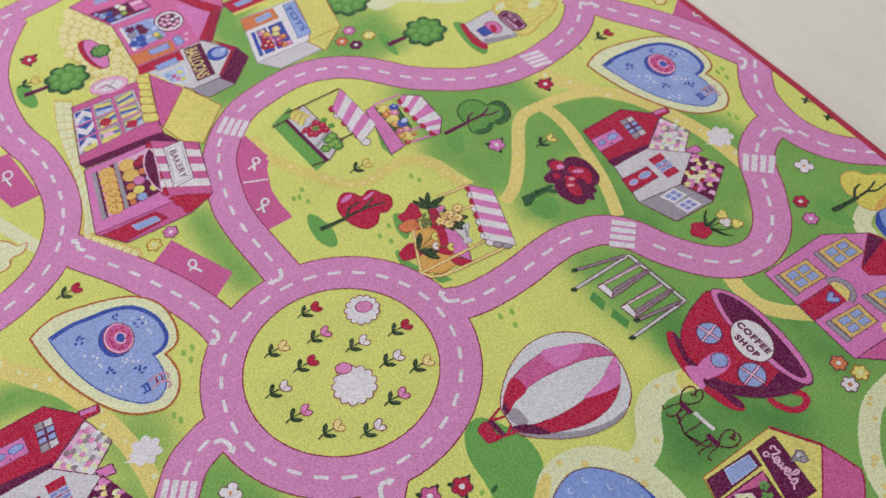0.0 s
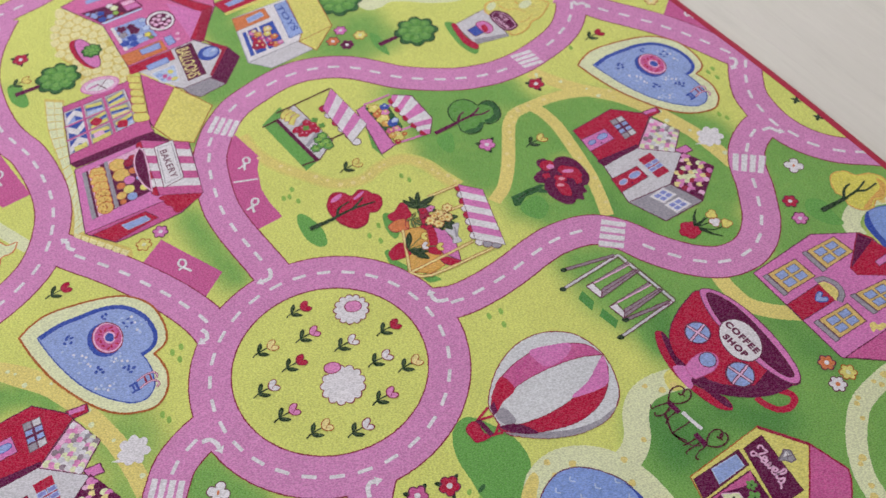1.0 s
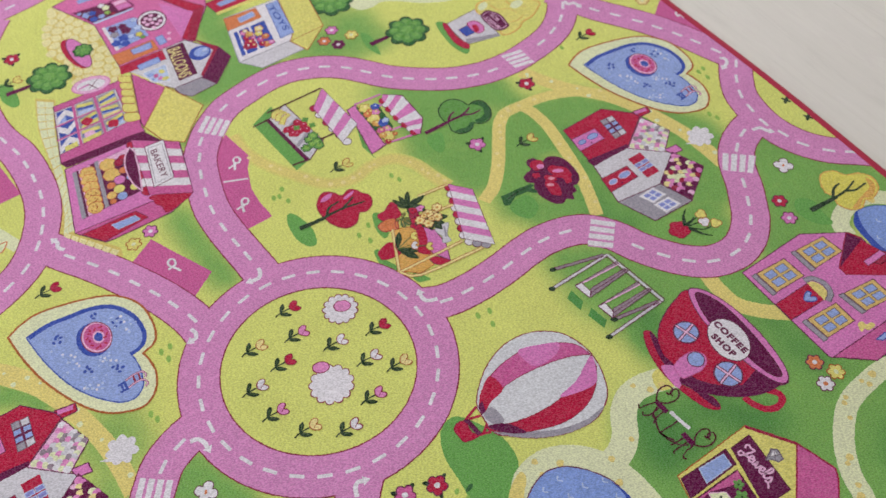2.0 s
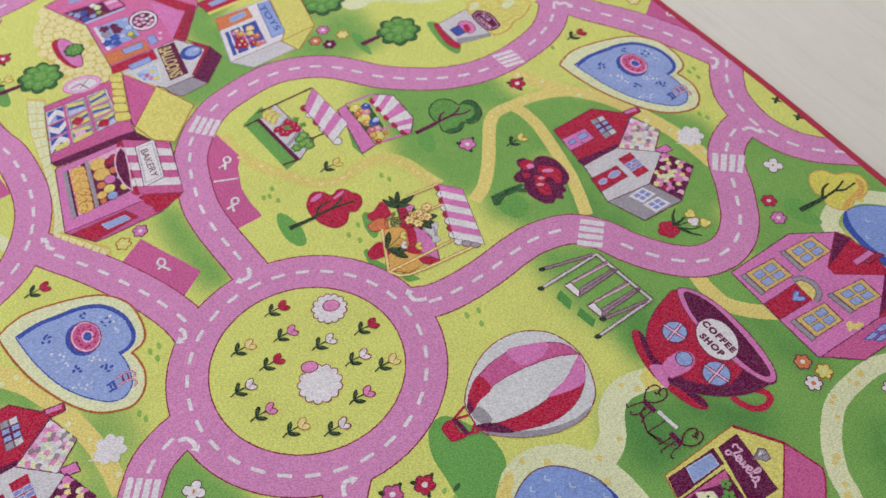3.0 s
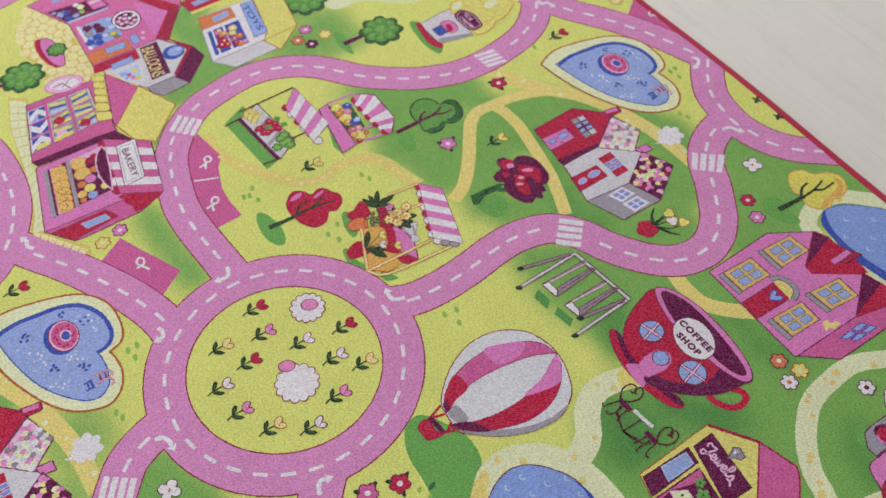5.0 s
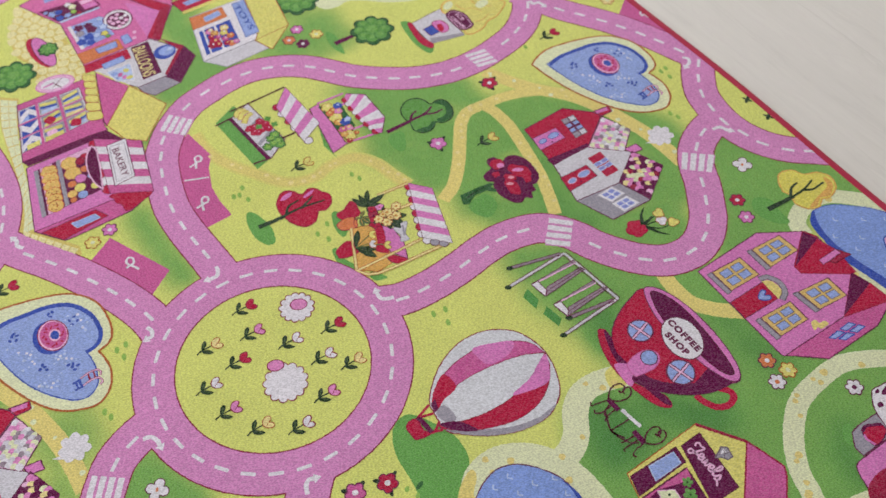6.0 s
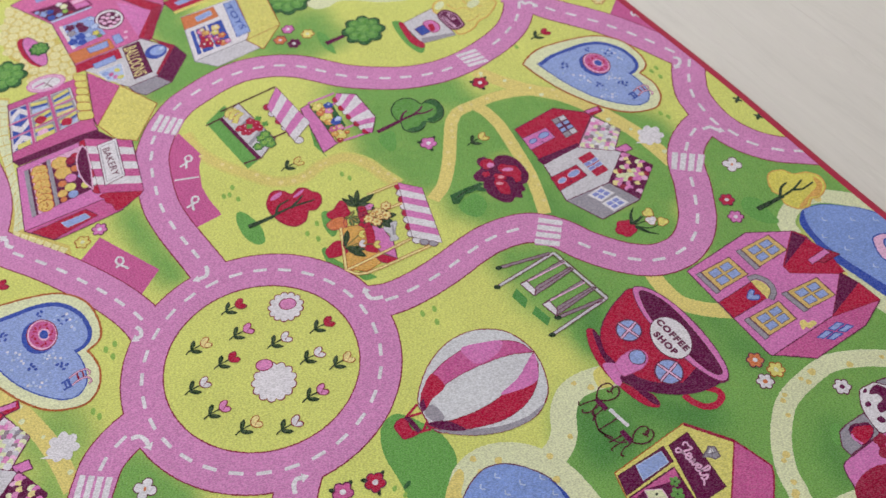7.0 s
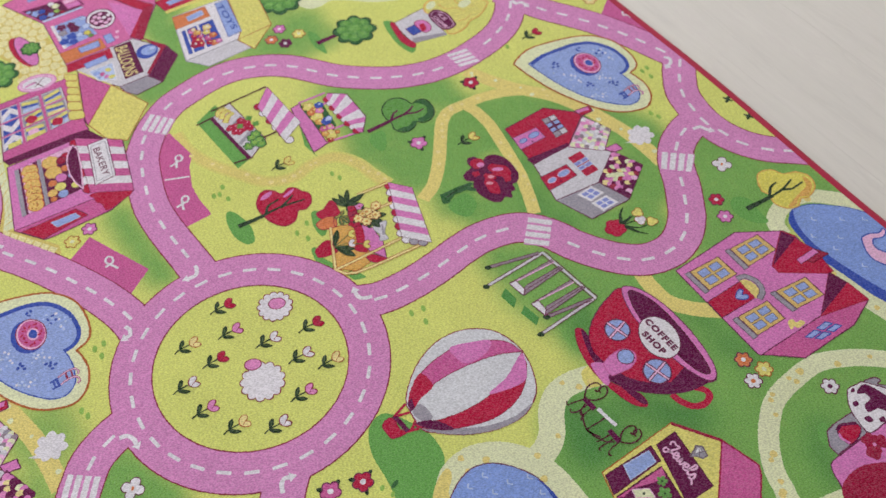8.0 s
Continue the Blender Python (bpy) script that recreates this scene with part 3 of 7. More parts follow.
# ---- paths ----
def band(pts, width, colour, level, name, label, spots=None, seed=1):
    line = curve(pts)
    pr = Print()
    if colour == "peach":
        pr.line(line, width * 1.3, "faint_peach", level - 0.2)
    pr.line(line, width * (0.85 if colour == "peach" else 1.0), colour, level)
    ob = pr.put(name, rug, label)
    if spots:
        rnd = random.Random(seed)
        sp = Print()
        for i in range(2, len(line) - 2, 3):
            if rnd.random() < (0.28 if spots == "blotch" else 0.6):
                q = line[i] + np.array([rnd.uniform(-0.3, 0.3) * width, rnd.uniform(-0.3, 0.3) * width])
                k = 1.35 if spots == "blotch" else 0.9
                sp.fill(lobes(q, k * rnd.uniform(0.003, 0.006), 3, 0.1, rnd.random() * 3), spots, level + 0.4 + 0.015 * (i % 30))
        if sp.v:
            sp.put_each("path_fleck", ob)
    return ob


STRAWS = "straw-coloured printed footpath with pale flecks"
for k in (0, 1):
    shift = np.array(REPEAT) * k
    band([np.array(p) + shift for p in [(-0.266, 1.312), (-0.2479, 1.272), (-0.2248, 1.228), (-0.1946, 1.185), (-0.1545, 1.135), (-0.1242, 1.074), (-0.1041, 1.013), (-0.089, 0.9489), (-0.0837, 0.8848), (-0.0831, 0.8412)]], 0.034, "straw", 0.6 + 0.05 * k, "printed_path", STRAWS, "cream", 3)
band([(1.175, 1.122), (1.1508, 1.1528), (1.1024, 1.1867), (1.0484, 1.2062), (0.9947, 1.2125), (0.9537, 1.214), (0.925, 1.197), (0.9009, 1.167), (0.8527, 1.101), (0.8089, 1.054), (0.7677, 1.031)], 0.029, "straw", 0.8, "printed_path", STRAWS, "custard", 4)
band([(0.9954, 1.2046), (1.003, 1.178), (1.004, 1.1257), (0.9917, 1.053), (0.9757, 0.979), (0.957, 0.9225), (0.9358, 0.8702)], 0.027, "straw", 0.9, "printed_path", STRAWS, "custard", 5)
band([(0.4193, 1.5), (0.422, 1.437), (0.4449, 1.375), (0.4817, 1.316), (0.5202, 1.262), (0.5756, 1.239), (0.6233, 1.249), (0.675, 1.24), (0.706, 1.199), (0.718, 1.152), (0.7315, 1.108)], 0.025, "peach", 0.5, "printed_path", "faint peach printed footpath with pale flecks", "custard", 6)
band([(1.019, 0.6457), (1.012, 0.5992), (1.017, 0.5518), (1.045, 0.5141), (1.084, 0.481)], 0.032, "straw", 0.6, "printed_path", STRAWS)
band([(0.8158, 0.5008), (0.7692, 0.5158), (0.7278, 0.5164), (0.6926, 0.4933), (0.6676, 0.458), (0.6355, 0.4379), (0.5975, 0.4338)], 0.046, "cream", 0.7, "printed_path", "cream printed footpath with straw blotches", "blotch", 7)
band([(0.4588, 0.4397), (0.468, 0.4749), (0.4976, 0.4938), (0.5354, 0.493), (0.5737, 0.4721), (0.6014, 0.4385), (0.617, 0.3986), (0.6218, 0.3476), (0.6208, 0.2849)], 0.05, "cream", 0.9, "printed_path", "cream printed footpath with straw blotches", "blotch", 8)
band([(1.3, 0.195), (1.2549, 0.2382), (1.2207, 0.2662), (1.1914, 0.2838), (1.1591, 0.2986), (1.131, 0.3035), (1.0886, 0.3011), (1.0426, 0.2934), (1.0115, 0.2786), (0.9819, 0.2549), (0.9574, 0.2288), (0.9352, 0.1941), (0.9246, 0.1609), (0.9181, 0.1416), (0.913, 0.09)], 0.036, "cream", 0.7, "printed_path", "cream printed footpath with straw blotches", "blotch", 9)
band([(0.9371, 0.1077), (1.001, 0.094), (1.056, 0.0712)], 0.03, "cream", 0.8, "printed_path", "cream printed footpath with straw blotches", "blotch", 19)
patch("printed_path", curve([(0.8614, 1.798), (0.8509, 1.744), (0.8582, 1.715), (0.8741, 1.701), (0.9, 1.698), (0.9238, 1.702), (0.9591, 1.68), (1.007, 1.638), (1.069, 1.607), (1.112, 1.619)], False, 4), "cream", rug, 0.7, None, label="cream printed footpath")
band([(-0.2655, 1.262), (-0.2145, 1.22), (-0.1671, 1.169), (-0.1327, 1.115)], 0.03, "straw", 0.75, "printed_path", STRAWS, "cream", 12)
band([(-0.1367, 1.607), (-0.1094, 1.543), (-0.0755, 1.467)], 0.028, "cream", 0.6, "printed_path", "cream printed footpath", None)
patch("printed_shadow", curve([(0.4539, 0.6485), (0.4276, 0.6557), (0.4031, 0.637), (0.3876, 0.5966), (0.3854, 0.5427), (0.3817, 0.4916), (0.4241, 0.463), (0.482, 0.5142), (0.4933, 0.5568), (0.4848, 0.5947)], True), "shadow_green", rug, 0.52, None, label="sharp-edged mid green lawn patch")

patch("printed_path_end", curve([(0.7864, 0.5263), (0.8125, 0.5255), (0.8199, 0.498), (0.7946, 0.4847), (0.7748, 0.4982)], True, 4), "yellow", rug, 0.86, None, label="yellow printed end of the footpath")
patch("printed_path_end", curve([(0.4787, 0.5066), (0.4808, 0.4904), (0.4597, 0.4686), (0.4496, 0.4459), (0.4264, 0.4615), (0.4441, 0.4886)], True, 4), "straw", rug, 1.9, None, label="straw printed end of the footpath")

# tufts of grass: little green flecks
for c in [(-0.0041, 1.232), (0.0024, 1.2), (0.0243, 1.208), (0.0667, 1.073), (0.085, 1.075), (0.0721, 1.051), (-0.0006, 0.9633), (0.0054, 0.9472), (0.5987, 0.8072), (0.6113, 0.7756), (0.623, 0.8028), (0.5098, 1.101), (0.5218, 1.077), (0.5384, 1.113), (0.4245, 1.285), (0.4342, 1.264), (0.438, 1.3), (0.6474, 1.201), (0.6552, 1.182), (1.169, 1.329), (1.184, 1.313), (1.388, 1.068), (1.393, 1.044), (1.404, 1.071), (1.316, 0.9544), (1.323, 0.9369), (0.4126, 1.288)]:
    patch("grass_fleck", disc(c, 0.0078, 10, 0.58, radians(75)), "sprig", rug, 0.95, None)

patch("grass_fleck", disc((0.3924, 0.5312), 0.0085, 9, 0.5, radians(20)), "crown_dark", rug, 1.0, None)
for c in ((0.3711, 0.5374), (0.3801, 0.5178)):
    patch("grass_fleck", disc(c, 0.006, 9, 0.6, radians(40)), "sprig", rug, 0.95, None)

# ---- small printed plants; local up is +x, local right is -y ----
def place(c, size, turn=0.0):
    ct, st = math.cos(turn), math.sin(turn)

    def at(r, u):
        x, y = u * size, -r * size
        return (c[0] + ct * x - st * y, c[1] + st * x + ct * y)
    return at


def tulip(c, colour, size=0.0165, turn=0.0, edge="road_edge"):
    """A tulip: c is the middle of the leaves."""
    at = place(c, size, turn)
    stem = Print().line(curve([at(0.2, -1.15), at(0.0, -0.45), at(0.02, 0.9)]), 0.0028, "leaf", 5).put("printed_tulip", rug, colour.replace("_", " ") + " printed tulip with dark green leaves")
    Print().fill(curve([at(*q) for q in ((0.0, -0.4), (-0.45, -0.3), (-0.85, 0.0), (-0.98, 0.4), (-0.7, 0.45), (-0.3, 0.2))], True, 4), "leaf", 5.5) \
           .fill(curve([at(*q) for q in ((0.0, -0.45), (0.45, -0.4), (0.85, 0.1), (0.92, 0.6), (0.6, 0.45), (0.25, 0.1))], True, 4), "leaf", 5.8).put_each("leaf", stem)
    Print().line([at(-0.2, -0.15), at(-0.72, 0.2)], 0.0012, "moss", 6.2).line([at(0.25, -0.15), at(0.72, 0.32)], 0.0012, "moss", 6.2).put_each("leaf_vein", stem)
    Print().shape(curve([at(*q) for q in ((0.0, 0.8), (-0.5, 1.05), (-0.7, 1.55), (-0.48, 1.92), (-0.12, 1.8), (0.05, 1.55), (0.3, 1.8), (0.66, 1.9), (0.82, 1.5), (0.5, 1.0))], True, 4), colour, 6, edge, 0.0018) \
           .line(curve([at(0.05, 1.58), at(0.16, 1.3), at(0.36, 1.12)], False, 4), 0.0011, edge, 6.5).put("bloom", stem)
    return stem


for c, colour in zip([(0.2975, 1.0233), (0.2853, 0.9637), (0.2052, 0.9809), (0.2349, 0.9225), (0.3361, 0.9066), (0.4191, 0.8915), (0.3716, 0.8426), (0.4111, 0.8027), (0.1682, 0.9037), (0.1765, 0.8396), (0.2099, 0.7803), (0.2701, 0.7409), (0.3379, 0.7712)],
                     "red pink yellow red white red white yellow white pink yellow white pink".split()):
    tulip(c, "custard" if colour == "yellow" else "rose" if colour == "pink" else colour, edge="brown" if colour == "yellow" else "road_edge")
for c, colour in zip([(-0.0713, 1.329), (1.247, 1.317), (0.5641, 1.286), (0.9311, 1.12), (0.0586, 1.954)], "red red yellow yellow yellow".split()):
    tulip(c, colour, 0.017, edge="brown" if colour == "yellow" else "road_edge")


def flower(c, colour, heart="white", size=0.0135, petals=6, turn=0.3, leaves=False, edge="ink_line"):
    ob = Print().shape(lobes(c, size, petals, 0.2, turn, steps=8), colour, 5.6, edge, 0.0022).put("printed_flower", rug, colour.replace("_", " ") + " printed flower with a pale heart")
    Print().fill(disc(c, size * 0.34, 9), heart, 6.6).put("heart", ob)
    if leaves:
        for a in (0.4, 2.4, 4.5):
            x, y = c[0] + size * 1.05 * math.cos(a), c[1] + size * 1.05 * math.sin(a)
            Print().fill(disc((x, y), size * 0.62, 8, 0.45, a), "leaf", 5.2).put("leaf", ob)
    return ob


for c, colour, heart, leaves in zip([(0.0939, 2.031), (0.1628, 1.353), (0.1216, 1.341), (1.045, 1.262), (0.8463, 1.171), (0.7707, 1.68), (0.8014, 1.638), (0.7371, 1.656), (0.7587, 1.626), (1.263, 0.6892), (1.247, 0.6462), (0.3497, 0.5651), (0.2956, 0.5803), (1.043, 0.3812), (1.06, 0.346), (1.027, 0.3393)],
                                    "red pink yellow red pink pink yellow orange plum red pink red magenta orange yellow white".split(),
                                    "white white cream white white white cream white white white white white white white cream orange".split(),
                                    [1, 0, 0, 1, 1, 0, 0, 0, 0, 0, 0, 1, 1, 0, 0, 0]):
    flower(c, colour, heart, 0.0155 if leaves else 0.0135, 5 if leaves else 6, 0.3, bool(leaves), "brown" if colour == "yellow" else "ink_line")
flower((1.131, 0.2554), "white", "plum")
flower((1.447, 1.335), "custard", "cream", edge="brown")

# plain white fluffy and winged motifs
def fluffy(c, r, spot, spot_r):
    ob = Print().shape(lobes(c, r, 13, 0.08), "white", 5.5, "road_edge", 0.002).put("printed_white_motif", rug, "plain white scalloped printed shape with pink spot")
    Print().shape(disc(spot, spot_r, 16, 0.78, radians(-30)), "rose", 6.5, "road_edge", 0.0018).put("spot", ob)


fluffy((0.3907, 0.9674), 0.0318, (0.3965, 0.971), 0.0165)
fluffy((0.2968, 0.834), 0.0385, (0.2975, 0.8755), 0.0155)
for c in [(1.339, 0.7543), (0.0191, 0.7725)]:
    ob = Print().shape(lobes(c, 0.016, 4, 0.3, 0.0, steps=9), "white", 5.5, "ink_line", 0.0018).put("printed_white_motif", rug, "plain white four-lobed printed shape")
    Print().fill(disc(c, 0.0042, 8, 0.6, 1.0), "orange", 6.5).put("spot", ob)

# ---- printed trees ----
def drawn_tree(name, label, shadow, trunk, wood, crown, tone, rim, branches, gloss=None, level=5.0):
    ob = Print().shape(crown, tone, level, rim, 0.003).put(name, rug, label)
    if shadow:
        Print().fill(shadow, "shadow_green", 1.2).put("ground_patch", ob)
    t = Print().line(trunk, 0.0112, wood, level + 1.4, taper=0.3)
    for i, b in enumerate(branches):
        t.line(curve(b), 0.0066, wood, level + 1.7 + 0.1 * i, taper=0.4)
    t.put("trunk", ob)
    for g, colour in (gloss or []):
        Print().fill(g, colour, level + 0.8).put("highlight", ob)
    return ob


def clump_tree(c, r, trunk, shadow, name="printed_tree", level=5.0, squash=1.0):
    """A round tree of leafy lobes: dark rim, mid green lobes, a lighter middle."""
    ob = Print().shape(lobes(c, r * 1.02, 8, 0.15, 0.2, squash, 8), "crown_dark", level, "leaf", 0.002).put(name, rug, "round green printed tree with lobed crown")
    pr, shine = Print(), Print()
    for i in range(8):
        a = 2 * math.pi * (i + 0.5) / 8 - 0.1
        q = (c[0] + 0.64 * r * math.cos(a) + 0.02 * r, c[1] + 0.64 * r * math.sin(a) + 0.05 * r)
        pr.shape(disc(q, r * 0.33, 14), "crown", level + 0.7 + 0.09 * i, "crown_dark", 0.0012)
        shine.fill(disc((q[0] + 0.02 * r, q[1] + 0.10 * r), r * 0.15, 9), "sprig_dark", level + 1.8 + 0.05 * i)
    pr.fill(disc((c[0] + 0.02 * r, c[1] + 0.06 * r), r * 0.36, 14), "crown", level + 1.6)
    pr.put_each("leaf_clump", ob)
    shine.fill(lobes((c[0] + 0.06 * r, c[1] + 0.12 * r), r * 0.26, 5, 0.2, 0.4), "sprig_dark", level + 2.3)
    shine.put_each("leaf_light", ob)
    if trunk:
        Print().line(trunk[::-1], 0.0098, "plum", level - 0.6, taper=-0.45).put("trunk", ob)
    if shadow:
        Print().fill(shadow, "shadow_green", 1.2).put("ground_patch", ob)
    return ob


clump_tree((0.1464, 1.916), 0.0455, [(0.044, 1.919), (0.1145, 1.915)], curve([(0.039, 1.957), (0.0628, 1.947), (0.0648, 1.893), (0.0579, 1.869), (0.041, 1.874), (0.0294, 1.911)], True))
clump_tree((0.9185, 1.572), 0.0455, [(0.8213, 1.582), (0.8844, 1.582)], curve([(0.8255, 1.633), (0.837, 1.605), (0.8304, 1.563), (0.8224, 1.538), (0.8109, 1.57), (0.8131, 1.607)], True))
clump_tree((0.2465, 1.962), 0.021, None, None, "printed_bush", 6.6)
ob = patch("printed_planter", oval((0.2346, 1.96), (0.2405, 1.899), (0.2536, 1.969)), "pink", rug, 5.2, "ink_line", label="pink printed oval planter with red rim")
Print().fill(oval((0.2253, 1.962), (0.2335, 1.899), (0.2454, 1.97)), "red", 4.8).put("planter_side", ob)

drawn_tree("printed_tree", "heart-lobed red printed tree with dark branches", curve([(0.4152, 1.231), (0.4296, 1.221), (0.4398, 1.173), (0.4315, 1.134), (0.4137, 1.133), (0.4011, 1.164), (0.4034, 1.206)], True),
           [(0.4185, 1.184), (0.4758, 1.18)], "leaf", curve([(0.4777, 1.219), (0.5006, 1.24), (0.5195, 1.232), (0.5323, 1.212), (0.5518, 1.218), (0.5645, 1.209), (0.5702, 1.195), (0.5808, 1.179), (0.5736, 1.158), (0.5547, 1.147), (0.54, 1.152), (0.5232, 1.133), (0.4986, 1.132), (0.4801, 1.157), (0.4728, 1.191)], True), "red", "crimson",
           [[(0.4669, 1.181), (0.5139, 1.181), (0.5652, 1.171)], [(0.4802, 1.18), (0.4942, 1.198), (0.5207, 1.202)], [(0.5131, 1.179), (0.5346, 1.188), (0.5502, 1.196)]],
           [(oval((0.503, 1.225), (0.5166, 1.225), (0.4965, 1.218)), "pink"), (oval((0.5457, 1.205), (0.5592, 1.207), (0.5399, 1.2)), "pink")])
drawn_tree("printed_tree", "dark-outlined green printed tree with bare branches", curve([(0.778, 1.253), (0.8019, 1.245), (0.7902, 1.212), (0.7733, 1.196), (0.7622, 1.207), (0.7618, 1.24)], True),
           [(0.7727, 1.263), (0.8333, 1.263)], "plum", curve([(0.826, 1.274), (0.8285, 1.294), (0.8373, 1.309), (0.8534, 1.319), (0.8708, 1.32), (0.8853, 1.312), (0.8937, 1.298), (0.8979, 1.282), (0.9134, 1.284), (0.9278, 1.278), (0.933, 1.261), (0.93, 1.24), (0.9177, 1.223), (0.9005, 1.216), (0.8864, 1.219), (0.8772, 1.228), (0.8633, 1.216), (0.8464, 1.214), (0.8313, 1.222), (0.8249, 1.239), (0.8295, 1.257)], True, 5), "crown", "leaf",
           [[(0.8273, 1.263), (0.8545, 1.263), (0.8737, 1.26), (0.8901, 1.253), (0.9115, 1.253)], [(0.8343, 1.264), (0.8461, 1.277), (0.8612, 1.282)], [(0.8666, 1.263), (0.8817, 1.267), (0.896, 1.274)]],
           [(curve([(0.9041, 1.282), (0.9237, 1.279), (0.932, 1.26), (0.9269, 1.238), (0.9147, 1.223), (0.8884, 1.22), (0.8832, 1.234), (0.8974, 1.233), (0.9126, 1.241), (0.9196, 1.258), (0.9134, 1.271)], True, 4), "crown_dark"), (curve([(0.8782, 1.229), (0.8623, 1.217), (0.8434, 1.216), (0.8291, 1.23), (0.8441, 1.23), (0.8571, 1.227), (0.8711, 1.234)], True, 4), "crown_dark")])
plum_tree = Print().shape(curve([(0.908, 1.0714), (0.9227, 1.0678), (0.9295, 1.0499), (0.9457, 1.0551), (0.9621, 1.047), (0.9737, 1.029), (0.9755, 1.0049), (0.9709, 0.9759), (0.9566, 0.9604), (0.9438, 0.9598), (0.9415, 0.9457), (0.9298, 0.9445), (0.9222, 0.9312), (0.9126, 0.9409), (0.8987, 0.9352), (0.8851, 0.9428), (0.876, 0.9631), (0.8722, 0.9843), (0.8763, 1.0034), (0.8824, 1.0118), (0.8726, 1.0217), (0.8737, 1.0369), (0.8878, 1.0431), (0.9005, 1.0472), (0.9002, 1.0604)], True, 4), "plum", 5.0, "ink_line", 0.002).put("printed_tree", rug, "plum and red printed tree with a green trunk")
for i, (c, a, b) in enumerate((((0.9166, 1.0491), (0.929, 1.0404), (0.9079, 1.037)), ((0.9448, 1.0068), (0.9611, 0.9859), (0.9543, 1.0196)), ((0.9070, 0.979), (0.9138, 0.9587), (0.9178, 0.9936)), ((0.9176, 1.0033), (0.9273, 0.9933), (0.9232, 1.0109)), ((0.8979, 1.0265), (0.905, 1.0216), (0.8936, 1.0206)), ((0.9467, 0.9831), (0.9516, 0.9733), (0.9546, 0.9936)))):
    Print().fill([np.array(q) + 0.0012 * math.sin(5.0 * k) for k, q in enumerate(oval(c, a, b, 22))], "red", 6.0 + 0.12 * i).put("leaf_light", plum_tree)
for i, c in enumerate([(0.92, 1.0422), (0.9431, 1.0112), (0.9192, 1.0022), (0.9068, 0.9886)]):
    Print().fill(disc(c, (0.008, 0.0125, 0.007, 0.0075)[i], 12, (0.9, 0.42, 0.6, 0.5)[i], radians(-30)), "rose" if i < 2 else "blush", 7.0 + 0.1 * i).put("highlight", plum_tree)
Print().fill([(0.8037, 1.0224), (0.8162, 1.02), (0.8443, 1.0192), (0.8744, 1.0141), (0.8794, 1.0076), (0.8684, 1.0057), (0.8751, 0.9917), (0.8699, 0.9878), (0.856, 1.0018), (0.8293, 1.0047), (0.8067, 0.9927), (0.7957, 0.9972)], "crown_dark", 6.8).put("trunk", plum_tree)
Print().line([(0.812, 1.008), (0.8443, 1.0125), (0.868, 1.0105)], 0.0035, "leaf", 7.2, taper=0.5).put("trunk_shade", plum_tree)
Print().fill(curve([(0.8052, 0.9906), (0.8343, 0.9982), (0.8532, 0.9913), (0.8529, 0.9577), (0.826, 0.94), (0.812, 0.9467), (0.8002, 0.9699)], True), "shadow_green", 1.2).put("ground_patch", plum_tree)
drawn_tree("printed_tree", "yellow printed tree with orange rim and dark trunk", curve([(1.295, 0.6741), (1.319, 0.6536), (1.313, 0.6157), (1.31, 0.5881), (1.288, 0.5977), (1.272, 0.6262), (1.274, 0.6555)], True),
           [(1.297, 0.6359), (1.365, 0.6311)], "leaf", curve([(1.37, 0.6817), (1.389, 0.6932), (1.413, 0.6844), (1.424, 0.6632), (1.45, 0.6513), (1.464, 0.6277), (1.454, 0.6014), (1.424, 0.5885), (1.406, 0.5933), (1.387, 0.5833), (1.364, 0.5919), (1.353, 0.6157), (1.361, 0.6372), (1.356, 0.6541)], True), "sun", "amber",
           [[(1.356, 0.6318), (1.394, 0.6332), (1.427, 0.6421)], [(1.358, 0.634), (1.377, 0.6503), (1.397, 0.6537)], [(1.392, 0.6327), (1.411, 0.6232), (1.442, 0.6245)]],
           [(curve([(1.452, 0.6345), (1.454, 0.6107), (1.427, 0.5917), (1.406, 0.5974), (1.384, 0.5869), (1.37, 0.5932), (1.409, 0.6047), (1.438, 0.6118)], True), "amber")])
ob = clump_tree((0.8231, 1.779), 0.05, None, None)
for c in [(1.4835, 0.8903), (1.4845, 0.8263)]:
    Print().fill(disc(c, 0.012, 8, 0.35, 0.6), "leaf", 5.3).fill(disc(c, 0.012, 8, 0.26, 2.0), "leaf", 5.6).put("printed_leaf", rug, "dark printed leaves at the bound edge")

# ---- lettering: runs along -y, tops towards +x ----
def lettering(word, ends, size, colour, parent, level=7.5, shear=0.0, bold=0.0, spacing=1.0):
    """A word from ends[0] to ends[1] along its middle."""
    data = bpy.data.curves.new("lettering", "FONT")
    data.body, data.size, data.align_x, data.align_y, data.offset, data.shear = word, size, "CENTER", "CENTER", bold, shear
    data.space_character = spacing
    temp = new("lettering_curve", data)
    me = bpy.data.meshes.new_from_object(temp.evaluated_get(bpy.context.evaluated_depsgraph_get()))
    bpy.data.objects.remove(temp)
    me.name = "lettering"
    me.materials.clear()
    me.materials.append(INKS[colour])
    a, b = np.array(ends[0]), np.array(ends[1])
    xs = [v.co.x for v in me.vertices]
    ys = [v.co.y for v in me.vertices]
    mx, my = (max(xs) + min(xs)) / 2, (max(ys) + min(ys)) / 2
    for v in me.vertices:
        v.co.x, v.co.y = v.co.x - mx, v.co.y - my
    c = (a + b) / 2
    ob = new("lettering", me)
    ob.parent = parent
    ob.location = np.array((c[0], c[1], TOP + STEP * level)) - HOME[parent.name]
    ob.rotation_euler, ob.scale = (0, 0, math.atan2(b[1] - a[1], b[0] - a[0])), (np.linalg.norm(b - a) / (max(xs) - min(xs)), 1, 1)
    ob["label"] = "lettering that reads " + word
    return ob


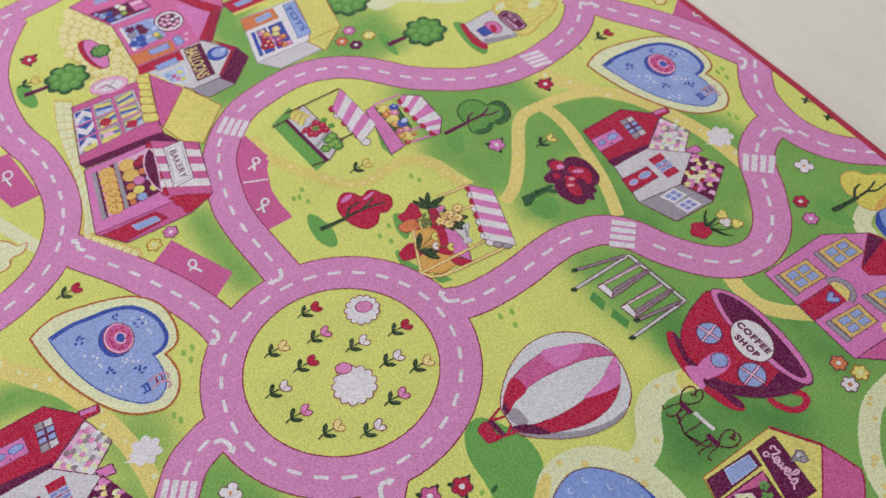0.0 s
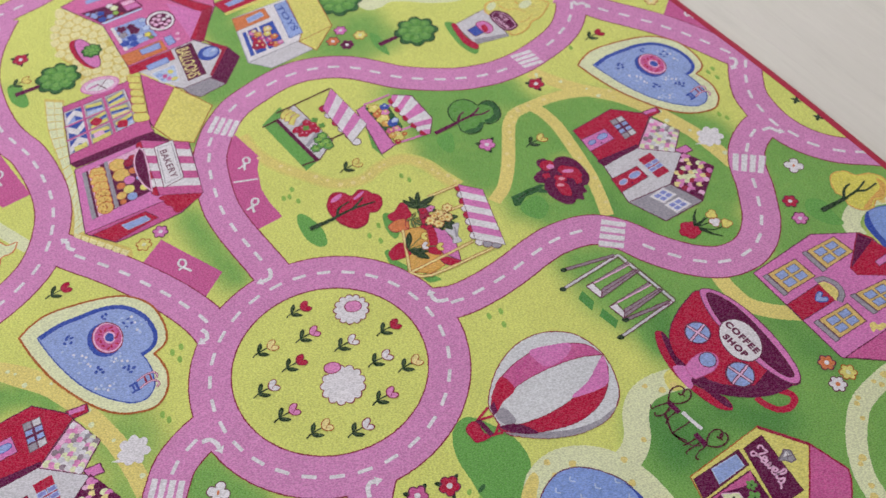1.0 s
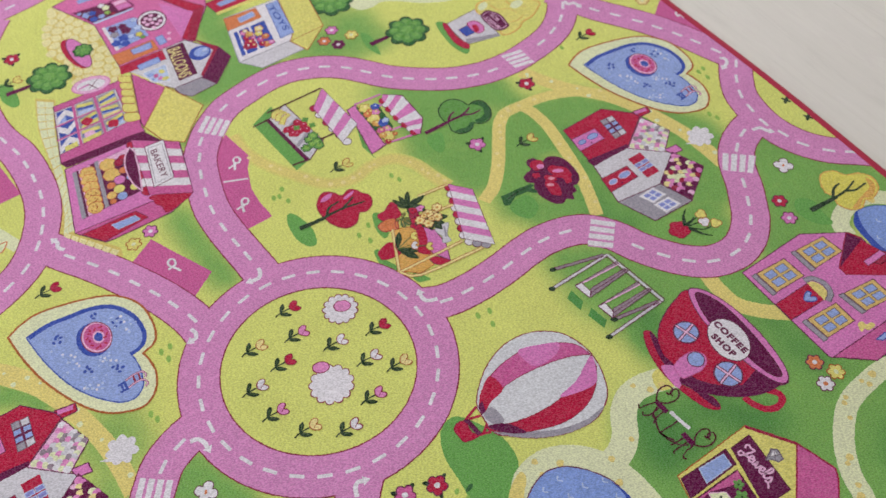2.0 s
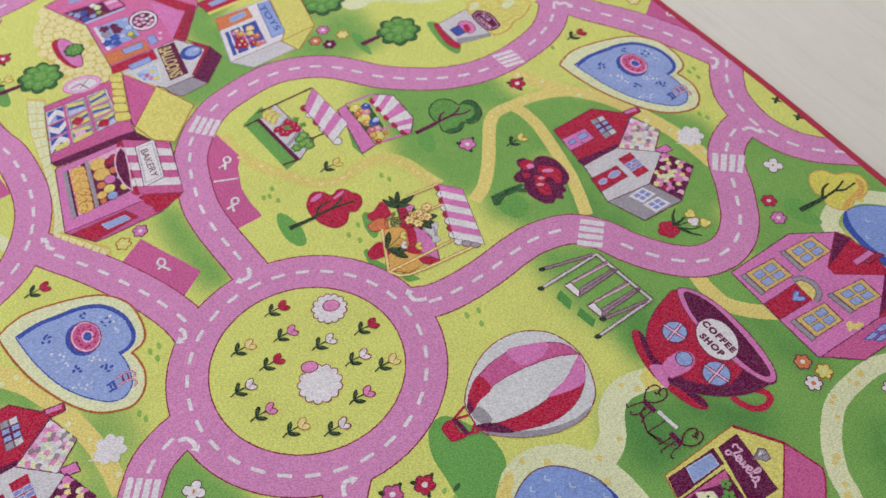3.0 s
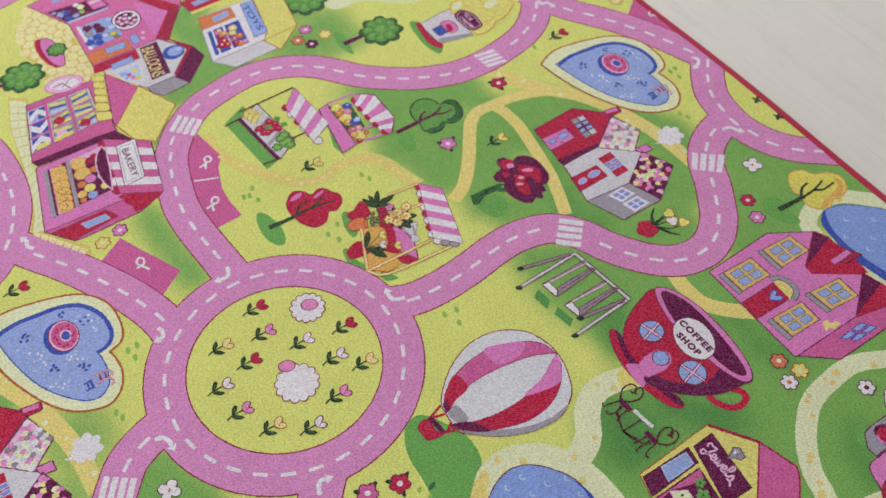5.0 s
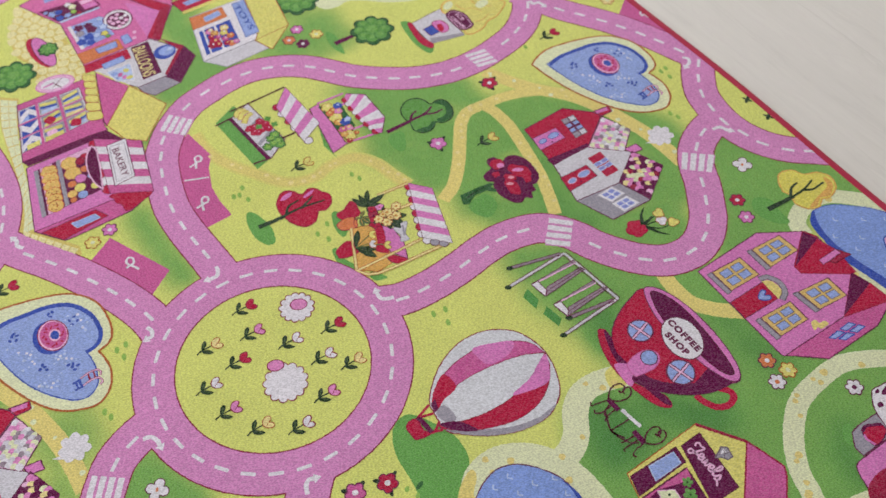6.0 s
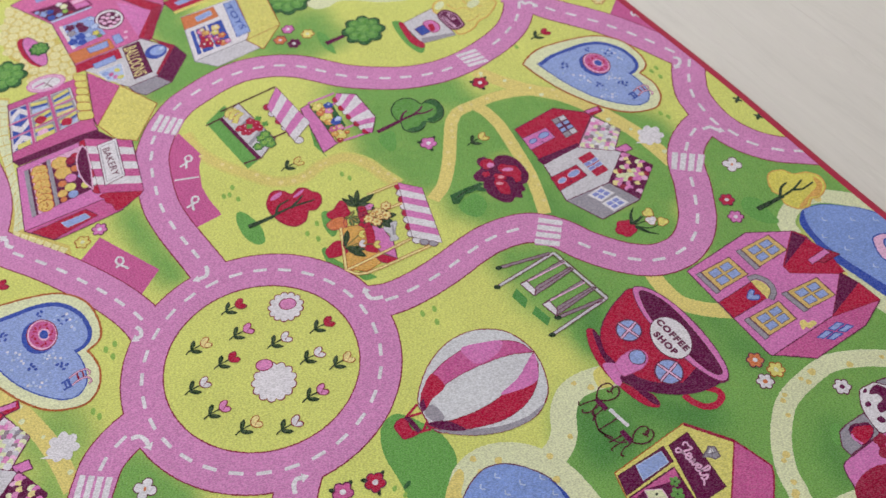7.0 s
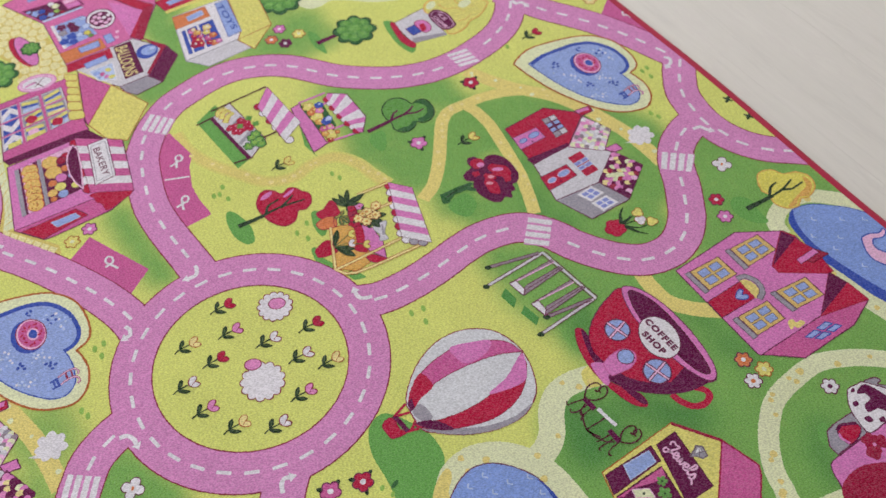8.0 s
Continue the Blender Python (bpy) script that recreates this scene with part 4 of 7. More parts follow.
def panes(field, cols, rows, frame_colour, glass, parent, level, rim=0.12, edge="ink_line", name="window", bar=0.0):
    """A drawn window: a frame and a grid of panes."""
    mid = np.mean([np.array(p) for p in field], 0)
    Print().fill([mid + (np.array(p) - mid) * 1.07 for p in field], edge, level - 0.3).put("window_edge", parent)
    Print().fill(field, frame_colour, level).put(name + "_frame", parent)
    pr = Print()
    g = rim / 2
    for i in range(cols):
        for j in range(rows):
            u0, u1 = rim + (1 - 2 * rim) * i / cols, rim + (1 - 2 * rim) * (i + 1) / cols
            v0, v1 = rim + (1 - 2 * rim) * j / rows, rim + (1 - 2 * rim) * (j + 1) / rows
            pr.shape(inset(field, u0 + g * 1.15, u1 - g * 1.15, v0 + g * 1.15, v1 - g * 1.15), glass, level + 1.0, "dark_grey" if frame_colour == "gold" else "blue", 0.0015)
    return pr.put_each("pane", parent)


def stripes(field, count, tones, parent, level, name="awning", edge="ink_line", ends=None, bulge=0.0):
    """A striped awning over the field, its stripes from side a-d to side b-c; rounded ends hang over side a-d."""
    pr = Print().shape(field, tones[0], level, edge)
    for i in range(count):
        q = inset(field, 0, 1, i / count, (i + 1) / count)
        pr.fill(q, tones[i % len(tones)], level + 0.6 + 0.05 * i)
        if ends:
            c, r = (q[0] + q[3]) / 2, np.linalg.norm(q[0] - q[3]) / 2
            pr.shape(disc(c, r * (1 + bulge), 12), ends[i % len(ends)], level - 0.9 + 0.09 * i, edge, 0.0015)
    return pr.put(name, parent)


def scales(field, rows, cols, tones, r, level, parent, seed, name="roof_patch"):
    """Rounded roof shingles in staggered rows, each row lapping the one below."""
    rnd = random.Random(seed)
    pr = Print()
    for i in range(rows):
        for j in range(cols + i % 2):
            v = (j + 0.5 - 0.5 * (i % 2)) / cols
            q = across(field, (i + 0.5) / rows, min(max(v, 0.05), 0.95))
            pr.fill(disc(q, r * rnd.uniform(0.85, 1.1), 9, rnd.uniform(0.7, 0.9), rnd.uniform(0, 3)), rnd.choice(tones), level + 0.012 * (i * cols + j))
    return pr.put_each(name, parent)


# ---- heart ponds (the print repeats) ----
def heart_pond(shift):
    def mv(pts):
        return [np.array(p) + shift for p in pts]
    pond = Print().shape(curve(mv([(-0.1632, 1.267), (-0.1376, 1.28), (-0.1034, 1.288), (-0.06, 1.282), (0.0027, 1.264), (0.0455, 1.24), (0.0747, 1.197), (0.0798, 1.147), (0.0731, 1.113), (0.0601, 1.097), (0.0376, 1.09)])) + curve(mv([(0.0376, 1.09), (0.0418, 1.068), (0.0416, 1.039), (0.028, 1.006), (0.0004, 0.9857), (-0.0304, 0.9903), (-0.0655, 1.01), (-0.0947, 1.045), (-0.1196, 1.092), (-0.1418, 1.149), (-0.1568, 1.215), (-0.1632, 1.267)]))[1:-1],
                         "cream", 4.6, "brown", 0.0042).put("printed_pond", rug, "blue heart-shaped printed pond with cream and brown rim")
    upper, lower = curve(mv([(-0.1345, 1.247), (-0.0929, 1.254), (-0.0489, 1.25), (-0.0057, 1.243), (0.0322, 1.222), (0.0563, 1.181), (0.0606, 1.14), (0.0526, 1.114), (0.0363, 1.102), (0.0182, 1.1)])), curve(mv([(0.0182, 1.1), (0.0206, 1.076), (0.0189, 1.052), (0.0102, 1.024), (-0.0102, 1.01), (-0.0334, 1.014), (-0.0559, 1.034), (-0.0776, 1.061), (-0.1, 1.101), (-0.1181, 1.155), (-0.1282, 1.203), (-0.1345, 1.247)]))
    Print().shape(upper + lower[1:-1], "blue", 5.4, "dark_blue", 0.0025).put("water", pond)
    mid = np.mean(upper + lower, 0)
    Print().line([p + (mid - p) * 0.035 for p in upper], 0.0095, "dark_blue", 6.2, taper=0.15).put("bank_shade", pond)
    c = np.array((-0.0223, 1.172)) + shift
    tall = np.array([(-0.0094, 1.205), (-0.0223, 1.172)])
    up, side = tall[0] - tall[1], np.array((0.0027, 1.155)) - tall[1]

    def round_it(k, off=(0, 0)):
        o = c + off[0] * side + off[1] * up
        return oval(o, o + k * side, o + k * up, 26)
    Print().fill(round_it(1.08, (-0.22, -0.14)), "dark_blue", 6.3).put("ring_shade", pond)
    ring = Print().shape(round_it(0.98), "pale_pink", 6.8, "road_edge", 0.002)
    ring.fill(round_it(0.86, (0.03, 0.03)), "magenta", 7.4).fill(round_it(0.38, (0.12, 0.02)), "pale_pink", 7.9).fill(round_it(0.28, (0.12, 0.02)), "dark_blue", 8.4)
    for i in range(13):
        a, r = i * 2.4, 0.52 + 0.16 * (i % 3) / 2
        ring.fill(disc(c + r * (side * math.cos(a) + up * math.sin(a)), 0.0044, 7, 0.45, 1.7 * i), "red", 8.1 + 0.03 * i)
    ring.put("swim_ring", pond, "pink swimming ring with red flecks")
    rnd = random.Random(11)
    fl = Print()
    for i, q in enumerate([(-0.0839, 1.217), (-0.0844, 1.201), (-0.095, 1.205), (-0.0799, 1.21), (-0.0135, 1.223), (-0.0053, 1.224), (0.0164, 1.175), (0.028, 1.178), (0.0154, 1.186), (-0.0587, 1.114), (-0.0679, 1.113), (-0.016, 1.085), (-0.0139, 1.077), (-0.0207, 1.093), (-0.0888, 1.213), (-0.0119, 1.216), (0.0261, 1.19), (-0.0608, 1.12), (-0.0574, 1.106), (-0.0059, 1.083), (-0.0128, 1.09)]):
        fl.fill(disc(np.array(q) + shift, 0.0042, 7, 0.7, i), "dark_blue", 6.0 + 0.03 * i)
    for i, q in enumerate([(-0.0765, 1.148), (-0.0773, 1.161), (-0.0875, 1.149), (-0.0264, 1.12), (-0.0184, 1.12), (-0.0318, 1.115), (-0.0681, 1.071), (-0.0569, 1.072), (-0.0698, 1.081), (-0.081, 1.08), (0.0232, 1.185), (0.0335, 1.191), (0.0166, 1.198), (-0.0722, 1.131), (-0.0256, 1.114), (0.0309, 1.157), (0.0338, 1.148), (-0.0897, 1.172), (-0.049, 1.072), (-0.0739, 1.138), (-0.0316, 1.127), (-0.0186, 1.109), (-0.0758, 1.076), (-0.063, 1.065), (-0.1052, 1.19), (-0.0721, 1.154), (0.0431, 1.164), (0.0339, 1.175), (-0.0049, 1.159), (-0.0107, 1.103), (-0.0949, 1.129)]):
        fl.fill(disc(np.array(q) + shift, 0.0029, 6), "white" if i % 2 else "pale_blue", 6.0 + 0.03 * i)
        fl.fill(disc(np.array(q) + shift + (rnd.uniform(-0.012, 0.012), rnd.uniform(-0.012, 0.012)), 0.0019, 6), "pale_blue", 6.9 + 0.02 * i)
    fl.put_each("ripple", pond)
    lad = Print()
    for q in ([(-0.0127, 1.053), (0.0085, 1.056), (0.0208, 1.053), (0.024, 1.045), (0.0203, 1.039)], [(-0.0131, 1.036), (0.0058, 1.039), (0.0176, 1.035), (0.0199, 1.025), (0.0136, 1.021)]):
        lad.line(curve(mv(q)), 0.0042, "road_edge", 7).line(curve(mv(q)), 0.0022, "pale_pink", 7.5)
    for i, q in enumerate(([(0.0027, 1.055), (0.0018, 1.038)], [(0.0129, 1.056), (0.0114, 1.037)])):
        lad.line(mv(q), 0.0034, "road_edge", 6.6 + 0.1 * i)
    for i, q in enumerate(([(-0.0285, 1.05), (-0.0123, 1.051)], [(-0.0296, 1.034), (-0.0135, 1.035)], [(-0.0224, 1.051), (-0.0227, 1.035)], [(-0.0154, 1.052), (-0.0157, 1.035)])):
        lad.line(mv(q), 0.0042, "dark_blue", 6.5 + 0.1 * i)
    lad.put("ladder", pond)


heart_pond(np.zeros(2))
heart_pond(np.array(REPEAT))


# ---- the red and the white cottage (the print repeats) ----
def cottages(shift):
    def mv(pts):
        return [np.array(p) + shift for p in pts]
    red = Print().shape(mv([(-0.3005, 1.109), (-0.1917, 1.113), (-0.1449, 1.065), (-0.1354, 1.048), (-0.2139, 0.9935), (-0.3099, 0.9991)]), "red", 4.6, "ink_line").put("printed_cottage", rug, "red printed cottage with patchwork roof and pink door")
    Print().fill(mv([(-0.3136, 1.01), (-0.2126, 0.9987), (-0.216, 0.991), (-0.3111, 0.9882)]), "plum", 5.4).put("eaves_shade", red)
    d = mv([(-0.3022, 1.077), (-0.2412, 1.074), (-0.2415, 1.039), (-0.308, 1.039)])
    door = Print().shape(d, "pink", 5.4, "ink_line", 0.0016)
    door.shape(oval(across(d, 0.27, 0.5), across(d, 0.42, 0.5), across(d, 0.27, 0.66)), "blue", 6.2, "dark_blue", 0.0016)
    door.shape(oval(across(d, 0.72, 0.45), across(d, 0.93, 0.45), across(d, 0.72, 0.66)), "blue", 6.3, "dark_blue", 0.0016).fill(disc(across(d, 0.52, 0.85), 0.0022, 7), "plum", 6.4).put("door", red)
    w = mv([(-0.217, 1.086), (-0.1859, 1.083), (-0.1919, 1.025), (-0.2237, 1.025)])
    win = Print().fill(inset(w, -0.02, 1.02, 0.25, 0.75), "plum", 5.2)
    for i, (u0, u1, v0, v1) in enumerate(((0, 0.47, 0, 0.24), (0.53, 1, 0, 0.24), (0, 0.47, 0.76, 1), (0.53, 1, 0.76, 1))):
        win.shape(inset(w, u0, u1, v0, v1), "pale_grey" if i % 2 else "grey", 5.4 + 0.02 * i, "dark_grey", 0.0016)
    for i, (u0, u1, v0, v1) in enumerate(((0, 0.44, 0.28, 0.46), (0.56, 1, 0.28, 0.46), (0, 0.44, 0.54, 0.72), (0.56, 1, 0.54, 0.72))):
        win.shape(inset(w, u0, u1, v0, v1), "blue", 5.5 + 0.02 * i, "ink_line", 0.0014)
    win.put_each("window_back", red, "pane")
    roof = mv([(-0.1371, 1.0436), (-0.1119, 0.9773), (-0.1620, 0.9354), (-0.2202, 0.9879)])
    Print().shape(roof, "pale_pink", 5.2, "ink_line").put("roof", red)
    scales(inset(roof, 0.04, 0.96, 0.03, 0.96), 7, 8, ["rose", "grey", "cream", "pale_pink", "cream", "pale_grey", "rose", "steel", "white"], 0.0075, 5.8, red, 5)
    Print().shape(mv([(-0.1437, 1.067), (-0.1059, 1.061), (-0.1082, 1.044), (-0.1367, 1.045)]), "red", 5.0, "ink_line").fill(mv([(-0.1386, 1.065), (-0.1103, 1.06), (-0.113, 1.051), (-0.1402, 1.056)]), "pink", 5.9).put("chimney", red)

    wh = Print().shape(mv([(-0.311, 0.9901), (-0.2171, 0.9897), (-0.1494, 0.9246), (-0.2271, 0.8725), (-0.3313, 0.8836)]), "pale_grey", 4.9, "ink_line").put("printed_cottage", rug, "white printed cottage with red door and flowery roof")
    Print().shape(mv([(-0.3313, 0.8836), (-0.2291, 0.872), (-0.2041, 0.8009), (-0.3007, 0.803)]), "grey", 4.7, "ink_line").put("side_wall", wh)
    d = mv([(-0.3205, 0.9526), (-0.2537, 0.9503), (-0.254, 0.9139), (-0.327, 0.912)])
    door = Print().shape(d, "red", 5.8, "ink_line", 0.0016)
    door.shape(oval(across(d, 0.27, 0.5), across(d, 0.42, 0.5), across(d, 0.27, 0.66)), "blue", 6.6, "pale_pink", 0.0016)
    door.shape(oval(across(d, 0.72, 0.45), across(d, 0.93, 0.45), across(d, 0.72, 0.66)), "blue", 6.7, "pale_pink", 0.0016).fill(disc(across(d, 0.48, 0.82), 0.0022, 7), "plum", 6.8).put("door", wh)
    w = mv([(-0.2393, 0.9636), (-0.2061, 0.9641), (-0.2071, 0.9004), (-0.2398, 0.9002)])
    win = Print().fill(w, "red", 5.8)
    for i, (u0, u1, v0, v1) in enumerate(((0, 0.46, 0.32, 0.47), (0.54, 1, 0.32, 0.47), (0, 0.46, 0.54, 0.69), (0.54, 1, 0.54, 0.69))):
        win.shape(inset(w, u0, u1, v0, v1), "violet", 6.5 + 0.02 * i, "pale_blue", 0.002)
    win.put_each("window", wh, "pane")
    roof = mv([(-0.1497, 0.9262), (-0.1221, 0.8581), (-0.2047, 0.8027), (-0.2274, 0.8741)])
    Print().shape(roof, "plum", 5.2, "ink_line").put("roof", wh)
    scales(inset(roof, 0.03, 0.97, 0.02, 0.97), 8, 7, ["rose", "plum", "cream", "pale_pink", "plum", "pink", "plum", "crimson", "custard"], 0.008, 5.8, wh, 8)
    Print().shape(mv([(-0.1586, 0.941), (-0.1281, 0.9377), (-0.1274, 0.9173), (-0.1527, 0.921)]), "pink", 5.0, "ink_line").put("chimney", wh)
    for q in ([(-0.2859, 0.8712), (-0.2487, 0.8732), (-0.2384, 0.8444), (-0.2739, 0.8415)], [(-0.2757, 0.8367), (-0.2388, 0.8355), (-0.2302, 0.8082), (-0.2686, 0.8077)]):
        panes(mv(q), 2, 2, "white", "violet", wh, 5.6, 0.1, "pale_grey")
    star = Print().fill(lobes(np.array((-0.0697, 0.9272)) + shift, 0.0245, 7, 0.2, 0.5, steps=8), "white", 5.0).fill(mv([(-0.1112, 0.9284), (-0.0924, 0.9233), (-0.0756, 0.9209), (-0.0735, 0.9081), (-0.0936, 0.9153)]), "white", 4.7)
    star.put("printed_splash", rug, "white many-pointed printed splash")


cottages(np.zeros(2))
cottages(np.array(REPEAT))

# ---- paved yard with separate stones ----
rnd = random.Random(21)
YARD_A = curve([(0.2491, 2.162), (0.2717, 2.103), (0.2921, 2.027), (0.2961, 1.949), (0.2999, 1.873), (0.2852, 1.827), (0.2563, 1.815), (0.1906, 1.839), (0.1921, 1.93), (0.1752, 1.976), (0.1787, 2.032), (0.1966, 2.09), (0.2221, 2.128)], True, 3)


yard = Print().fill(YARD_A, "joint", 0.9).fill(curve([(0.0956, 1.869), (0.0683, 1.766), (0.0528, 1.634), (0.0344, 1.513), (0.0026, 1.437), (0.0729, 1.327), (0.0964, 1.348), (0.0349, 1.433), (0.035, 1.452), (0.0556, 1.539), (0.0729, 1.64), (0.1023, 1.751), (0.1331, 1.838)], False, 2), "joint", 0.98).put("printed_paving", rug, "cream printed paving stones with straw joints")


def inside(p, poly):
    hit = False
    for a, b in zip(poly, poly[1:] + poly[:1]):
        if (a[1] > p[1]) != (b[1] > p[1]) and p[0] < (b[0] - a[0]) * (p[1] - a[1]) / (b[1] - a[1]) + a[0]:
            hit = not hit
    return hit


def cell(q, others):
    """The field nearer to q than to any of the others."""
    poly = [np.array(q) + 0.03 * np.array(d) for d in ((-1, -1), (1, -1), (1, 1), (-1, 1))]
    for o in others:
        m, d = (np.array(q) + np.array(o)) / 2, np.array(o) - np.array(q)
        if not 0 < d @ d < 0.003:
            continue
        out = []
        for a, b in zip(poly, poly[1:] + poly[:1]):
            sa, sb = (a - m) @ d, (b - m) @ d
            if sa <= 0:
                out.append(a)
            if sa * sb < 0:
                out.append(a + (b - a) * sa / (sa - sb))
        poly = out
    return poly


lo, hi = np.min(YARD_A, 0) - 0.02, np.max(YARD_A, 0) + 0.02
seeds = []
for row in range(int((hi[1] - lo[1]) / 0.0245)):
    for col in range(int((hi[0] - lo[0]) / 0.026)):
        seeds.append((lo[0] + (col + 0.5 * (row % 2)) * 0.026 + rnd.uniform(-0.006, 0.006), lo[1] + row * 0.0245 + rnd.uniform(-0.006, 0.006)))
for q in seeds:
    if inside(q, YARD_A):
        poly = cell(q, seeds)
        mid = np.mean(poly, 0)
        Print().fill(curve([mid + (p - mid) * 0.82 for p in poly], True, 3), "stone", 1.9).put("stone", yard)
# laid slabs of the narrow strip beside the shops
strip_l, strip_r = np.array(curve([(0.0952, 1.861), (0.0694, 1.766), (0.0549, 1.632), (0.0354, 1.512), (0.0096, 1.443)], False, 4)), np.array(curve([(0.1284, 1.833), (0.1013, 1.752), (0.075, 1.638), (0.0576, 1.538), (0.0342, 1.444)], False, 4))
for i in range(len(strip_l) - 1):
    for u0, u1 in ((0.03, 0.49), (0.52, 0.97)):
        f = [strip_l[i], strip_r[i], strip_r[i + 1], strip_l[i + 1]]
        Print().fill(inset(f, u0, u1, 0.06, 0.95), "cream", 1.9).put("stone", yard)
f = [(0.0158, 1.453), (0.0941, 1.343), (0.0759, 1.328), (0.0056, 1.439)]
for i in range(7):
    Print().fill(inset(f, i / 7 + 0.01, (i + 1) / 7 - 0.01, 0.1, 0.9), "stone", 1.95).put("stone", yard)

# ---- sweet shop ----
shop = Print().shape([(0.2405, 2.163), (0.3584, 2.185), (0.575, 1.989), (0.5599, 1.94), (0.4769, 1.838), (0.4652, 1.851), (0.2971, 1.856), (0.3029, 2.032)], "candy", 3.6, "ink_line").put("printed_sweet_shop", rug, "pink printed sweet shop with display windows and round sign")
Print().shape([(0.4717, 2.041), (0.4952, 2.035), (0.5564, 1.943), (0.4823, 1.837), (0.4599, 1.863), (0.5207, 1.942)], "red", 4.6, "ink_line").shape([(0.5278, 1.948), (0.5543, 1.942), (0.4823, 1.837), (0.47, 1.855)], "crimson", 5.4, None).put("roof", shop)
Print().fill([(0.4645, 2.024), (0.5241, 1.94), (0.4616, 1.866), (0.4621, 1.937)], "candy", 5.2).put("gable", shop)
Print().fill([(0.4645, 2.024), (0.5241, 1.94), (0.4605, 1.867)], "pink", 5.6).put("gable_light", shop)
f = [(0.2704, 2.1115), (0.3862, 2.0955), (0.4108, 2.0335), (0.3048, 2.0351)]
w = Print().shape(f, "plum", 5.0, "magenta", 0.004).fill(inset(f, 0.02, 0.98, 0.87, 0.98), "pale_blue", 5.8)
for i, (q, r, tone) in enumerate(zip([(0.3007, 2.0812), (0.315, 2.0798), (0.3108, 2.0566), (0.3302, 2.0558), (0.3433, 2.0949), (0.3502, 2.0811), (0.3472, 2.0612), (0.2865, 2.0956), (0.3575, 2.0496)], (0.011, 0.009, 0.010, 0.008, 0.008, 0.009, 0.007, 0.006, 0.006),
                                     ("blue", "dark_blue", "dark_blue", "blue", "white", "cream", "sprig", "blue", "crimson"))):
    w.shape(lobes(q, r, 5, 0.2, i), tone, 6.0 + 0.08 * i, "wine", 0.0014)
w.put_each("display_window", shop, "display_item")
f = [(0.3129, 2.0123), (0.3931, 2.0094), (0.4019, 1.9196), (0.3117, 1.9134)]
w = Print().shape(f, "blue", 5.0, "magenta", 0.004).fill(inset(f, 0.0, 0.1, 0, 1), "white", 5.8)
for i, (q, r, tone) in enumerate(zip([(0.3344, 1.9928), (0.3574, 1.9892), (0.3596, 1.9706), (0.3302, 1.9705), (0.3221, 1.9388), (0.3451, 1.9474), (0.3408, 1.9255), (0.3628, 1.9431), (0.3865, 1.9643), (0.3807, 1.9389), (0.3841, 1.9239), (0.39, 1.996)], (0.010, 0.009, 0.011, 0.009, 0.010, 0.011, 0.009, 0.008, 0.009, 0.008, 0.006, 0.008),
                                     ("plum", "plum", "plum", "grey", "dark_blue", "dark_blue", "dark_blue", "pale_blue", "pale_blue", "sun", "crown", "pale_blue"))):
    w.shape(lobes(q, r, 5, 0.22, i), tone, 6.0 + 0.08 * i, "dark_blue" if tone in ("dark_blue", "pale_blue") else "ink_line", 0.0013)
w.put_each("display_window", shop, "display_item")
f = [(0.3675, 2.097), (0.402, 2.094), (0.412, 2.047), (0.371, 2.05)]
Print().shape(f, "magenta", 6.6, "plum", 0.003).fill(inset(f, 0.1, 0.9, 0.15, 0.45), "pale_pink", 7.3).fill(inset(f, 0.1, 0.9, 0.55, 0.9), "pink", 7.3).put("display_window", shop)
sgn = Print().shape(oval((0.4261, 1.968), (0.4591, 1.957), (0.4162, 1.931)), "white", 6.4, "plum", 0.003).shape(oval((0.4261, 1.968), (0.4525, 1.959), (0.4185, 1.94)), "plum", 7.0, None)
rnd = random.Random(41)
for i, q in enumerate([(0.4161, 1.983), (0.4316, 1.987), (0.4356, 1.969), (0.4479, 1.973), (0.4238, 1.959), (0.411, 1.96), (0.4324, 1.948), (0.4075, 1.973), (0.4204, 1.941), (0.4433, 1.955), (0.4244, 1.974)]):
    sgn.fill(disc(q, 0.0058, 8), rnd.choice(["white", "pale_pink", "pale_pink"]), 7.5 + 0.04 * i)
sgn.put_each("round_sign", shop, "sweet")
Print().shape([(0.2979, 1.904), (0.3986, 1.901), (0.3989, 1.861), (0.2994, 1.862)], "orange", 5.0, "brown", 0.0018).shape([(0.3414, 1.897), (0.3919, 1.896), (0.3882, 1.874), (0.3418, 1.877)], "blue", 5.8, "dark_blue", 0.0014).put("door", shop)
Print().shape([(0.4076, 1.905), (0.4264, 1.904), (0.4256, 1.872), (0.4061, 1.871)], "blue", 5.6, "dark_blue", 0.0014).shape([(0.2997, 2.15), (0.3365, 2.148), (0.3374, 2.131), (0.2984, 2.135)], "blue", 5.7, None).put_each("pane", shop)
Print().fill(disc((0.4426, 1.9), 0.0052, 9), "pale_pink", 5.7).fill(disc((0.4341, 1.881), 0.0052, 9), "pale_pink", 5.8).put_each("lamp_print", shop)

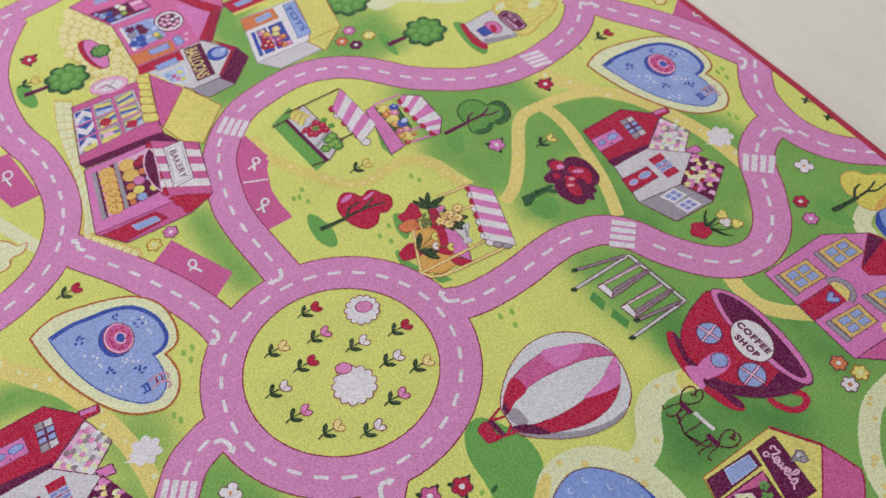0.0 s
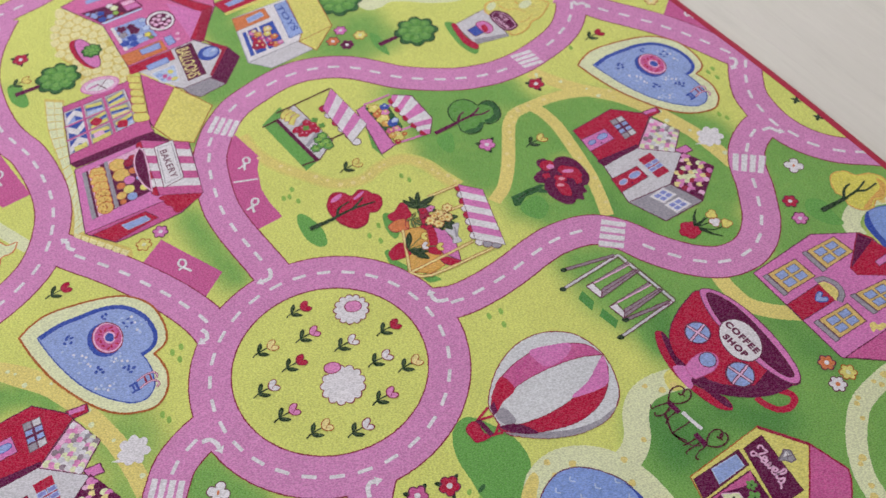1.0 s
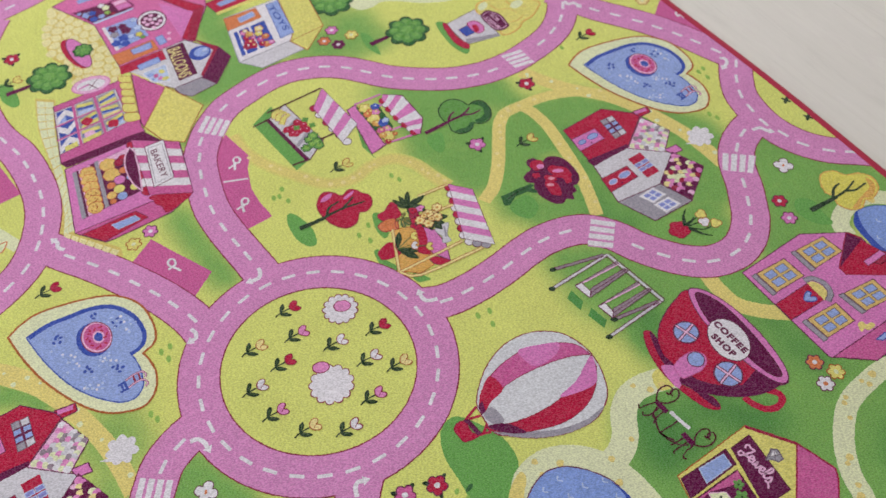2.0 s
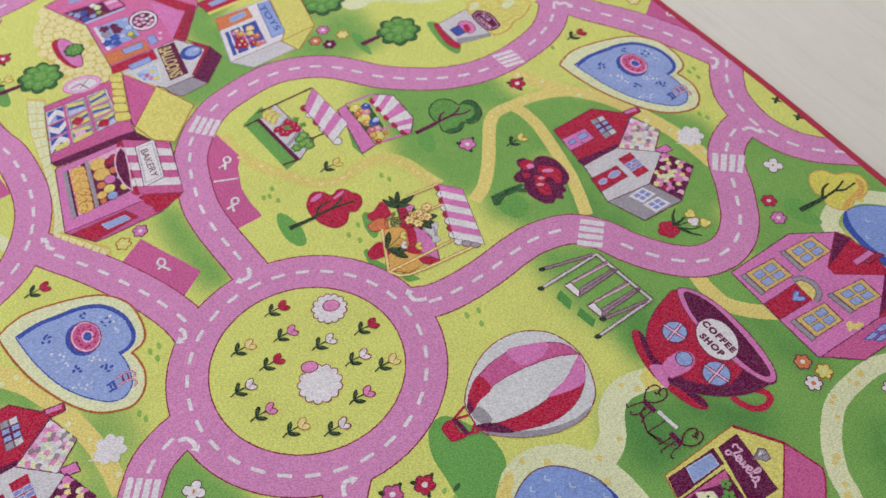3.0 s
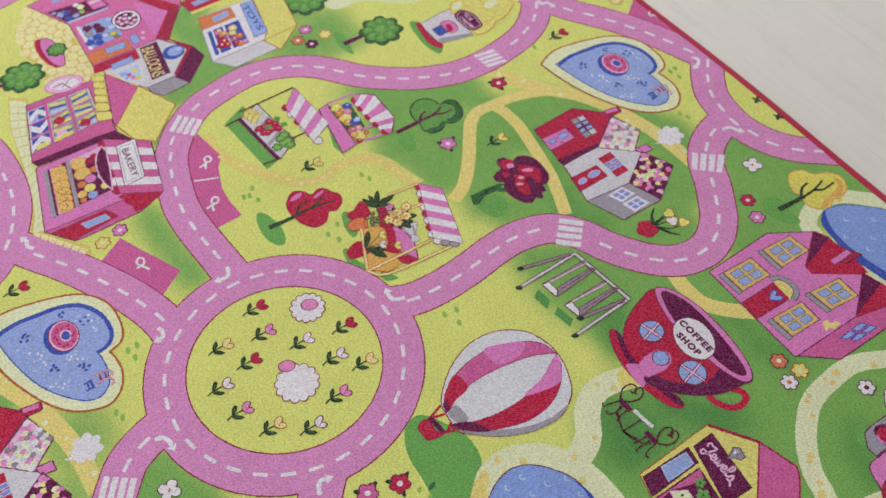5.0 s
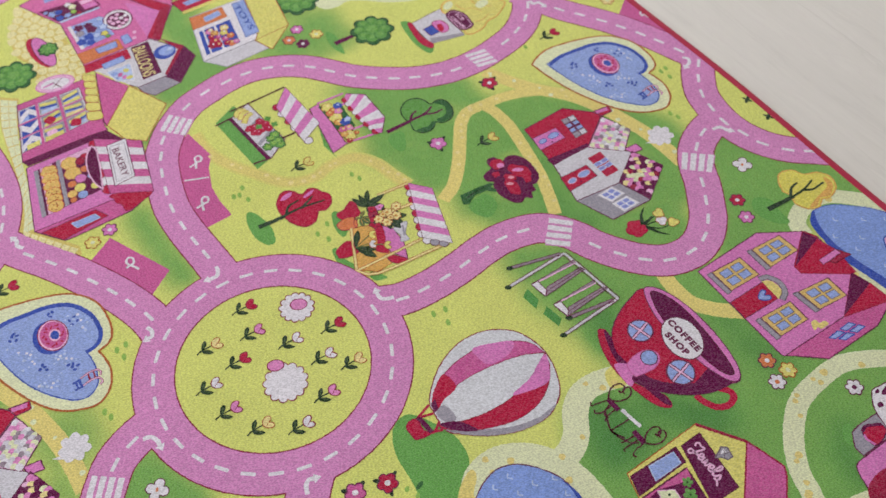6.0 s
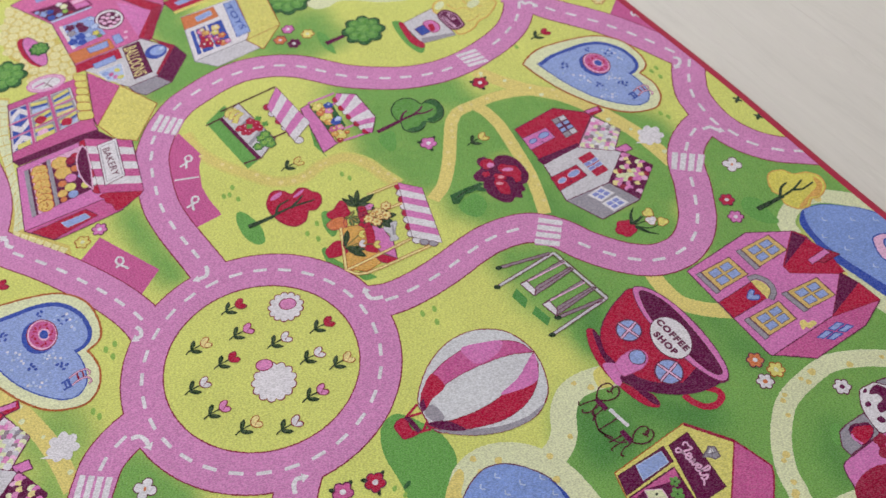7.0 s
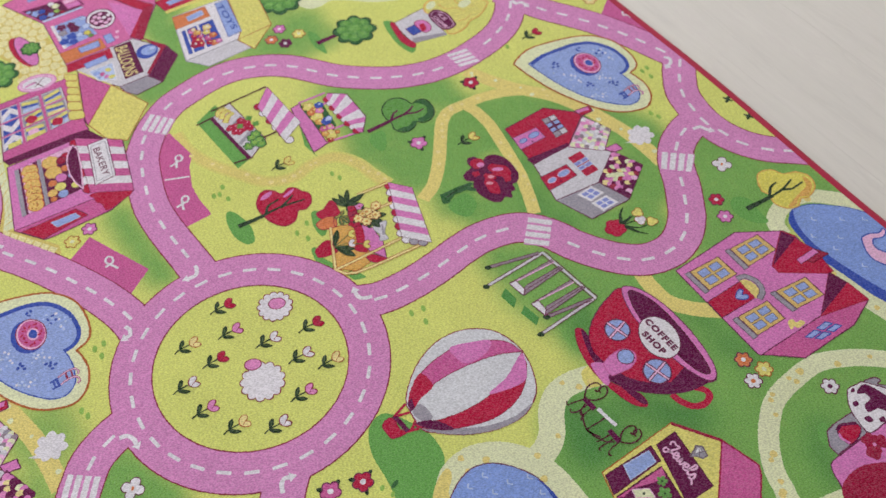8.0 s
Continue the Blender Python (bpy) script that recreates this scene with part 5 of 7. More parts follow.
# ---- balloon shop ----
shop = Print().shape([(0.2971, 1.856), (0.4638, 1.855), (0.5124, 1.781), (0.4456, 1.712), (0.3748, 1.714), (0.3382, 1.762)], "pale_grey", 5.0, "ink_line").put("printed_balloon_shop", rug, "white printed balloon shop with plum roof and sign")
Print().fill([(0.2971, 1.856), (0.4039, 1.853), (0.3997, 1.817), (0.2899, 1.829)], "red", 5.9).shape([(0.3328, 1.836), (0.3864, 1.836), (0.3847, 1.816), (0.3333, 1.817)], "blue", 6.5, "dark_blue", 0.0014).put("door", shop)
Print().shape([(0.484, 1.841), (0.5204, 1.785), (0.5297, 1.737), (0.4627, 1.672), (0.4415, 1.712), (0.5084, 1.779)], "plum", 4.8, "ink_line").fill([(0.484, 1.841), (0.5204, 1.785), (0.4475, 1.713), (0.4437, 1.72), (0.504, 1.782)], "crimson", 5.6).put("roof", shop)
Print().shape([(0.3737, 1.714), (0.4456, 1.712), (0.4627, 1.672), (0.3971, 1.666), (0.3788, 1.688)], "grey", 4.5, "ink_line").put("side_wall", shop)
sg = Print().shape([(0.4134, 1.851), (0.455, 1.849), (0.4396, 1.73), (0.3955, 1.731)], "plum", 6.0, "wine", 0.0018).put("sign", shop)
lettering("BALLOONS", [(0.4287, 1.843), (0.413, 1.735)], 0.042, "custard", sg, 7.4, 0.0, 0.0005)
Print().shape(oval((0.4742, 1.791), (0.4987, 1.784), (0.4662, 1.768)), "dark_blue", 6.0, "dark_blue", 0.0015).fill(oval((0.4792, 1.792), (0.4973, 1.787), (0.4735, 1.777)), "blue", 6.8).fill(oval((0.4893, 1.795), (0.4966, 1.795), (0.4867, 1.79)), "pale_blue", 7.2).put("balloon_emblem", shop)
w = Print().shape([(0.3319, 1.804), (0.3914, 1.802), (0.3781, 1.743), (0.3425, 1.759)], "pale_blue", 6.0, "white", 0.003)
for i, (q, tone, r) in enumerate(zip([(0.346, 1.787), (0.3561, 1.777), (0.3733, 1.784), (0.3715, 1.757), (0.3617, 1.764), (0.346, 1.77)], ["blue", "magenta", "yellow", "yellow", "pink", "blue"], [0.009, 0.007, 0.008, 0.008, 0.007, 0.005])):
    w.fill(disc(q, r, 10, 0.8, i), tone, 6.6 + 0.05 * i)
w.put_each("display_window", shop, "display_item")

# ---- toy shop ----
shop = Print().shape([(0.5748, 1.872), (0.7181, 1.865), (0.6801, 1.707), (0.6662, 1.706), (0.5365, 1.706)], "white", 4.8, "grey").put("printed_toy_shop", rug, "white printed toy shop with yellow tiled roof")
Print().shape([(0.5739, 1.87), (0.6572, 1.863), (0.653, 1.822), (0.5635, 1.824)], "orange", 5.6, "brown", 0.0016).shape([(0.6033, 1.852), (0.6434, 1.855), (0.6434, 1.837), (0.6014, 1.833)], "blue", 6.4, "pale_blue", 0.002).put("door", shop)
f = [(0.57, 1.8105), (0.6549, 1.8094), (0.6395, 1.7165), (0.5502, 1.7206)]
w = Print().shape(f, "dark_blue", 5.6, "white", 0.003).fill(inset(f, 0.47, 0.54, 0, 1), "white", 6.3).fill(inset(f, 0.13, 0.18, 0, 1), "white", 6.3)
for i, (q, r, tone) in enumerate(zip([(0.5925, 1.7945), (0.6004, 1.7831), (0.5886, 1.7748), (0.5883, 1.7544), (0.5785, 1.745), (0.5911, 1.7401), (0.6285, 1.7882), (0.6206, 1.7729), (0.6143, 1.7508), (0.6297, 1.754), (0.6201, 1.7278), (0.6109, 1.7343), (0.6325, 1.7272), (0.5975, 1.7985), (0.6029, 1.7655)], (0.009, 0.009, 0.007, 0.013, 0.010, 0.009, 0.010, 0.009, 0.008, 0.009, 0.010, 0.007, 0.007, 0.006, 0.006),
                                     ("rose", "amber", "red", "red", "crimson", "red", "custard", "yellow", "magenta", "orange", "orange", "red", "rose", "custard", "magenta"))):
    w.shape(lobes(q, r, 5, 0.15, i), tone, 6.6 + 0.07 * i, "crimson", 0.0013).fill(disc(np.array(q) + 0.3 * r, 0.3 * r, 7), "custard" if tone in ("red", "orange", "amber") else "white", 7.8 + 0.03 * i)
w.put_each("display_window", shop, "display_item")
sg = Print().shape([(0.6828, 1.858), (0.714, 1.857), (0.6929, 1.727), (0.6566, 1.726)], "blue", 5.8, "dark_blue", 0.0016).put("sign", shop)
lettering("TOYS", [(0.69, 1.848), (0.6834, 1.744)], 0.0215, "dark_blue", sg, 7.2, 0.0, 0.0003)
Print().shape([(0.5365, 1.706), (0.6684, 1.705), (0.6868, 1.66), (0.5744, 1.658)], "pale_grey", 4.5, "grey").put("side_wall", shop)
roof = Print().shape([(0.7183, 1.859), (0.74, 1.876), (0.7844, 1.834), (0.7632, 1.708), (0.6894, 1.651), (0.6706, 1.703), (0.6918, 1.728)], "faint_peach", 5.2, "brown").line([(0.6749, 1.703), (0.761, 1.707)], 0.002, "brown", 6.0)
for i in range(5):
    f = [(0.7186, 1.854), (0.78, 1.832), (0.7619, 1.714), (0.684, 1.714)]
    roof.line([across(f, 0.03, (i + 0.6) / 5), across(f, 0.5, (i + 0.75) / 5), across(f, 0.97, (i + 0.6) / 5)], 0.0011, "straw", 5.9)
roof.put("roof", shop)
shop = Print().shape([(0.5602, 1.951), (0.6835, 1.952), (0.6741, 1.896), (0.5707, 1.899)], "red", 4.9, "ink_line").fill([(0.5682, 1.903), (0.6728, 1.9), (0.6723, 1.89), (0.569, 1.892)], "yellow", 5.6).fill([(0.5833, 1.934), (0.6317, 1.937), (0.6308, 1.917), (0.5878, 1.918)], "blue", 5.7).put("printed_shop_front", rug, "red printed shop front with yellow sill")

# ---- cloth shop ----
shop = Print().shape([(0.1215, 1.818), (0.2792, 1.813), (0.2881, 1.77), (0.2638, 1.638), (0.2655, 1.626), (0.0744, 1.637)], "magenta", 4.2, "ink_line").put("printed_cloth_shop", rug, "pink printed shop with gridded window and yellow roof")
f = [(0.1172, 1.799), (0.2614, 1.793), (0.248, 1.675), (0.0824, 1.665)]
w = Print().shape(f, "pale_grey", 5.0, "ink_line", 0.0016)
rnd = random.Random(61)
tones = [["dark_blue", "white", "dark_blue", "white", "blue"], ["grey", "yellow", "dark_blue", "red", "white", "blue"], ["yellow", "dark_blue", "grey", "pale_blue", "yellow", "grey"]]
for i in range(3):
    for j in range(3):
        g = inset(f, (0, 0.3, 0.64)[i] + 0.03, (0.3, 0.64, 0.98)[i] - 0.01, j / 3 + 0.03, (j + 1) / 3 - 0.02)
        if i == 0:
            for k in range(4):
                q = inset(g, (k % 2) / 2, (k % 2) / 2 + 0.5, (k // 2) / 2, (k // 2) / 2 + 0.5)
                w.fill(q, ("dark_blue", "white")[(k + k // 2 + j) % 2], 5.6 + 0.03 * (k + 4 * j))
                w.fill([q[0], q[1], q[2]] if (k + j) % 2 else [q[1], q[2], q[3]], ("white", "dark_blue")[(k + k // 2 + j) % 2] if rnd.random() < 0.8 else "blue", 6.2 + 0.03 * (k + 4 * j))
        else:
            w.fill(g, "grey", 5.6 + 0.03 * (i * 3 + j))
            for k, (v0, v1, lean, tone) in enumerate(((0.02, 0.30, 0.22, "yellow"), (0.30, 0.52, 0.24, "dark_blue"), (0.50, 0.58, 0.24, "blue"), (0.66, 0.96, 0.10, ("custard", "pale_blue", "yellow")[(i + j) % 3]))):
                q = [across(g, 0.06, v0), across(g, 0.9, min(v0 + lean, 0.97)), across(g, 0.9, min(v1 + lean, 0.99)), across(g, 0.06, v1)]
                w.fill(q if (i + j) % 2 else [across(g, 1 - u, v) for u, v in ((0.06, v0), (0.9, min(v0 + lean, 0.97)), (0.9, min(v1 + lean, 0.99)), (0.06, v1))], tone, 6.0 + 0.09 * k + 0.03 * (i * 3 + j))
            if (i, j) in ((1, 1), (1, 2), (2, 2)):
                w.fill(lobes(across(g, 0.4, 0.6), 0.012, 4, 0.12, i + j), "red" if j == 1 or i == 2 else "pale_pink", 7.0 + 0.03 * (i * 3 + j))
w.put_each("display_window", shop, "display_item")
for u in (0.30, 0.65):
    Print().line([across(f, u, -0.02), across(f, u, 1.02)], 0.0062, "magenta", 8.1).put("mullion", shop)
for v in (0.35, 0.67):
    Print().line([across(f, -0.02, v), across(f, 1.02, v)], 0.0045, "magenta", 7.9).put("mullion", shop)
Print().fill(inset(f, 0.08, 0.26, 0.88, 0.99), "yellow", 7.2).fill(inset(f, 0.34, 0.6, 0.9, 1.0), "yellow", 7.2).put_each("shelf_goods", shop)
left, right = [(0.28, 1.829), (0.2708, 1.782), (0.255, 1.737), (0.2375, 1.675)], [(0.307, 1.812), (0.2956, 1.765), (0.2827, 1.718), (0.2715, 1.662)]
la, ra = np.array(curve(left, False, 2)), np.array(curve(right, False, 2))
for i in range(len(la) - 1):
    q = [la[i], ra[i], ra[i + 1], la[i + 1]]
    Print().shape(curve([across(q, u, v) for u, v in ((0.0, 0.5), (0.08, 0.1), (0.5, 0.02), (0.92, 0.1), (1.0, 0.5), (0.92, 0.9), (0.5, 0.98), (0.08, 0.9))], True, 3), "yellow", 8.4 + 0.1 * i, "brown", 0.0015).put("awning_tile", shop)
Print().shape([(0.3119, 1.82), (0.3591, 1.729), (0.2676, 1.637), (0.269, 1.66)], "magenta", 5.0, "ink_line").put("gable", shop)
Print().shape([(0.3598, 1.731), (0.4066, 1.626), (0.3238, 1.544), (0.2868, 1.576), (0.2693, 1.638)], "yellow", 5.3, "brown").line([(0.3119, 1.82), (0.3598, 1.731)], 0.004, "yellow", 6.0).put("roof", shop)
Print().shape(oval((0.219, 1.837), (0.2614, 1.828), (0.2143, 1.81)), "pale_pink", 5.6, "pink", 0.003).shape(oval((0.219, 1.837), (0.2523, 1.829), (0.216, 1.818)), "white", 6.2, "pink", 0.0016) \
    .line([(0.1906, 1.839), (0.2165, 1.841)], 0.005, "pink", 7.0).line([(0.215, 1.844), (0.2282, 1.814)], 0.0022, "ink_line", 7.1).line([(0.2109, 1.827), (0.2381, 1.846)], 0.0022, "ink_line", 7.2).put("oval_sign", shop)

# ---- bakery ----
shop = Print().shape([(0.0762, 1.617), (0.2248, 1.613), (0.2868, 1.576), (0.3155, 1.55), (0.2793, 1.399), (0.1919, 1.426), (0.0325, 1.436)], "pink", 4.6, "ink_line").put("printed_bakery", rug, "pink printed bakery with bread window and striped awning")
Print().fill([(0.0745, 1.641), (0.2302, 1.632), (0.2617, 1.627), (0.2833, 1.58), (0.2276, 1.613), (0.081, 1.62)], "plum", 5.3).put("roof_gap", shop)
f = [(0.0869, 1.598), (0.2178, 1.599), (0.1928, 1.467), (0.0588, 1.463)]
w = Print().shape(f, "plum", 5.5, "ink_line", 0.0016).fill(inset(f, 0.10, 0.30, 0.0, 1.0), "pale_pink", 6.0).fill(inset(f, 0.44, 0.98, -0.0, 0.12), "pale_pink", 6.0)
w.fill(inset(f, -0.01, 0.06, 0, 1), "grey", 6.3).fill(inset(f, 0.375, 0.44, -0.02, 1.0), "grey", 6.3)
w.put_each("display_window", shop, "display_item")
for i, v in enumerate((0.14, 0.30, 0.46, 0.62, 0.76, 0.90)):
    c = across(f, 0.235, v)
    Print().shape(lobes(c, 0.0165, 5, 0.1, 0.2 * i) if i < 3 else disc(c, 0.0165, 14), "biscuit", 6.9 + 0.1 * i, "orange", 0.002).put("bread", shop)
    for k in range(7):
        Print().fill(disc(c + 0.0105 * np.array((math.cos(2.4 * k + i), math.sin(2.4 * k + i))) * (0.35 + 0.65 * (k % 3) / 2), 0.0021 if i > 2 else 0.0014, 6), "brown" if i > 2 else "orange", 7.6 + 0.1 * i).put("crumb", shop)
for i, (u, v, r, tone) in enumerate(((0.58, 0.16, 0.0175, "peach"), (0.60, 0.40, 0.0175, "peach"), (0.84, 0.16, 0.010, "red"), (0.76, 0.22, 0.011, "crimson"), (0.80, 0.42, 0.010, "orange"), (0.70, 0.58, 0.0125, "pink"), (0.88, 0.62, 0.009, "blue"),
                                     (0.55, 0.62, 0.010, "orange"), (0.66, 0.76, 0.0125, "yellow"), (0.52, 0.82, 0.010, "peach"), (0.90, 0.86, 0.010, "yellow"), (0.68, 0.93, 0.0115, "blue"), (0.52, 0.95, 0.008, "orange"))):
    Print().shape(lobes(across(f, u, v), r, 7, 0.05, i) if tone == "peach" else disc(across(f, u, v), r, 13), "biscuit" if tone == "peach" else tone, 6.8 + 0.09 * i, "orange" if tone == "peach" else "ink_line", 0.0014).put("cake", shop)
f = [(0.2289, 1.616), (0.3135, 1.551), (0.2793, 1.399), (0.2007, 1.446)]
stripes(f, 7, ["magenta", "white"], shop, 6.0, "awning", "ink_line", ["red", "white"], 0.15)
Print().shape(curve([(0.2178, 1.599), (0.1965, 1.574), (0.1847, 1.536), (0.1835, 1.496), (0.1916, 1.464)], False, 4) + [np.array(p) for p in [(0.2101, 1.528), (0.2217, 1.58)]], "plum", 8.0, "pale_pink", 0.003).put("door_arch", shop)
sg = Print().shape([(0.2455, 1.58), (0.2885, 1.577), (0.2636, 1.462), (0.2162, 1.458)], "white", 8.6, "ink_line", 0.002)
sg.line([across([(0.2455, 1.58), (0.2885, 1.577), (0.2636, 1.462), (0.2162, 1.458)], u, v) for u, v in ((0.12, 0.07), (0.88, 0.07), (0.88, 0.93), (0.12, 0.93))], 0.0016, "grey", 9.2, closed=True)
sg = sg.put("sign", shop)
lettering("BAKERY", [(0.2575, 1.561), (0.2476, 1.473)], 0.0215, "ink_line", sg, 9.8, 0.0, 0.0002)
Print().shape([(0.0325, 1.436), (0.1919, 1.426), (0.2776, 1.398), (0.2204, 1.375), (0.0958, 1.376), (0.0762, 1.379)], "magenta", 4.9, "ink_line").put("side_wall", shop)
Print().shape([(0.043, 1.425), (0.1582, 1.421), (0.1749, 1.39), (0.0758, 1.381)], "red", 5.8, "ink_line", 0.0015).shape([(0.1027, 1.414), (0.1534, 1.41), (0.1589, 1.394), (0.1097, 1.395)], "blue", 6.5, "pale_blue", 0.0015).put("side_door", shop)
Print().shape(curve([(0.1959, 1.438), (0.2099, 1.438), (0.2408, 1.42), (0.275, 1.398), (0.2403, 1.385), (0.2145, 1.379), (0.2092, 1.39), (0.2097, 1.402), (0.2012, 1.412), (0.2016, 1.425)], True, 4), "red", 5.8, "crimson", 0.002).put("awning_scallop", shop)

# ---- market stalls ----
stall = Print().fill([(0.4721, 1.505), (0.5307, 1.533), (0.5338, 1.477), (0.5227, 1.34), (0.4886, 1.329)], "shadow_green", 1.4).put("printed_market_stall", rug, "printed fruit stall with pink striped awning")
Print().shape([(0.5066, 1.498), (0.5593, 1.521), (0.5775, 1.373), (0.5265, 1.34)], "pale_grey", 5.0, "ink_line").fill(inset([(0.5066, 1.498), (0.5593, 1.521), (0.5775, 1.373), (0.5265, 1.34)], 0.05, 0.95, 0.34, 0.40), "grey", 5.6).fill(inset([(0.5066, 1.498), (0.5593, 1.521), (0.5775, 1.373), (0.5265, 1.34)], 0.05, 0.95, 0.66, 0.72), "grey", 5.6).line([(0.5053, 1.501), (0.5219, 1.339)], 0.009, "plum", 6.0).put("counter", stall)
for seg in ([(0.5133, 1.519), (0.6525, 1.52)], [(0.4681, 1.497), (0.5074, 1.499)], [(0.4876, 1.347), (0.5273, 1.341)], [(0.5723, 1.379), (0.6176, 1.378)]):
    Print().line(seg, 0.0042, "wine", 6.4).put("pole", stall)
for i, (a, b, m) in enumerate((((0.5208, 1.4922), (0.5472, 1.506), (0.528, 1.508)), ((0.5225, 1.482), (0.551, 1.497), (0.534, 1.4965)), ((0.5247, 1.4682), (0.5548, 1.4863), (0.540, 1.483)))):
    Print().line(curve([a, m, b], False, 6), 0.0155, "brown", 6.6 + 0.3 * i, taper=0.35).line(curve([a, m, b], False, 6), 0.0125, "yellow", 6.75 + 0.3 * i, taper=0.35).put("banana", stall)
for i, c in enumerate([(0.5268, 1.4457), (0.5381, 1.4448), (0.5392, 1.4252), (0.556, 1.4534), (0.5642, 1.4406), (0.5634, 1.4236), (0.5507, 1.429), (0.5324, 1.43)]):
    Print().shape(lobes(c, 0.0088, 3, 0.14, 0.8 * i), "red", 6.7 + 0.1 * i, "crimson", 0.0015).fill(disc(np.array(c) + 0.002, 0.0016, 6), "pale_pink", 7.6 + 0.03 * i).put("strawberry", stall)
for c in ((0.5747, 1.4509), (0.5799, 1.4275), (0.5475, 1.4395)):
    Print().fill(lobes(c, 0.0065, 4, 0.3, c[1] * 40), "crown", 7.7).put("leaf", stall)
for i, c in enumerate([(0.5366, 1.3736), (0.554, 1.3921), (0.5522, 1.3763), (0.5638, 1.3784), (0.5626, 1.3656), (0.5653, 1.398)]):
    Print().shape(lobes(c, 0.0105, 6, 0.14, i), "crown", 6.7 + 0.12 * i, "leaf", 0.0016).fill(lobes(np.array(c) + 0.001, 0.005, 5, 0.2, i), "sprig", 7.5 + 0.03 * i).line([c, np.array(c) + (0.006, 0.004)], 0.0012, "leaf", 7.8).put("lettuce", stall)
stripes([(0.6068, 1.471), (0.6537, 1.517), (0.6638, 1.373), (0.6095, 1.344)], 6, ["pink", "white"], stall, 7.4, "awning", "ink_line", None)
for i, c in enumerate([(0.6088, 1.471), (0.6087, 1.446), (0.6109, 1.416), (0.6127, 1.392), (0.6165, 1.366), (0.6184, 1.34)]):
    Print().shape(disc(c, 0.0105, 12), ("red", "white")[i % 2], 6.75 + 0.1 * i, "ink_line", 0.0014).put("awning_end", stall)

stall = Print().shape([(0.6665, 1.424), (0.6903, 1.427), (0.6827, 1.287), (0.6915, 1.285), (0.645, 1.277)], "pink", 5.0, "ink_line").put("printed_market_stall", rug, "printed toy stall with radiating pink striped awning")
Print().fill([(0.673, 1.415), (0.6454, 1.285), (0.6451, 1.261), (0.6382, 1.306)], "shadow_green", 1.4).put_each("ground_patch", stall)
Print().fill([(0.6858, 1.42), (0.7324, 1.391), (0.7257, 1.321), (0.6866, 1.286)], "crown_dark", 5.4).put("counter_front", stall)
for seg in ([(0.6883, 1.429), (0.7542, 1.424)], [(0.7253, 1.392), (0.7493, 1.397)], [(0.6915, 1.285), (0.7624, 1.272)], [(0.7153, 1.314), (0.751, 1.31)]):
    Print().line(seg, 0.0055, "pink", 6.0).put("pole", stall)
for i, (c, r, tone) in enumerate(zip([(0.7013, 1.4052), (0.7062, 1.3888), (0.7235, 1.3969), (0.7159, 1.3805), (0.7018, 1.3655), (0.6967, 1.3854), (0.7, 1.3505), (0.7128, 1.3436), (0.7219, 1.3479), (0.7091, 1.3217), (0.6965, 1.325), (0.7019, 1.3025), (0.6927, 1.311), (0.693, 1.2882), (0.7177, 1.3004)], (0.0125, 0.009, 0.009, 0.009, 0.0135, 0.008, 0.009, 0.010, 0.007, 0.010, 0.009, 0.0135, 0.008, 0.0065, 0.005),
                                     ("yellow", "orange", "dark_blue", "rose", "yellow", "orange", "amber", "dark_blue", "pale_blue", "rose", "magenta", "yellow", "amber", "red", "orange"))):
    Print().shape(lobes(c, r, 5, 0.13, i), tone, 6.4 + 0.1 * i, "dark_blue" if "blue" in tone else "brown", 0.0014).fill(disc(np.array(c) + 0.3 * r, 0.35 * r, 8), "custard" if tone in ("yellow", "amber") else "pale_blue" if "blue" in tone else "peach", 8.0 + 0.03 * i).put("toy", stall)
rim_out, rim_in = np.array([(0.7578, 1.4204), (0.7754, 1.4066), (0.7929, 1.392), (0.7933, 1.3493), (0.7924, 1.3056), (0.7781, 1.286), (0.7633, 1.2686)]), np.array([(0.7488, 1.4098), (0.7462, 1.3759), (0.7471, 1.3394), (0.7509, 1.3064), (0.7559, 1.2723)])


def along(line, u):
    k = u * (len(line) - 1)
    return np.array([np.interp(k, range(len(line)), line[:, d]) for d in (0, 1)])


f_out = [along(rim_out, i / 9) for i in range(10)]
aw = Print()
for i in range(9):
    aw.fill([along(rim_in, i / 9), f_out[i], f_out[i + 1], along(rim_in, (i + 1) / 9)], ("pink", "white")[i % 2], 7.2 + 0.04 * i)
aw.line(list(f_out), 0.0022, "ink_line", 8.2).put("awning", stall)
for i, c in enumerate([along(rim_in, (k + 0.5) / 9) for k in range(9)]):
    Print().shape(disc(c, (0.0102, 0.0085)[i % 2], 12), ("red", "white")[i % 2], 6.25 + 0.1 * i, "ink_line", 0.0013).put("awning_end", stall)

# ---- flower stall ----
stall = Print().fill(curve([(0.5596, 1.1318), (0.5737, 1.1248), (0.5668, 1.0775), (0.5487, 1.0653), (0.5463, 1.0961)], True, 4), "shadow_green", 1.4).fill(curve([(0.5126, 1.0452), (0.5238, 1.0478), (0.5227, 1.0195), (0.5348, 0.9877), (0.5233, 0.9823), (0.5078, 1.0079)], True, 4), "shadow_green", 1.45).fill(curve([(0.5532, 0.9585), (0.5714, 0.9296), (0.549, 0.9351), (0.5434, 0.9528)], True, 4), "shadow_green", 1.5).put("printed_flower_stall", rug, "printed flower stall with pots and striped awning")
Print().shape([(0.5747, 1.074), (0.6206, 1.056), (0.6141, 0.9947), (0.595, 0.9538), (0.5627, 0.9511), (0.5294, 0.979)], "amber", 4.8, "brown", 0.0018).put("bench_front", stall)
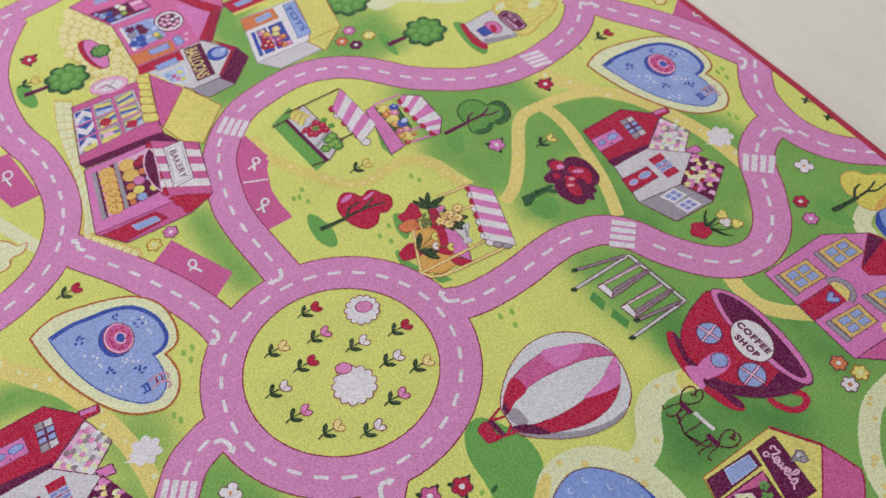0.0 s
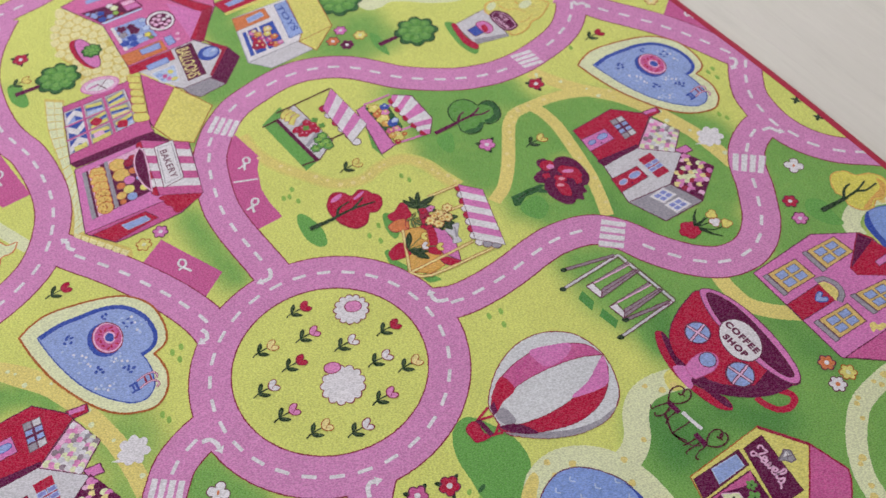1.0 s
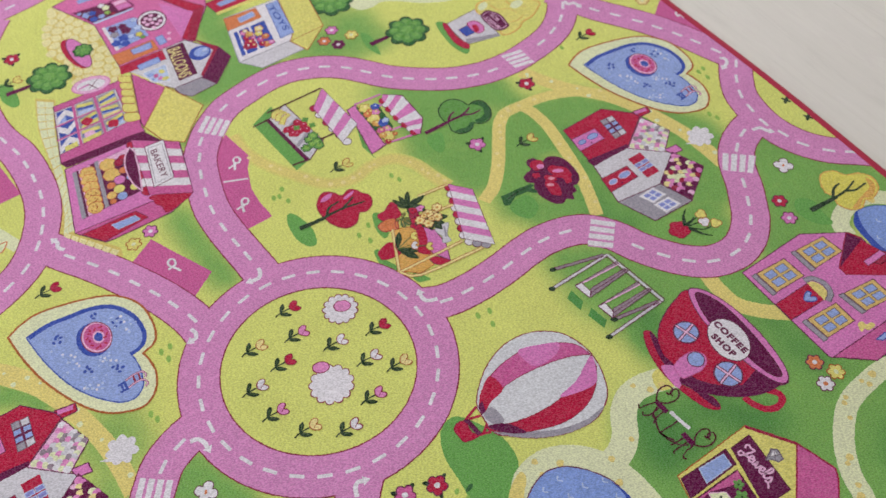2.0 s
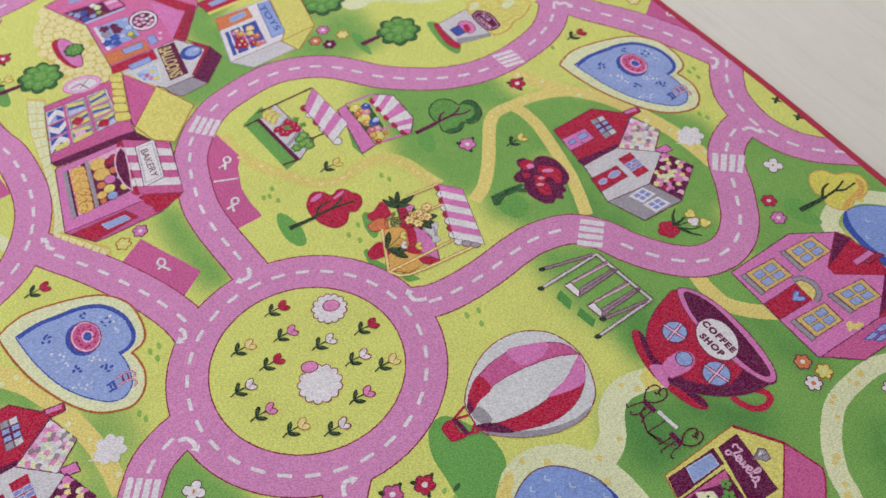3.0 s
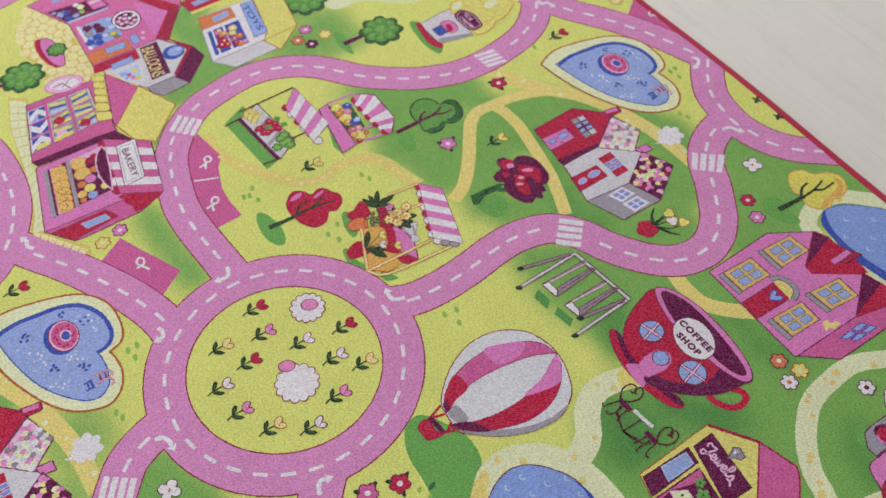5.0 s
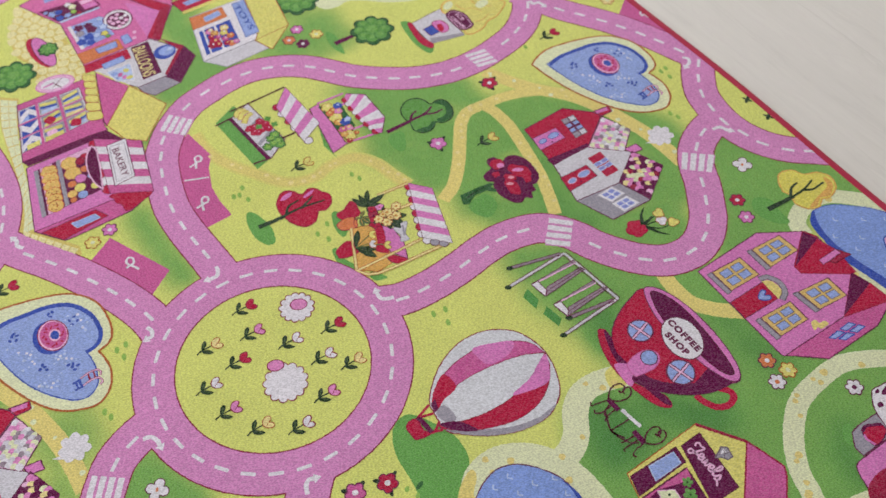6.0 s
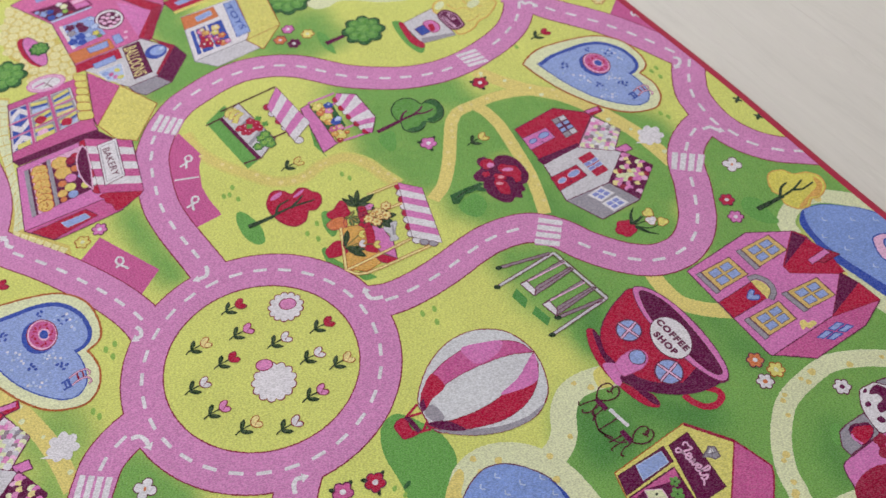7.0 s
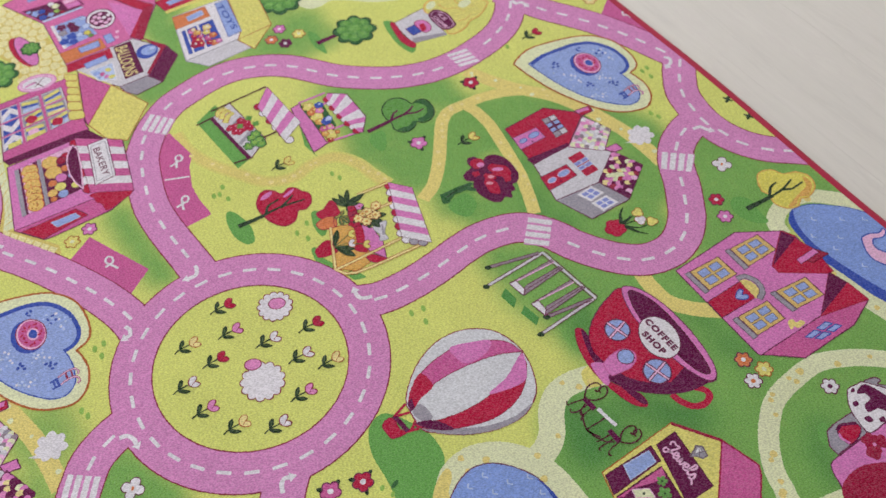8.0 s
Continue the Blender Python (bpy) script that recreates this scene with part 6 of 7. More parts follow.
for i, seg in enumerate(([(0.5729, 1.075), (0.5288, 0.9761)], [(0.5288, 0.9761), (0.674, 0.9706)], [(0.5296, 0.9772), (0.5605, 0.9477), (0.7019, 0.9341)], [(0.6613, 1.119), (0.7313, 1.112)], [(0.6366, 1.07), (0.71, 1.06)])):
    Print().line(curve(seg, False, 3), 0.0072, "brown", 6.5 + 0.2 * i).line(curve(seg, False, 3), 0.0046, "custard", 6.6 + 0.2 * i).put("rail", stall)
Print().shape([(0.6287, 1.0444), (0.6435, 1.0254), (0.6423, 0.9828), (0.6277, 0.9447), (0.6076, 0.9782), (0.6124, 1.0092)], "pink", 5.4, "ink_line", 0.0016).put("wrapping", stall)
Print().shape(curve([(0.5985, 0.978), (0.6278, 0.9447), (0.6132, 0.9412), (0.5965, 0.9561)], True, 3), "red", 5.8, "ink_line", 0.0014).put("wrapping", stall)
Print().shape(curve([(0.6443, 1.0266), (0.6757, 1.0268), (0.6600, 1.006), (0.6562, 0.997), (0.6560, 0.9844), (0.6393, 0.9886), (0.646, 1.0033)], True, 4), "pale_grey", 5.6, "grey", 0.0016).line([(0.6640, 1.0225), (0.6530, 0.9980)], 0.004, "grey", 6.2).put("vase", stall)
for i, (q, tone) in enumerate((([(0.5685, 1.1249), (0.5848, 1.1256), (0.6064, 1.1382), (0.6133, 1.1272), (0.6111, 1.1165), (0.6082, 1.0974), (0.5889, 1.0957), (0.5737, 1.1003), (0.5649, 1.1153)], "red"), ([(0.5559, 1.1007), (0.5762, 1.1045), (0.5934, 1.0956), (0.5903, 1.0799), (0.5822, 1.0707), (0.5564, 1.0797), (0.552, 1.0945)], "orange"), ([(0.5195, 1.0417), (0.5474, 1.0511), (0.5586, 1.0405), (0.5542, 1.0264), (0.5566, 1.0162), (0.5454, 1.0126), (0.519, 1.0196), (0.5165, 1.0297)], "red"))):
    Print().shape(curve(q, True, 3), tone, 6.0 + 0.1 * i, "crimson", 0.0018).put("pot", stall)
    rim = [np.array(p) for p in q[2:5]]
    Print().line(curve([rim[0], (rim[0] + rim[2]) / 2 - (0.004, 0.001), rim[2]], False, 4), 0.0016, "crimson", 6.6 + 0.1 * i).put("pot_rim", stall)
Print().shape(curve([(0.6136, 1.0491), (0.6272, 1.0455), (0.6165, 1.0121), (0.6040, 1.0016), (0.6082, 0.9892), (0.6017, 0.9794), (0.5857, 0.9979), (0.6009, 1.0171)], True, 4), "red", 5.7, "crimson", 0.0015).put("wrapping", stall)
for i, (c, r, tone) in enumerate((((0.6277, 1.0779), 0.0115, "crimson"), ((0.6188, 1.0572), 0.0105, "red"), ((0.6339, 1.0947), 0.0095, "red"), ((0.6494, 1.09), 0.0085, "rose"), ((0.6225, 1.0680), 0.008, "red"))):
    Print().shape(lobes(c, r, 5, 0.16, 0.6 * i), tone, 6.4 + 0.09 * i, "wine", 0.0015).fill(disc(c, 0.0022, 6), "plum" if tone != "rose" else "red", 7.0 + 0.05 * i).put("bloom", stall)


def leaf_spray(stem, tips, tone, level, wide=0.25, vein=None):
    """Pointed leaves that fan out from one stem."""
    a = np.array(stem)
    for i, tip in enumerate(tips):
        b = np.array(tip)
        d = b - a
        side = np.array((-d[1], d[0])) * wide
        blade = Print().fill(curve([a, a + 0.35 * d + side * 0.8, a + 0.65 * d + side, b, a + 0.65 * d - side, a + 0.35 * d - side * 0.8], True, 3), tone, level + 0.08 * i)
        if vein:
            blade.line([a + 0.2 * d, a + 0.85 * d], 0.0012, vein, level + 0.04 + 0.08 * i)
        blade.put("leaf", stall)


leaf_spray((0.6271, 1.1055), [(0.6136, 1.1424), (0.6303, 1.1432), (0.6517, 1.1439), (0.6565, 1.1188), (0.6758, 1.1148), (0.6565, 1.0973), (0.6136, 1.124), (0.640, 1.132), (0.6220, 1.090)], "leaf", 7.5, 0.13, "moss")
leaf_spray((0.6029, 1.0891), [(0.6185, 1.0993), (0.618, 1.0756), (0.596, 1.0641), (0.59, 1.0902), (0.6110, 1.0640)], "moss", 8.2, 0.22, "amber")
leaf_spray((0.5553, 1.0268), [(0.5814, 1.0624), (0.5798, 0.9833), (0.5876, 0.9988), (0.5770, 1.0000)], "leaf", 7.6, 0.15, "moss")
leaf_spray((0.6503, 1.0563), [(0.6853, 1.041), (0.6568, 1.018), (0.638, 1.0274), (0.617, 1.0614), (0.6541, 1.0867), (0.6687, 1.0287), (0.6760, 1.0600), (0.6270, 1.0450)], "leaf", 7.7, 0.2, "moss")
for i, tip in enumerate([(0.601, 1.0402), (0.5896, 1.0191), (0.6131, 1.0)]):
    Print().line([(0.5553, 1.0268), tip], 0.0022, "moss", 8.4 + 0.1 * i).put("stem", stall)
for i, c in enumerate([(0.6318, 1.0631), (0.6551, 1.0692), (0.6788, 1.0727), (0.6419, 1.0472), (0.6656, 1.0517), (0.6448, 1.069), (0.6540, 1.0540)]):
    Print().shape(lobes(c, 0.0092 if i < 5 else 0.006, 6, 0.2, i), "custard", 8.6 + 0.1 * i, "brown", 0.0016).fill(disc(c, 0.0036, 8), "amber", 9.0 + 0.1 * i).fill(disc(c, 0.0014, 6), "brown", 9.1 + 0.1 * i).put("bloom", stall)
for i, (c, tone) in enumerate(zip([(0.601, 1.0402), (0.5896, 1.0191), (0.6131, 1.0)], ("yellow", "white", "yellow"))):
    at = place((c[0] - 0.008, c[1] + 0.001), 0.0125, -0.5)
    Print().shape(curve([at(*q) for q in ((0.0, 0.1), (-0.6, 0.4), (-0.75, 0.9), (-0.4, 1.25), (0.05, 0.85), (0.4, 1.2), (0.85, 1.1), (0.7, 0.4))], True, 4), tone, 8.9 + 0.1 * i, "brown", 0.0014).put("bloom", stall)
f = [(0.7323, 1.111), (0.766, 1.071), (0.7219, 0.9272), (0.6809, 0.9727)]
stripes(f, 8, ["pink", "white"], stall, 7.4, "awning", "ink_line", ["red", "white"], 0.05)
for i, c in enumerate([(0.6843, 0.9617), (0.6948, 0.9493), (0.708, 0.9368)]):
    Print().shape(disc(c, 0.0098, 12), ("white", "grey", "grey")[i], 6.9 + 0.12 * i, "ink_line", 0.0014).put("awning_end", stall)

# ---- pot of tulips beside the cottage ----
pot = Print().shape(lobes((1.047, 0.7481), 0.0195, 5, 0.13, 0.4), "red", 5.2, "crimson").put("printed_flower_pot", rug, "red printed pot of tulips with dark leaves")
for i, (seg, tone) in enumerate(zip(([(1.068, 0.7471), (1.092, 0.7517), (1.109, 0.754)], [(1.067, 0.7443), (1.088, 0.7406), (1.101, 0.7351)], [(1.065, 0.7422), (1.089, 0.7206), (1.118, 0.7195)]), ("yellow", "white", "yellow"))):
    Print().line(curve(seg), 0.0026, "leaf", 5.8 + 0.1 * i).put("stem", pot)
    Print().shape(lobes(seg[-1], 0.0098, 3, 0.25, 0.4 + i), tone, 6.4 + 0.1 * i, "brown", 0.0015).put("bloom", pot)
for i, seg in enumerate(([(1.062, 0.7481), (1.076, 0.7685), (1.093, 0.7813)], [(1.066, 0.7398), (1.077, 0.7163), (1.091, 0.6985)], [(1.065, 0.749), (1.083, 0.7513), (1.093, 0.7563)])):
    Print().line(curve(seg), 0.0085, "leaf", 5.4 + 0.1 * i, taper=0.8).put("leaf", pot)

# ---- ice cream kiosk ----
kiosk = Print().shape([(1.007, 1.539), (1.097, 1.545), (1.091, 1.435), (1.008, 1.45)], "pale_grey", 5.0, "ink_line", 0.0018).put("printed_ice_cream_kiosk", rug, "white printed ice cream kiosk with swirled cream roof")
Print().fill(curve([(0.9897, 1.557), (1.012, 1.541), (1.009, 1.493), (1.008, 1.44), (0.9902, 1.424), (0.9796, 1.45), (0.9779, 1.496)], True), "shadow_green", 1.3).put_each("ground_patch", kiosk)
Print().shape(curve([(0.9995, 1.54), (1.01, 1.538), (1.004, 1.487), (1.012, 1.447), (1, 1.438), (0.9886, 1.473)], True, 4), "red", 5.8, "crimson", 0.0018).put("base_rim", kiosk)
Print().fill([(1.017, 1.468), (1.092, 1.439), (1.091, 1.43), (1.008, 1.45)], "grey", 5.7).put("side_shade", kiosk)
Print().shape(curve([(1.0936, 1.53), (1.1051, 1.5525), (1.1244, 1.5599), (1.1668, 1.5454), (1.212, 1.519), (1.2388, 1.4773), (1.2216, 1.4587), (1.1918, 1.4425), (1.1655, 1.4407), (1.1431, 1.4268), (1.1153, 1.4224), (1.0975, 1.4297), (1.1004, 1.449), (1.105, 1.4944)], True, 4), "yellow", 5.4, "amber", 0.0035).put("swirl_roof", kiosk)
for q in ([(1.135, 1.536), (1.141, 1.511), (1.163, 1.5), (1.173, 1.478)], [(1.175, 1.528), (1.179, 1.499), (1.204, 1.482)], [(1.139, 1.456), (1.159, 1.452), (1.182, 1.461)]):
    Print().line(curve(q), 0.0026, "amber", 6.0, taper=0.5).put("swirl_line", kiosk)
Print().fill(oval((1.118, 1.543), (1.132, 1.544), (1.113, 1.531)), "cream", 6.2).fill(oval((1.19, 1.502), (1.208, 1.502), (1.186, 1.489)), "cream", 6.2).put_each("highlight", kiosk)
sg = Print().shape(curve([(1.093, 1.514), (1.114, 1.525), (1.128, 1.51), (1.135, 1.489), (1.132, 1.466), (1.129, 1.448), (1.108, 1.443), (1.093, 1.454), (1.09, 1.48)], True, 4), "plum", 6.4, "ink_line", 0.002).put("sign", kiosk)
Print().line(curve([(1.096, 1.509), (1.112, 1.518), (1.124, 1.507), (1.130, 1.488), (1.128, 1.467), (1.125, 1.452), (1.108, 1.449), (1.097, 1.458), (1.094, 1.480)], True, 4), 0.0016, "pale_pink", 7.1, closed=True).put("sign_border", sg)
lettering("ICE", [(1.117, 1.505), (1.119, 1.477)], 0.0135, "pale_pink", sg, 7.4, 0.0, 0.0003)
lettering("CREAM", [(1.101, 1.504), (1.106, 1.455)], 0.0125, "pale_pink", sg, 7.4, 0.0, 0.0003)
Print().shape([(1.021, 1.504), (1.047, 1.506), (1.051, 1.474), (1.023, 1.474)], "dark_blue", 6.0, "plum", 0.002).put_each("cup_emblem", kiosk)
Print().shape(curve([(1.049, 1.51), (1.07, 1.51), (1.078, 1.489), (1.071, 1.469), (1.051, 1.469)], True, 4), "pink", 6.3, "crimson", 0.002).fill(curve([(1.054, 1.496), (1.067, 1.497), (1.062, 1.476), (1.051, 1.474)], True, 4), "red", 7.0).put_each("cup_emblem", kiosk)

# ---- swings ----
swing = Print().line([(0.8896, 0.781), (0.9079, 0.6373)], 0.0048, "pale_grey", 5.6).line([(0.8941, 0.783), (0.9122, 0.6374)], 0.0018, "ink_line", 6.0).line([(0.8843, 0.7797), (0.9035, 0.6355)], 0.0018, "ink_line", 6.0).put("printed_swing_set", rug, "grey printed swing set with two white seats")
for i, (seg, tone, w) in enumerate((([(0.7795, 0.812), (0.8824, 0.7843)], "steel", 0.006), ([(0.7507, 0.7766), (0.8896, 0.781)], "pale_grey", 0.006), ([(0.7728, 0.6307), (0.9087, 0.6382)], "pale_grey", 0.006), ([(0.8045, 0.6556), (0.8991, 0.6401)], "steel", 0.006))):
    p = np.array(seg)
    n = np.array((-(p[1] - p[0])[1], (p[1] - p[0])[0]))
    n = n / np.linalg.norm(n) * w * 0.55
    Print().line(seg, w, tone, 5.0 + 0.1 * i).line([p[0] + n, p[1] + n], 0.0016, "ink_line", 5.3 + 0.1 * i).line([p[0] - n, p[1] - n], 0.0016, "ink_line", 5.35 + 0.1 * i).put("leg", swing)
    Print().fill(disc(seg[0], 0.0068, 10, 0.75, -0.6), "leaf", 6.2 + 0.1 * i).put("foot", swing)
for seat, left, right in (([(0.7913, 0.7568), (0.8061, 0.7563), (0.8079, 0.7294), (0.797, 0.7195)], [(0.7921, 0.7578), (0.8944, 0.7577), (0.8936, 0.75), (0.807, 0.754)], [(0.8129, 0.7356), (0.8946, 0.7361), (0.8983, 0.727), (0.7996, 0.7193)]),
                          ([(0.7979, 0.6955), (0.8142, 0.6952), (0.8142, 0.6704), (0.8044, 0.6588)], [(0.7987, 0.6965), (0.8968, 0.6972), (0.896, 0.6897), (0.8142, 0.6936)], [(0.8183, 0.6753), (0.9032, 0.6752), (0.9059, 0.667), (0.8052, 0.6597)])):
    Print().shape(left, "steel", 5.9, "ink_line", 0.0015).line([left[3], left[2]], 0.0028, "pale_pink", 6.2).put("chain", swing)
    Print().shape(right, "steel", 6.0, "ink_line", 0.0015).line([(np.array(right[0]) + np.array(right[3])) / 2, (np.array(right[1]) + np.array(right[2])) / 2], 0.0014, "ink_line", 6.3).put("chain", swing)
    Print().shape(seat, "white", 6.5, "ink_line", 0.002).put("seat", swing)
for f in ([(0.7793, 0.7538), (0.7824, 0.7201), (0.766, 0.7065), (0.7609, 0.7427)], [(0.7858, 0.7007), (0.7924, 0.6624), (0.7777, 0.6512), (0.7702, 0.6898)]):
    patch("ground_patch", f, "deep_green", swing, 1.4, None)

# ---- hot-air balloon ----
ball = Print().shape(curve([(0.4856, 0.6297), (0.4897, 0.651), (0.5109, 0.6775), (0.5496, 0.7074), (0.5987, 0.726), (0.6434, 0.7251), (0.6781, 0.7103), (0.7081, 0.6809), (0.7225, 0.6328), (0.7172, 0.5861), (0.6977, 0.5438), (0.6704, 0.5217), (0.6396, 0.5121), (0.592, 0.5182), (0.5458, 0.5379), (0.5068, 0.5669), (0.4853, 0.5905)], True), "cool_white", 5.0, "road_edge", 0.002) \
    .put("printed_balloon", rug, "printed hot-air balloon with white, pink and red panels")
Print().fill(curve([(0.4853, 0.5905), (0.5068, 0.5669), (0.5458, 0.5379), (0.592, 0.5182), (0.6396, 0.5121), (0.6755, 0.5249), (0.6319, 0.5212), (0.5799, 0.5342), (0.5368, 0.5582), (0.4976, 0.5874)], True), "grey", 5.4).put("panel_shade", ball)
up = curve([(0.4917, 0.6469), (0.5176, 0.673), (0.5691, 0.6941), (0.6286, 0.6968), (0.6795, 0.6782), (0.7115, 0.652), (0.7216, 0.6203)])
dn = curve([(0.4914, 0.6311), (0.5235, 0.6484), (0.5729, 0.6562), (0.6325, 0.6509), (0.6822, 0.6399), (0.7216, 0.6203)])
Print().shape(up + dn[::-1], "magenta", 5.9, "road_edge", 0.0016).put("panel", ball, "pink balloon panel")
Print().fill(curve([(0.6169, 0.7019), (0.6609, 0.6879), (0.6874, 0.6714), (0.6642, 0.6551), (0.6241, 0.6567), (0.6143, 0.6776)], True), "pink", 6.7).put("panel_light", ball)
Print().fill(curve([(0.4917, 0.6469), (0.5118, 0.6701), (0.5424, 0.6868), (0.5476, 0.6526), (0.5164, 0.6437), (0.4914, 0.6311)], True, 4), "red", 6.7).put("panel_low", ball, "red balloon panel")
up = curve([(0.48, 0.6084), (0.5228, 0.5886), (0.5769, 0.5784), (0.629, 0.5808), (0.6805, 0.597), (0.7216, 0.6203)])
dn = curve([(0.4791, 0.5986), (0.5193, 0.5674), (0.565, 0.5469), (0.6075, 0.5377), (0.6493, 0.5427), (0.6831, 0.5605), (0.7105, 0.5907), (0.7216, 0.6203)])
Print().shape(up + dn[::-1], "red", 5.9, "road_edge", 0.0016).put("panel", ball, "red balloon panel")
Print().fill(curve([(0.6219, 0.583), (0.6665, 0.5925), (0.7185, 0.6181), (0.7097, 0.5913), (0.6912, 0.5688), (0.6588, 0.5702)], True, 5), "pink", 6.7).put("panel_light", ball)
Print().fill(curve([(0.4817, 0.6073), (0.5134, 0.5923), (0.5315, 0.5592), (0.4991, 0.5811)], True, 5), "plum", 6.8).fill([(0.49, 0.6481), (0.5023, 0.6533), (0.4964, 0.633), (0.4856, 0.6297)], "plum", 6.8).fill(curve([(0.488, 0.628), (0.5099, 0.6346), (0.5138, 0.6013), (0.4952, 0.6008)], True, 4), "grey", 6.6).put_each("mouth_shade", ball)
Print().shape(curve([(0.4317, 0.6372), (0.4528, 0.64), (0.4529, 0.6124), (0.4625, 0.6007), (0.4349, 0.6039), (0.4301, 0.6175)], True, 3), "red", 5.8, "crimson", 0.002).fill([(0.4535, 0.6409), (0.4629, 0.6371), (0.4668, 0.6017), (0.4579, 0.6026)], "plum", 6.5).put("basket", ball)
for i, seg in enumerate(([(0.4539, 0.6379), (0.4876, 0.6497)], [(0.4629, 0.6371), (0.4839, 0.6308)], [(0.4617, 0.6012), (0.4817, 0.5955)], [(0.4678, 0.5997), (0.4848, 0.6117)])):
    Print().line(seg, 0.005, "red", 5.6 + 0.1 * i).put("rope", ball)

# ---- teacup coffee shop ----
cup = Print().shape(curve([(0.9658, 0.6243), (0.928, 0.625), (0.8865, 0.6102), (0.8529, 0.5879), (0.8271, 0.5541), (0.819, 0.5239), (0.8188, 0.482), (0.8385, 0.4453), (0.8739, 0.4118), (0.9138, 0.3901), (0.9546, 0.3828), (0.9794, 0.3839), (1.002, 0.4569), (0.9945, 0.5363)], True), "red", 5.0, "ink_line", 0.0022).put("printed_teacup", rug, "red printed teacup coffee shop with plum inside")
Print().fill(curve([(0.8163, 0.4866), (0.8275, 0.4624), (0.8443, 0.4373), (0.8779, 0.409), (0.9178, 0.3874), (0.9612, 0.3825), (0.9456, 0.4013), (0.907, 0.4179), (0.8734, 0.4394), (0.8475, 0.4694), (0.8371, 0.4947)], True), "plum", 5.8).put_each("cup_shade", cup)
Print().fill([(0.9466, 0.43), (0.9612, 0.3825), (0.9341, 0.3899), (0.8948, 0.4166)], "plum", 5.9).put_each("cup_shade", cup)
Print().shape(curve([(0.9587, 0.6228), (0.9764, 0.6233), (0.9937, 0.5956), (1.005, 0.5473), (1.006, 0.4757), (0.9966, 0.4171), (0.9836, 0.3866), (0.9686, 0.3802), (0.9555, 0.3946), (0.9424, 0.4398), (0.9384, 0.5074), (0.9402, 0.5689)], True), "pink", 6.4, "ink_line", 0.002).put("rim", cup)
Print().shape(curve([(0.9657, 0.6117), (0.9832, 0.5997), (0.9948, 0.5514), (0.9936, 0.4844), (0.9858, 0.4244), (0.9771, 0.3966), (0.9646, 0.3995), (0.9549, 0.4313), (0.951, 0.4914), (0.947, 0.5536)], True), "plum", 7.0, "wine", 0.002).put("inside", cup)
sg = Print().shape(oval((0.9494, 0.5028), (0.9492, 0.4566), (0.9854, 0.5078), 32), "white", 7.8, "ink_line", 0.002).put("sign", cup)
lettering("COFFEE", [(0.9548, 0.5455), (0.9574, 0.4650)], 0.0165, "ink_line", sg, 8.8, 0.0, 0.0011, 1.22)
lettering("SHOP", [(0.9322, 0.5270), (0.9350, 0.4715)], 0.0165, "ink_line", sg, 8.8, 0.0, 0.0011, 1.22)
sc = Print().shape(curve([(0.8299, 0.6007), (0.8417, 0.5985), (0.8422, 0.5804), (0.8328, 0.5575), (0.8256, 0.5222), (0.8147, 0.4848), (0.8336, 0.4473), (0.8445, 0.4304), (0.8419, 0.4093), (0.8332, 0.4086), (0.8192, 0.4247), (0.8072, 0.4693), (0.8038, 0.5173), (0.8119, 0.5645)], True), "red", 4.5, "crimson", 0.002).put("saucer", cup)
Print().fill(curve([(0.8401, 0.5967), (0.843, 0.5798), (0.8306, 0.5474), (0.8315, 0.5182), (0.819, 0.5239), (0.8222, 0.5532)], True), "plum", 5.5).fill(curve([(0.8259, 0.4635), (0.8428, 0.4356), (0.8419, 0.4093), (0.8329, 0.4181), (0.8282, 0.4415)], True), "plum", 5.6).put_each("saucer_shade", cup)
Print().fill(curve([(0.8107, 0.5296), (0.8299, 0.5165), (0.8289, 0.496), (0.807, 0.4763), (0.8043, 0.503)], True, 4), "pink", 5.6).put("door_step", cup)
Print().shape(curve([(0.8299, 0.5165), (0.8569, 0.5238), (0.8786, 0.5205), (0.8896, 0.5072), (0.8856, 0.4927), (0.8668, 0.4828), (0.8382, 0.4855), (0.825, 0.4917)], True), "pink", 6.2, "magenta", 0.0016).shape(disc((0.8714, 0.5053), 0.0155, 18), "blue", 7.0, "ink_line", 0.002).put("door", cup)
for c, r in zip([(0.8957, 0.5587), (0.8986, 0.45)], (0.0235, 0.0255)):
    c = np.array(c)
    Print().shape(disc(c, r, 24), "blue", 7.0, "ink_line", 0.003).line([c + r * np.array((0.93, 0.24)), c - r * np.array((0.93, 0.24))], 0.0066, "ink_line", 7.8).line([c + r * np.array((0.24, -0.93)), c - r * np.array((0.24, -0.93))], 0.0066, "ink_line", 7.85).line([c + r * np.array((0.95, 0.25)), c - r * np.array((0.95, 0.25))], 0.0034, "pale_pink", 8.1).line([c + r * np.array((0.25, -0.95)), c - r * np.array((0.25, -0.95))], 0.0034, "pale_pink", 8.15).put("round_window", cup)
Print().line(curve([(0.8894, 0.3999), (0.8937, 0.3795), (0.9051, 0.3611), (0.9244, 0.3533), (0.9423, 0.36), (0.9439, 0.3724), (0.9325, 0.3883)]), 0.0125, "red", 4.8).put("handle", cup)

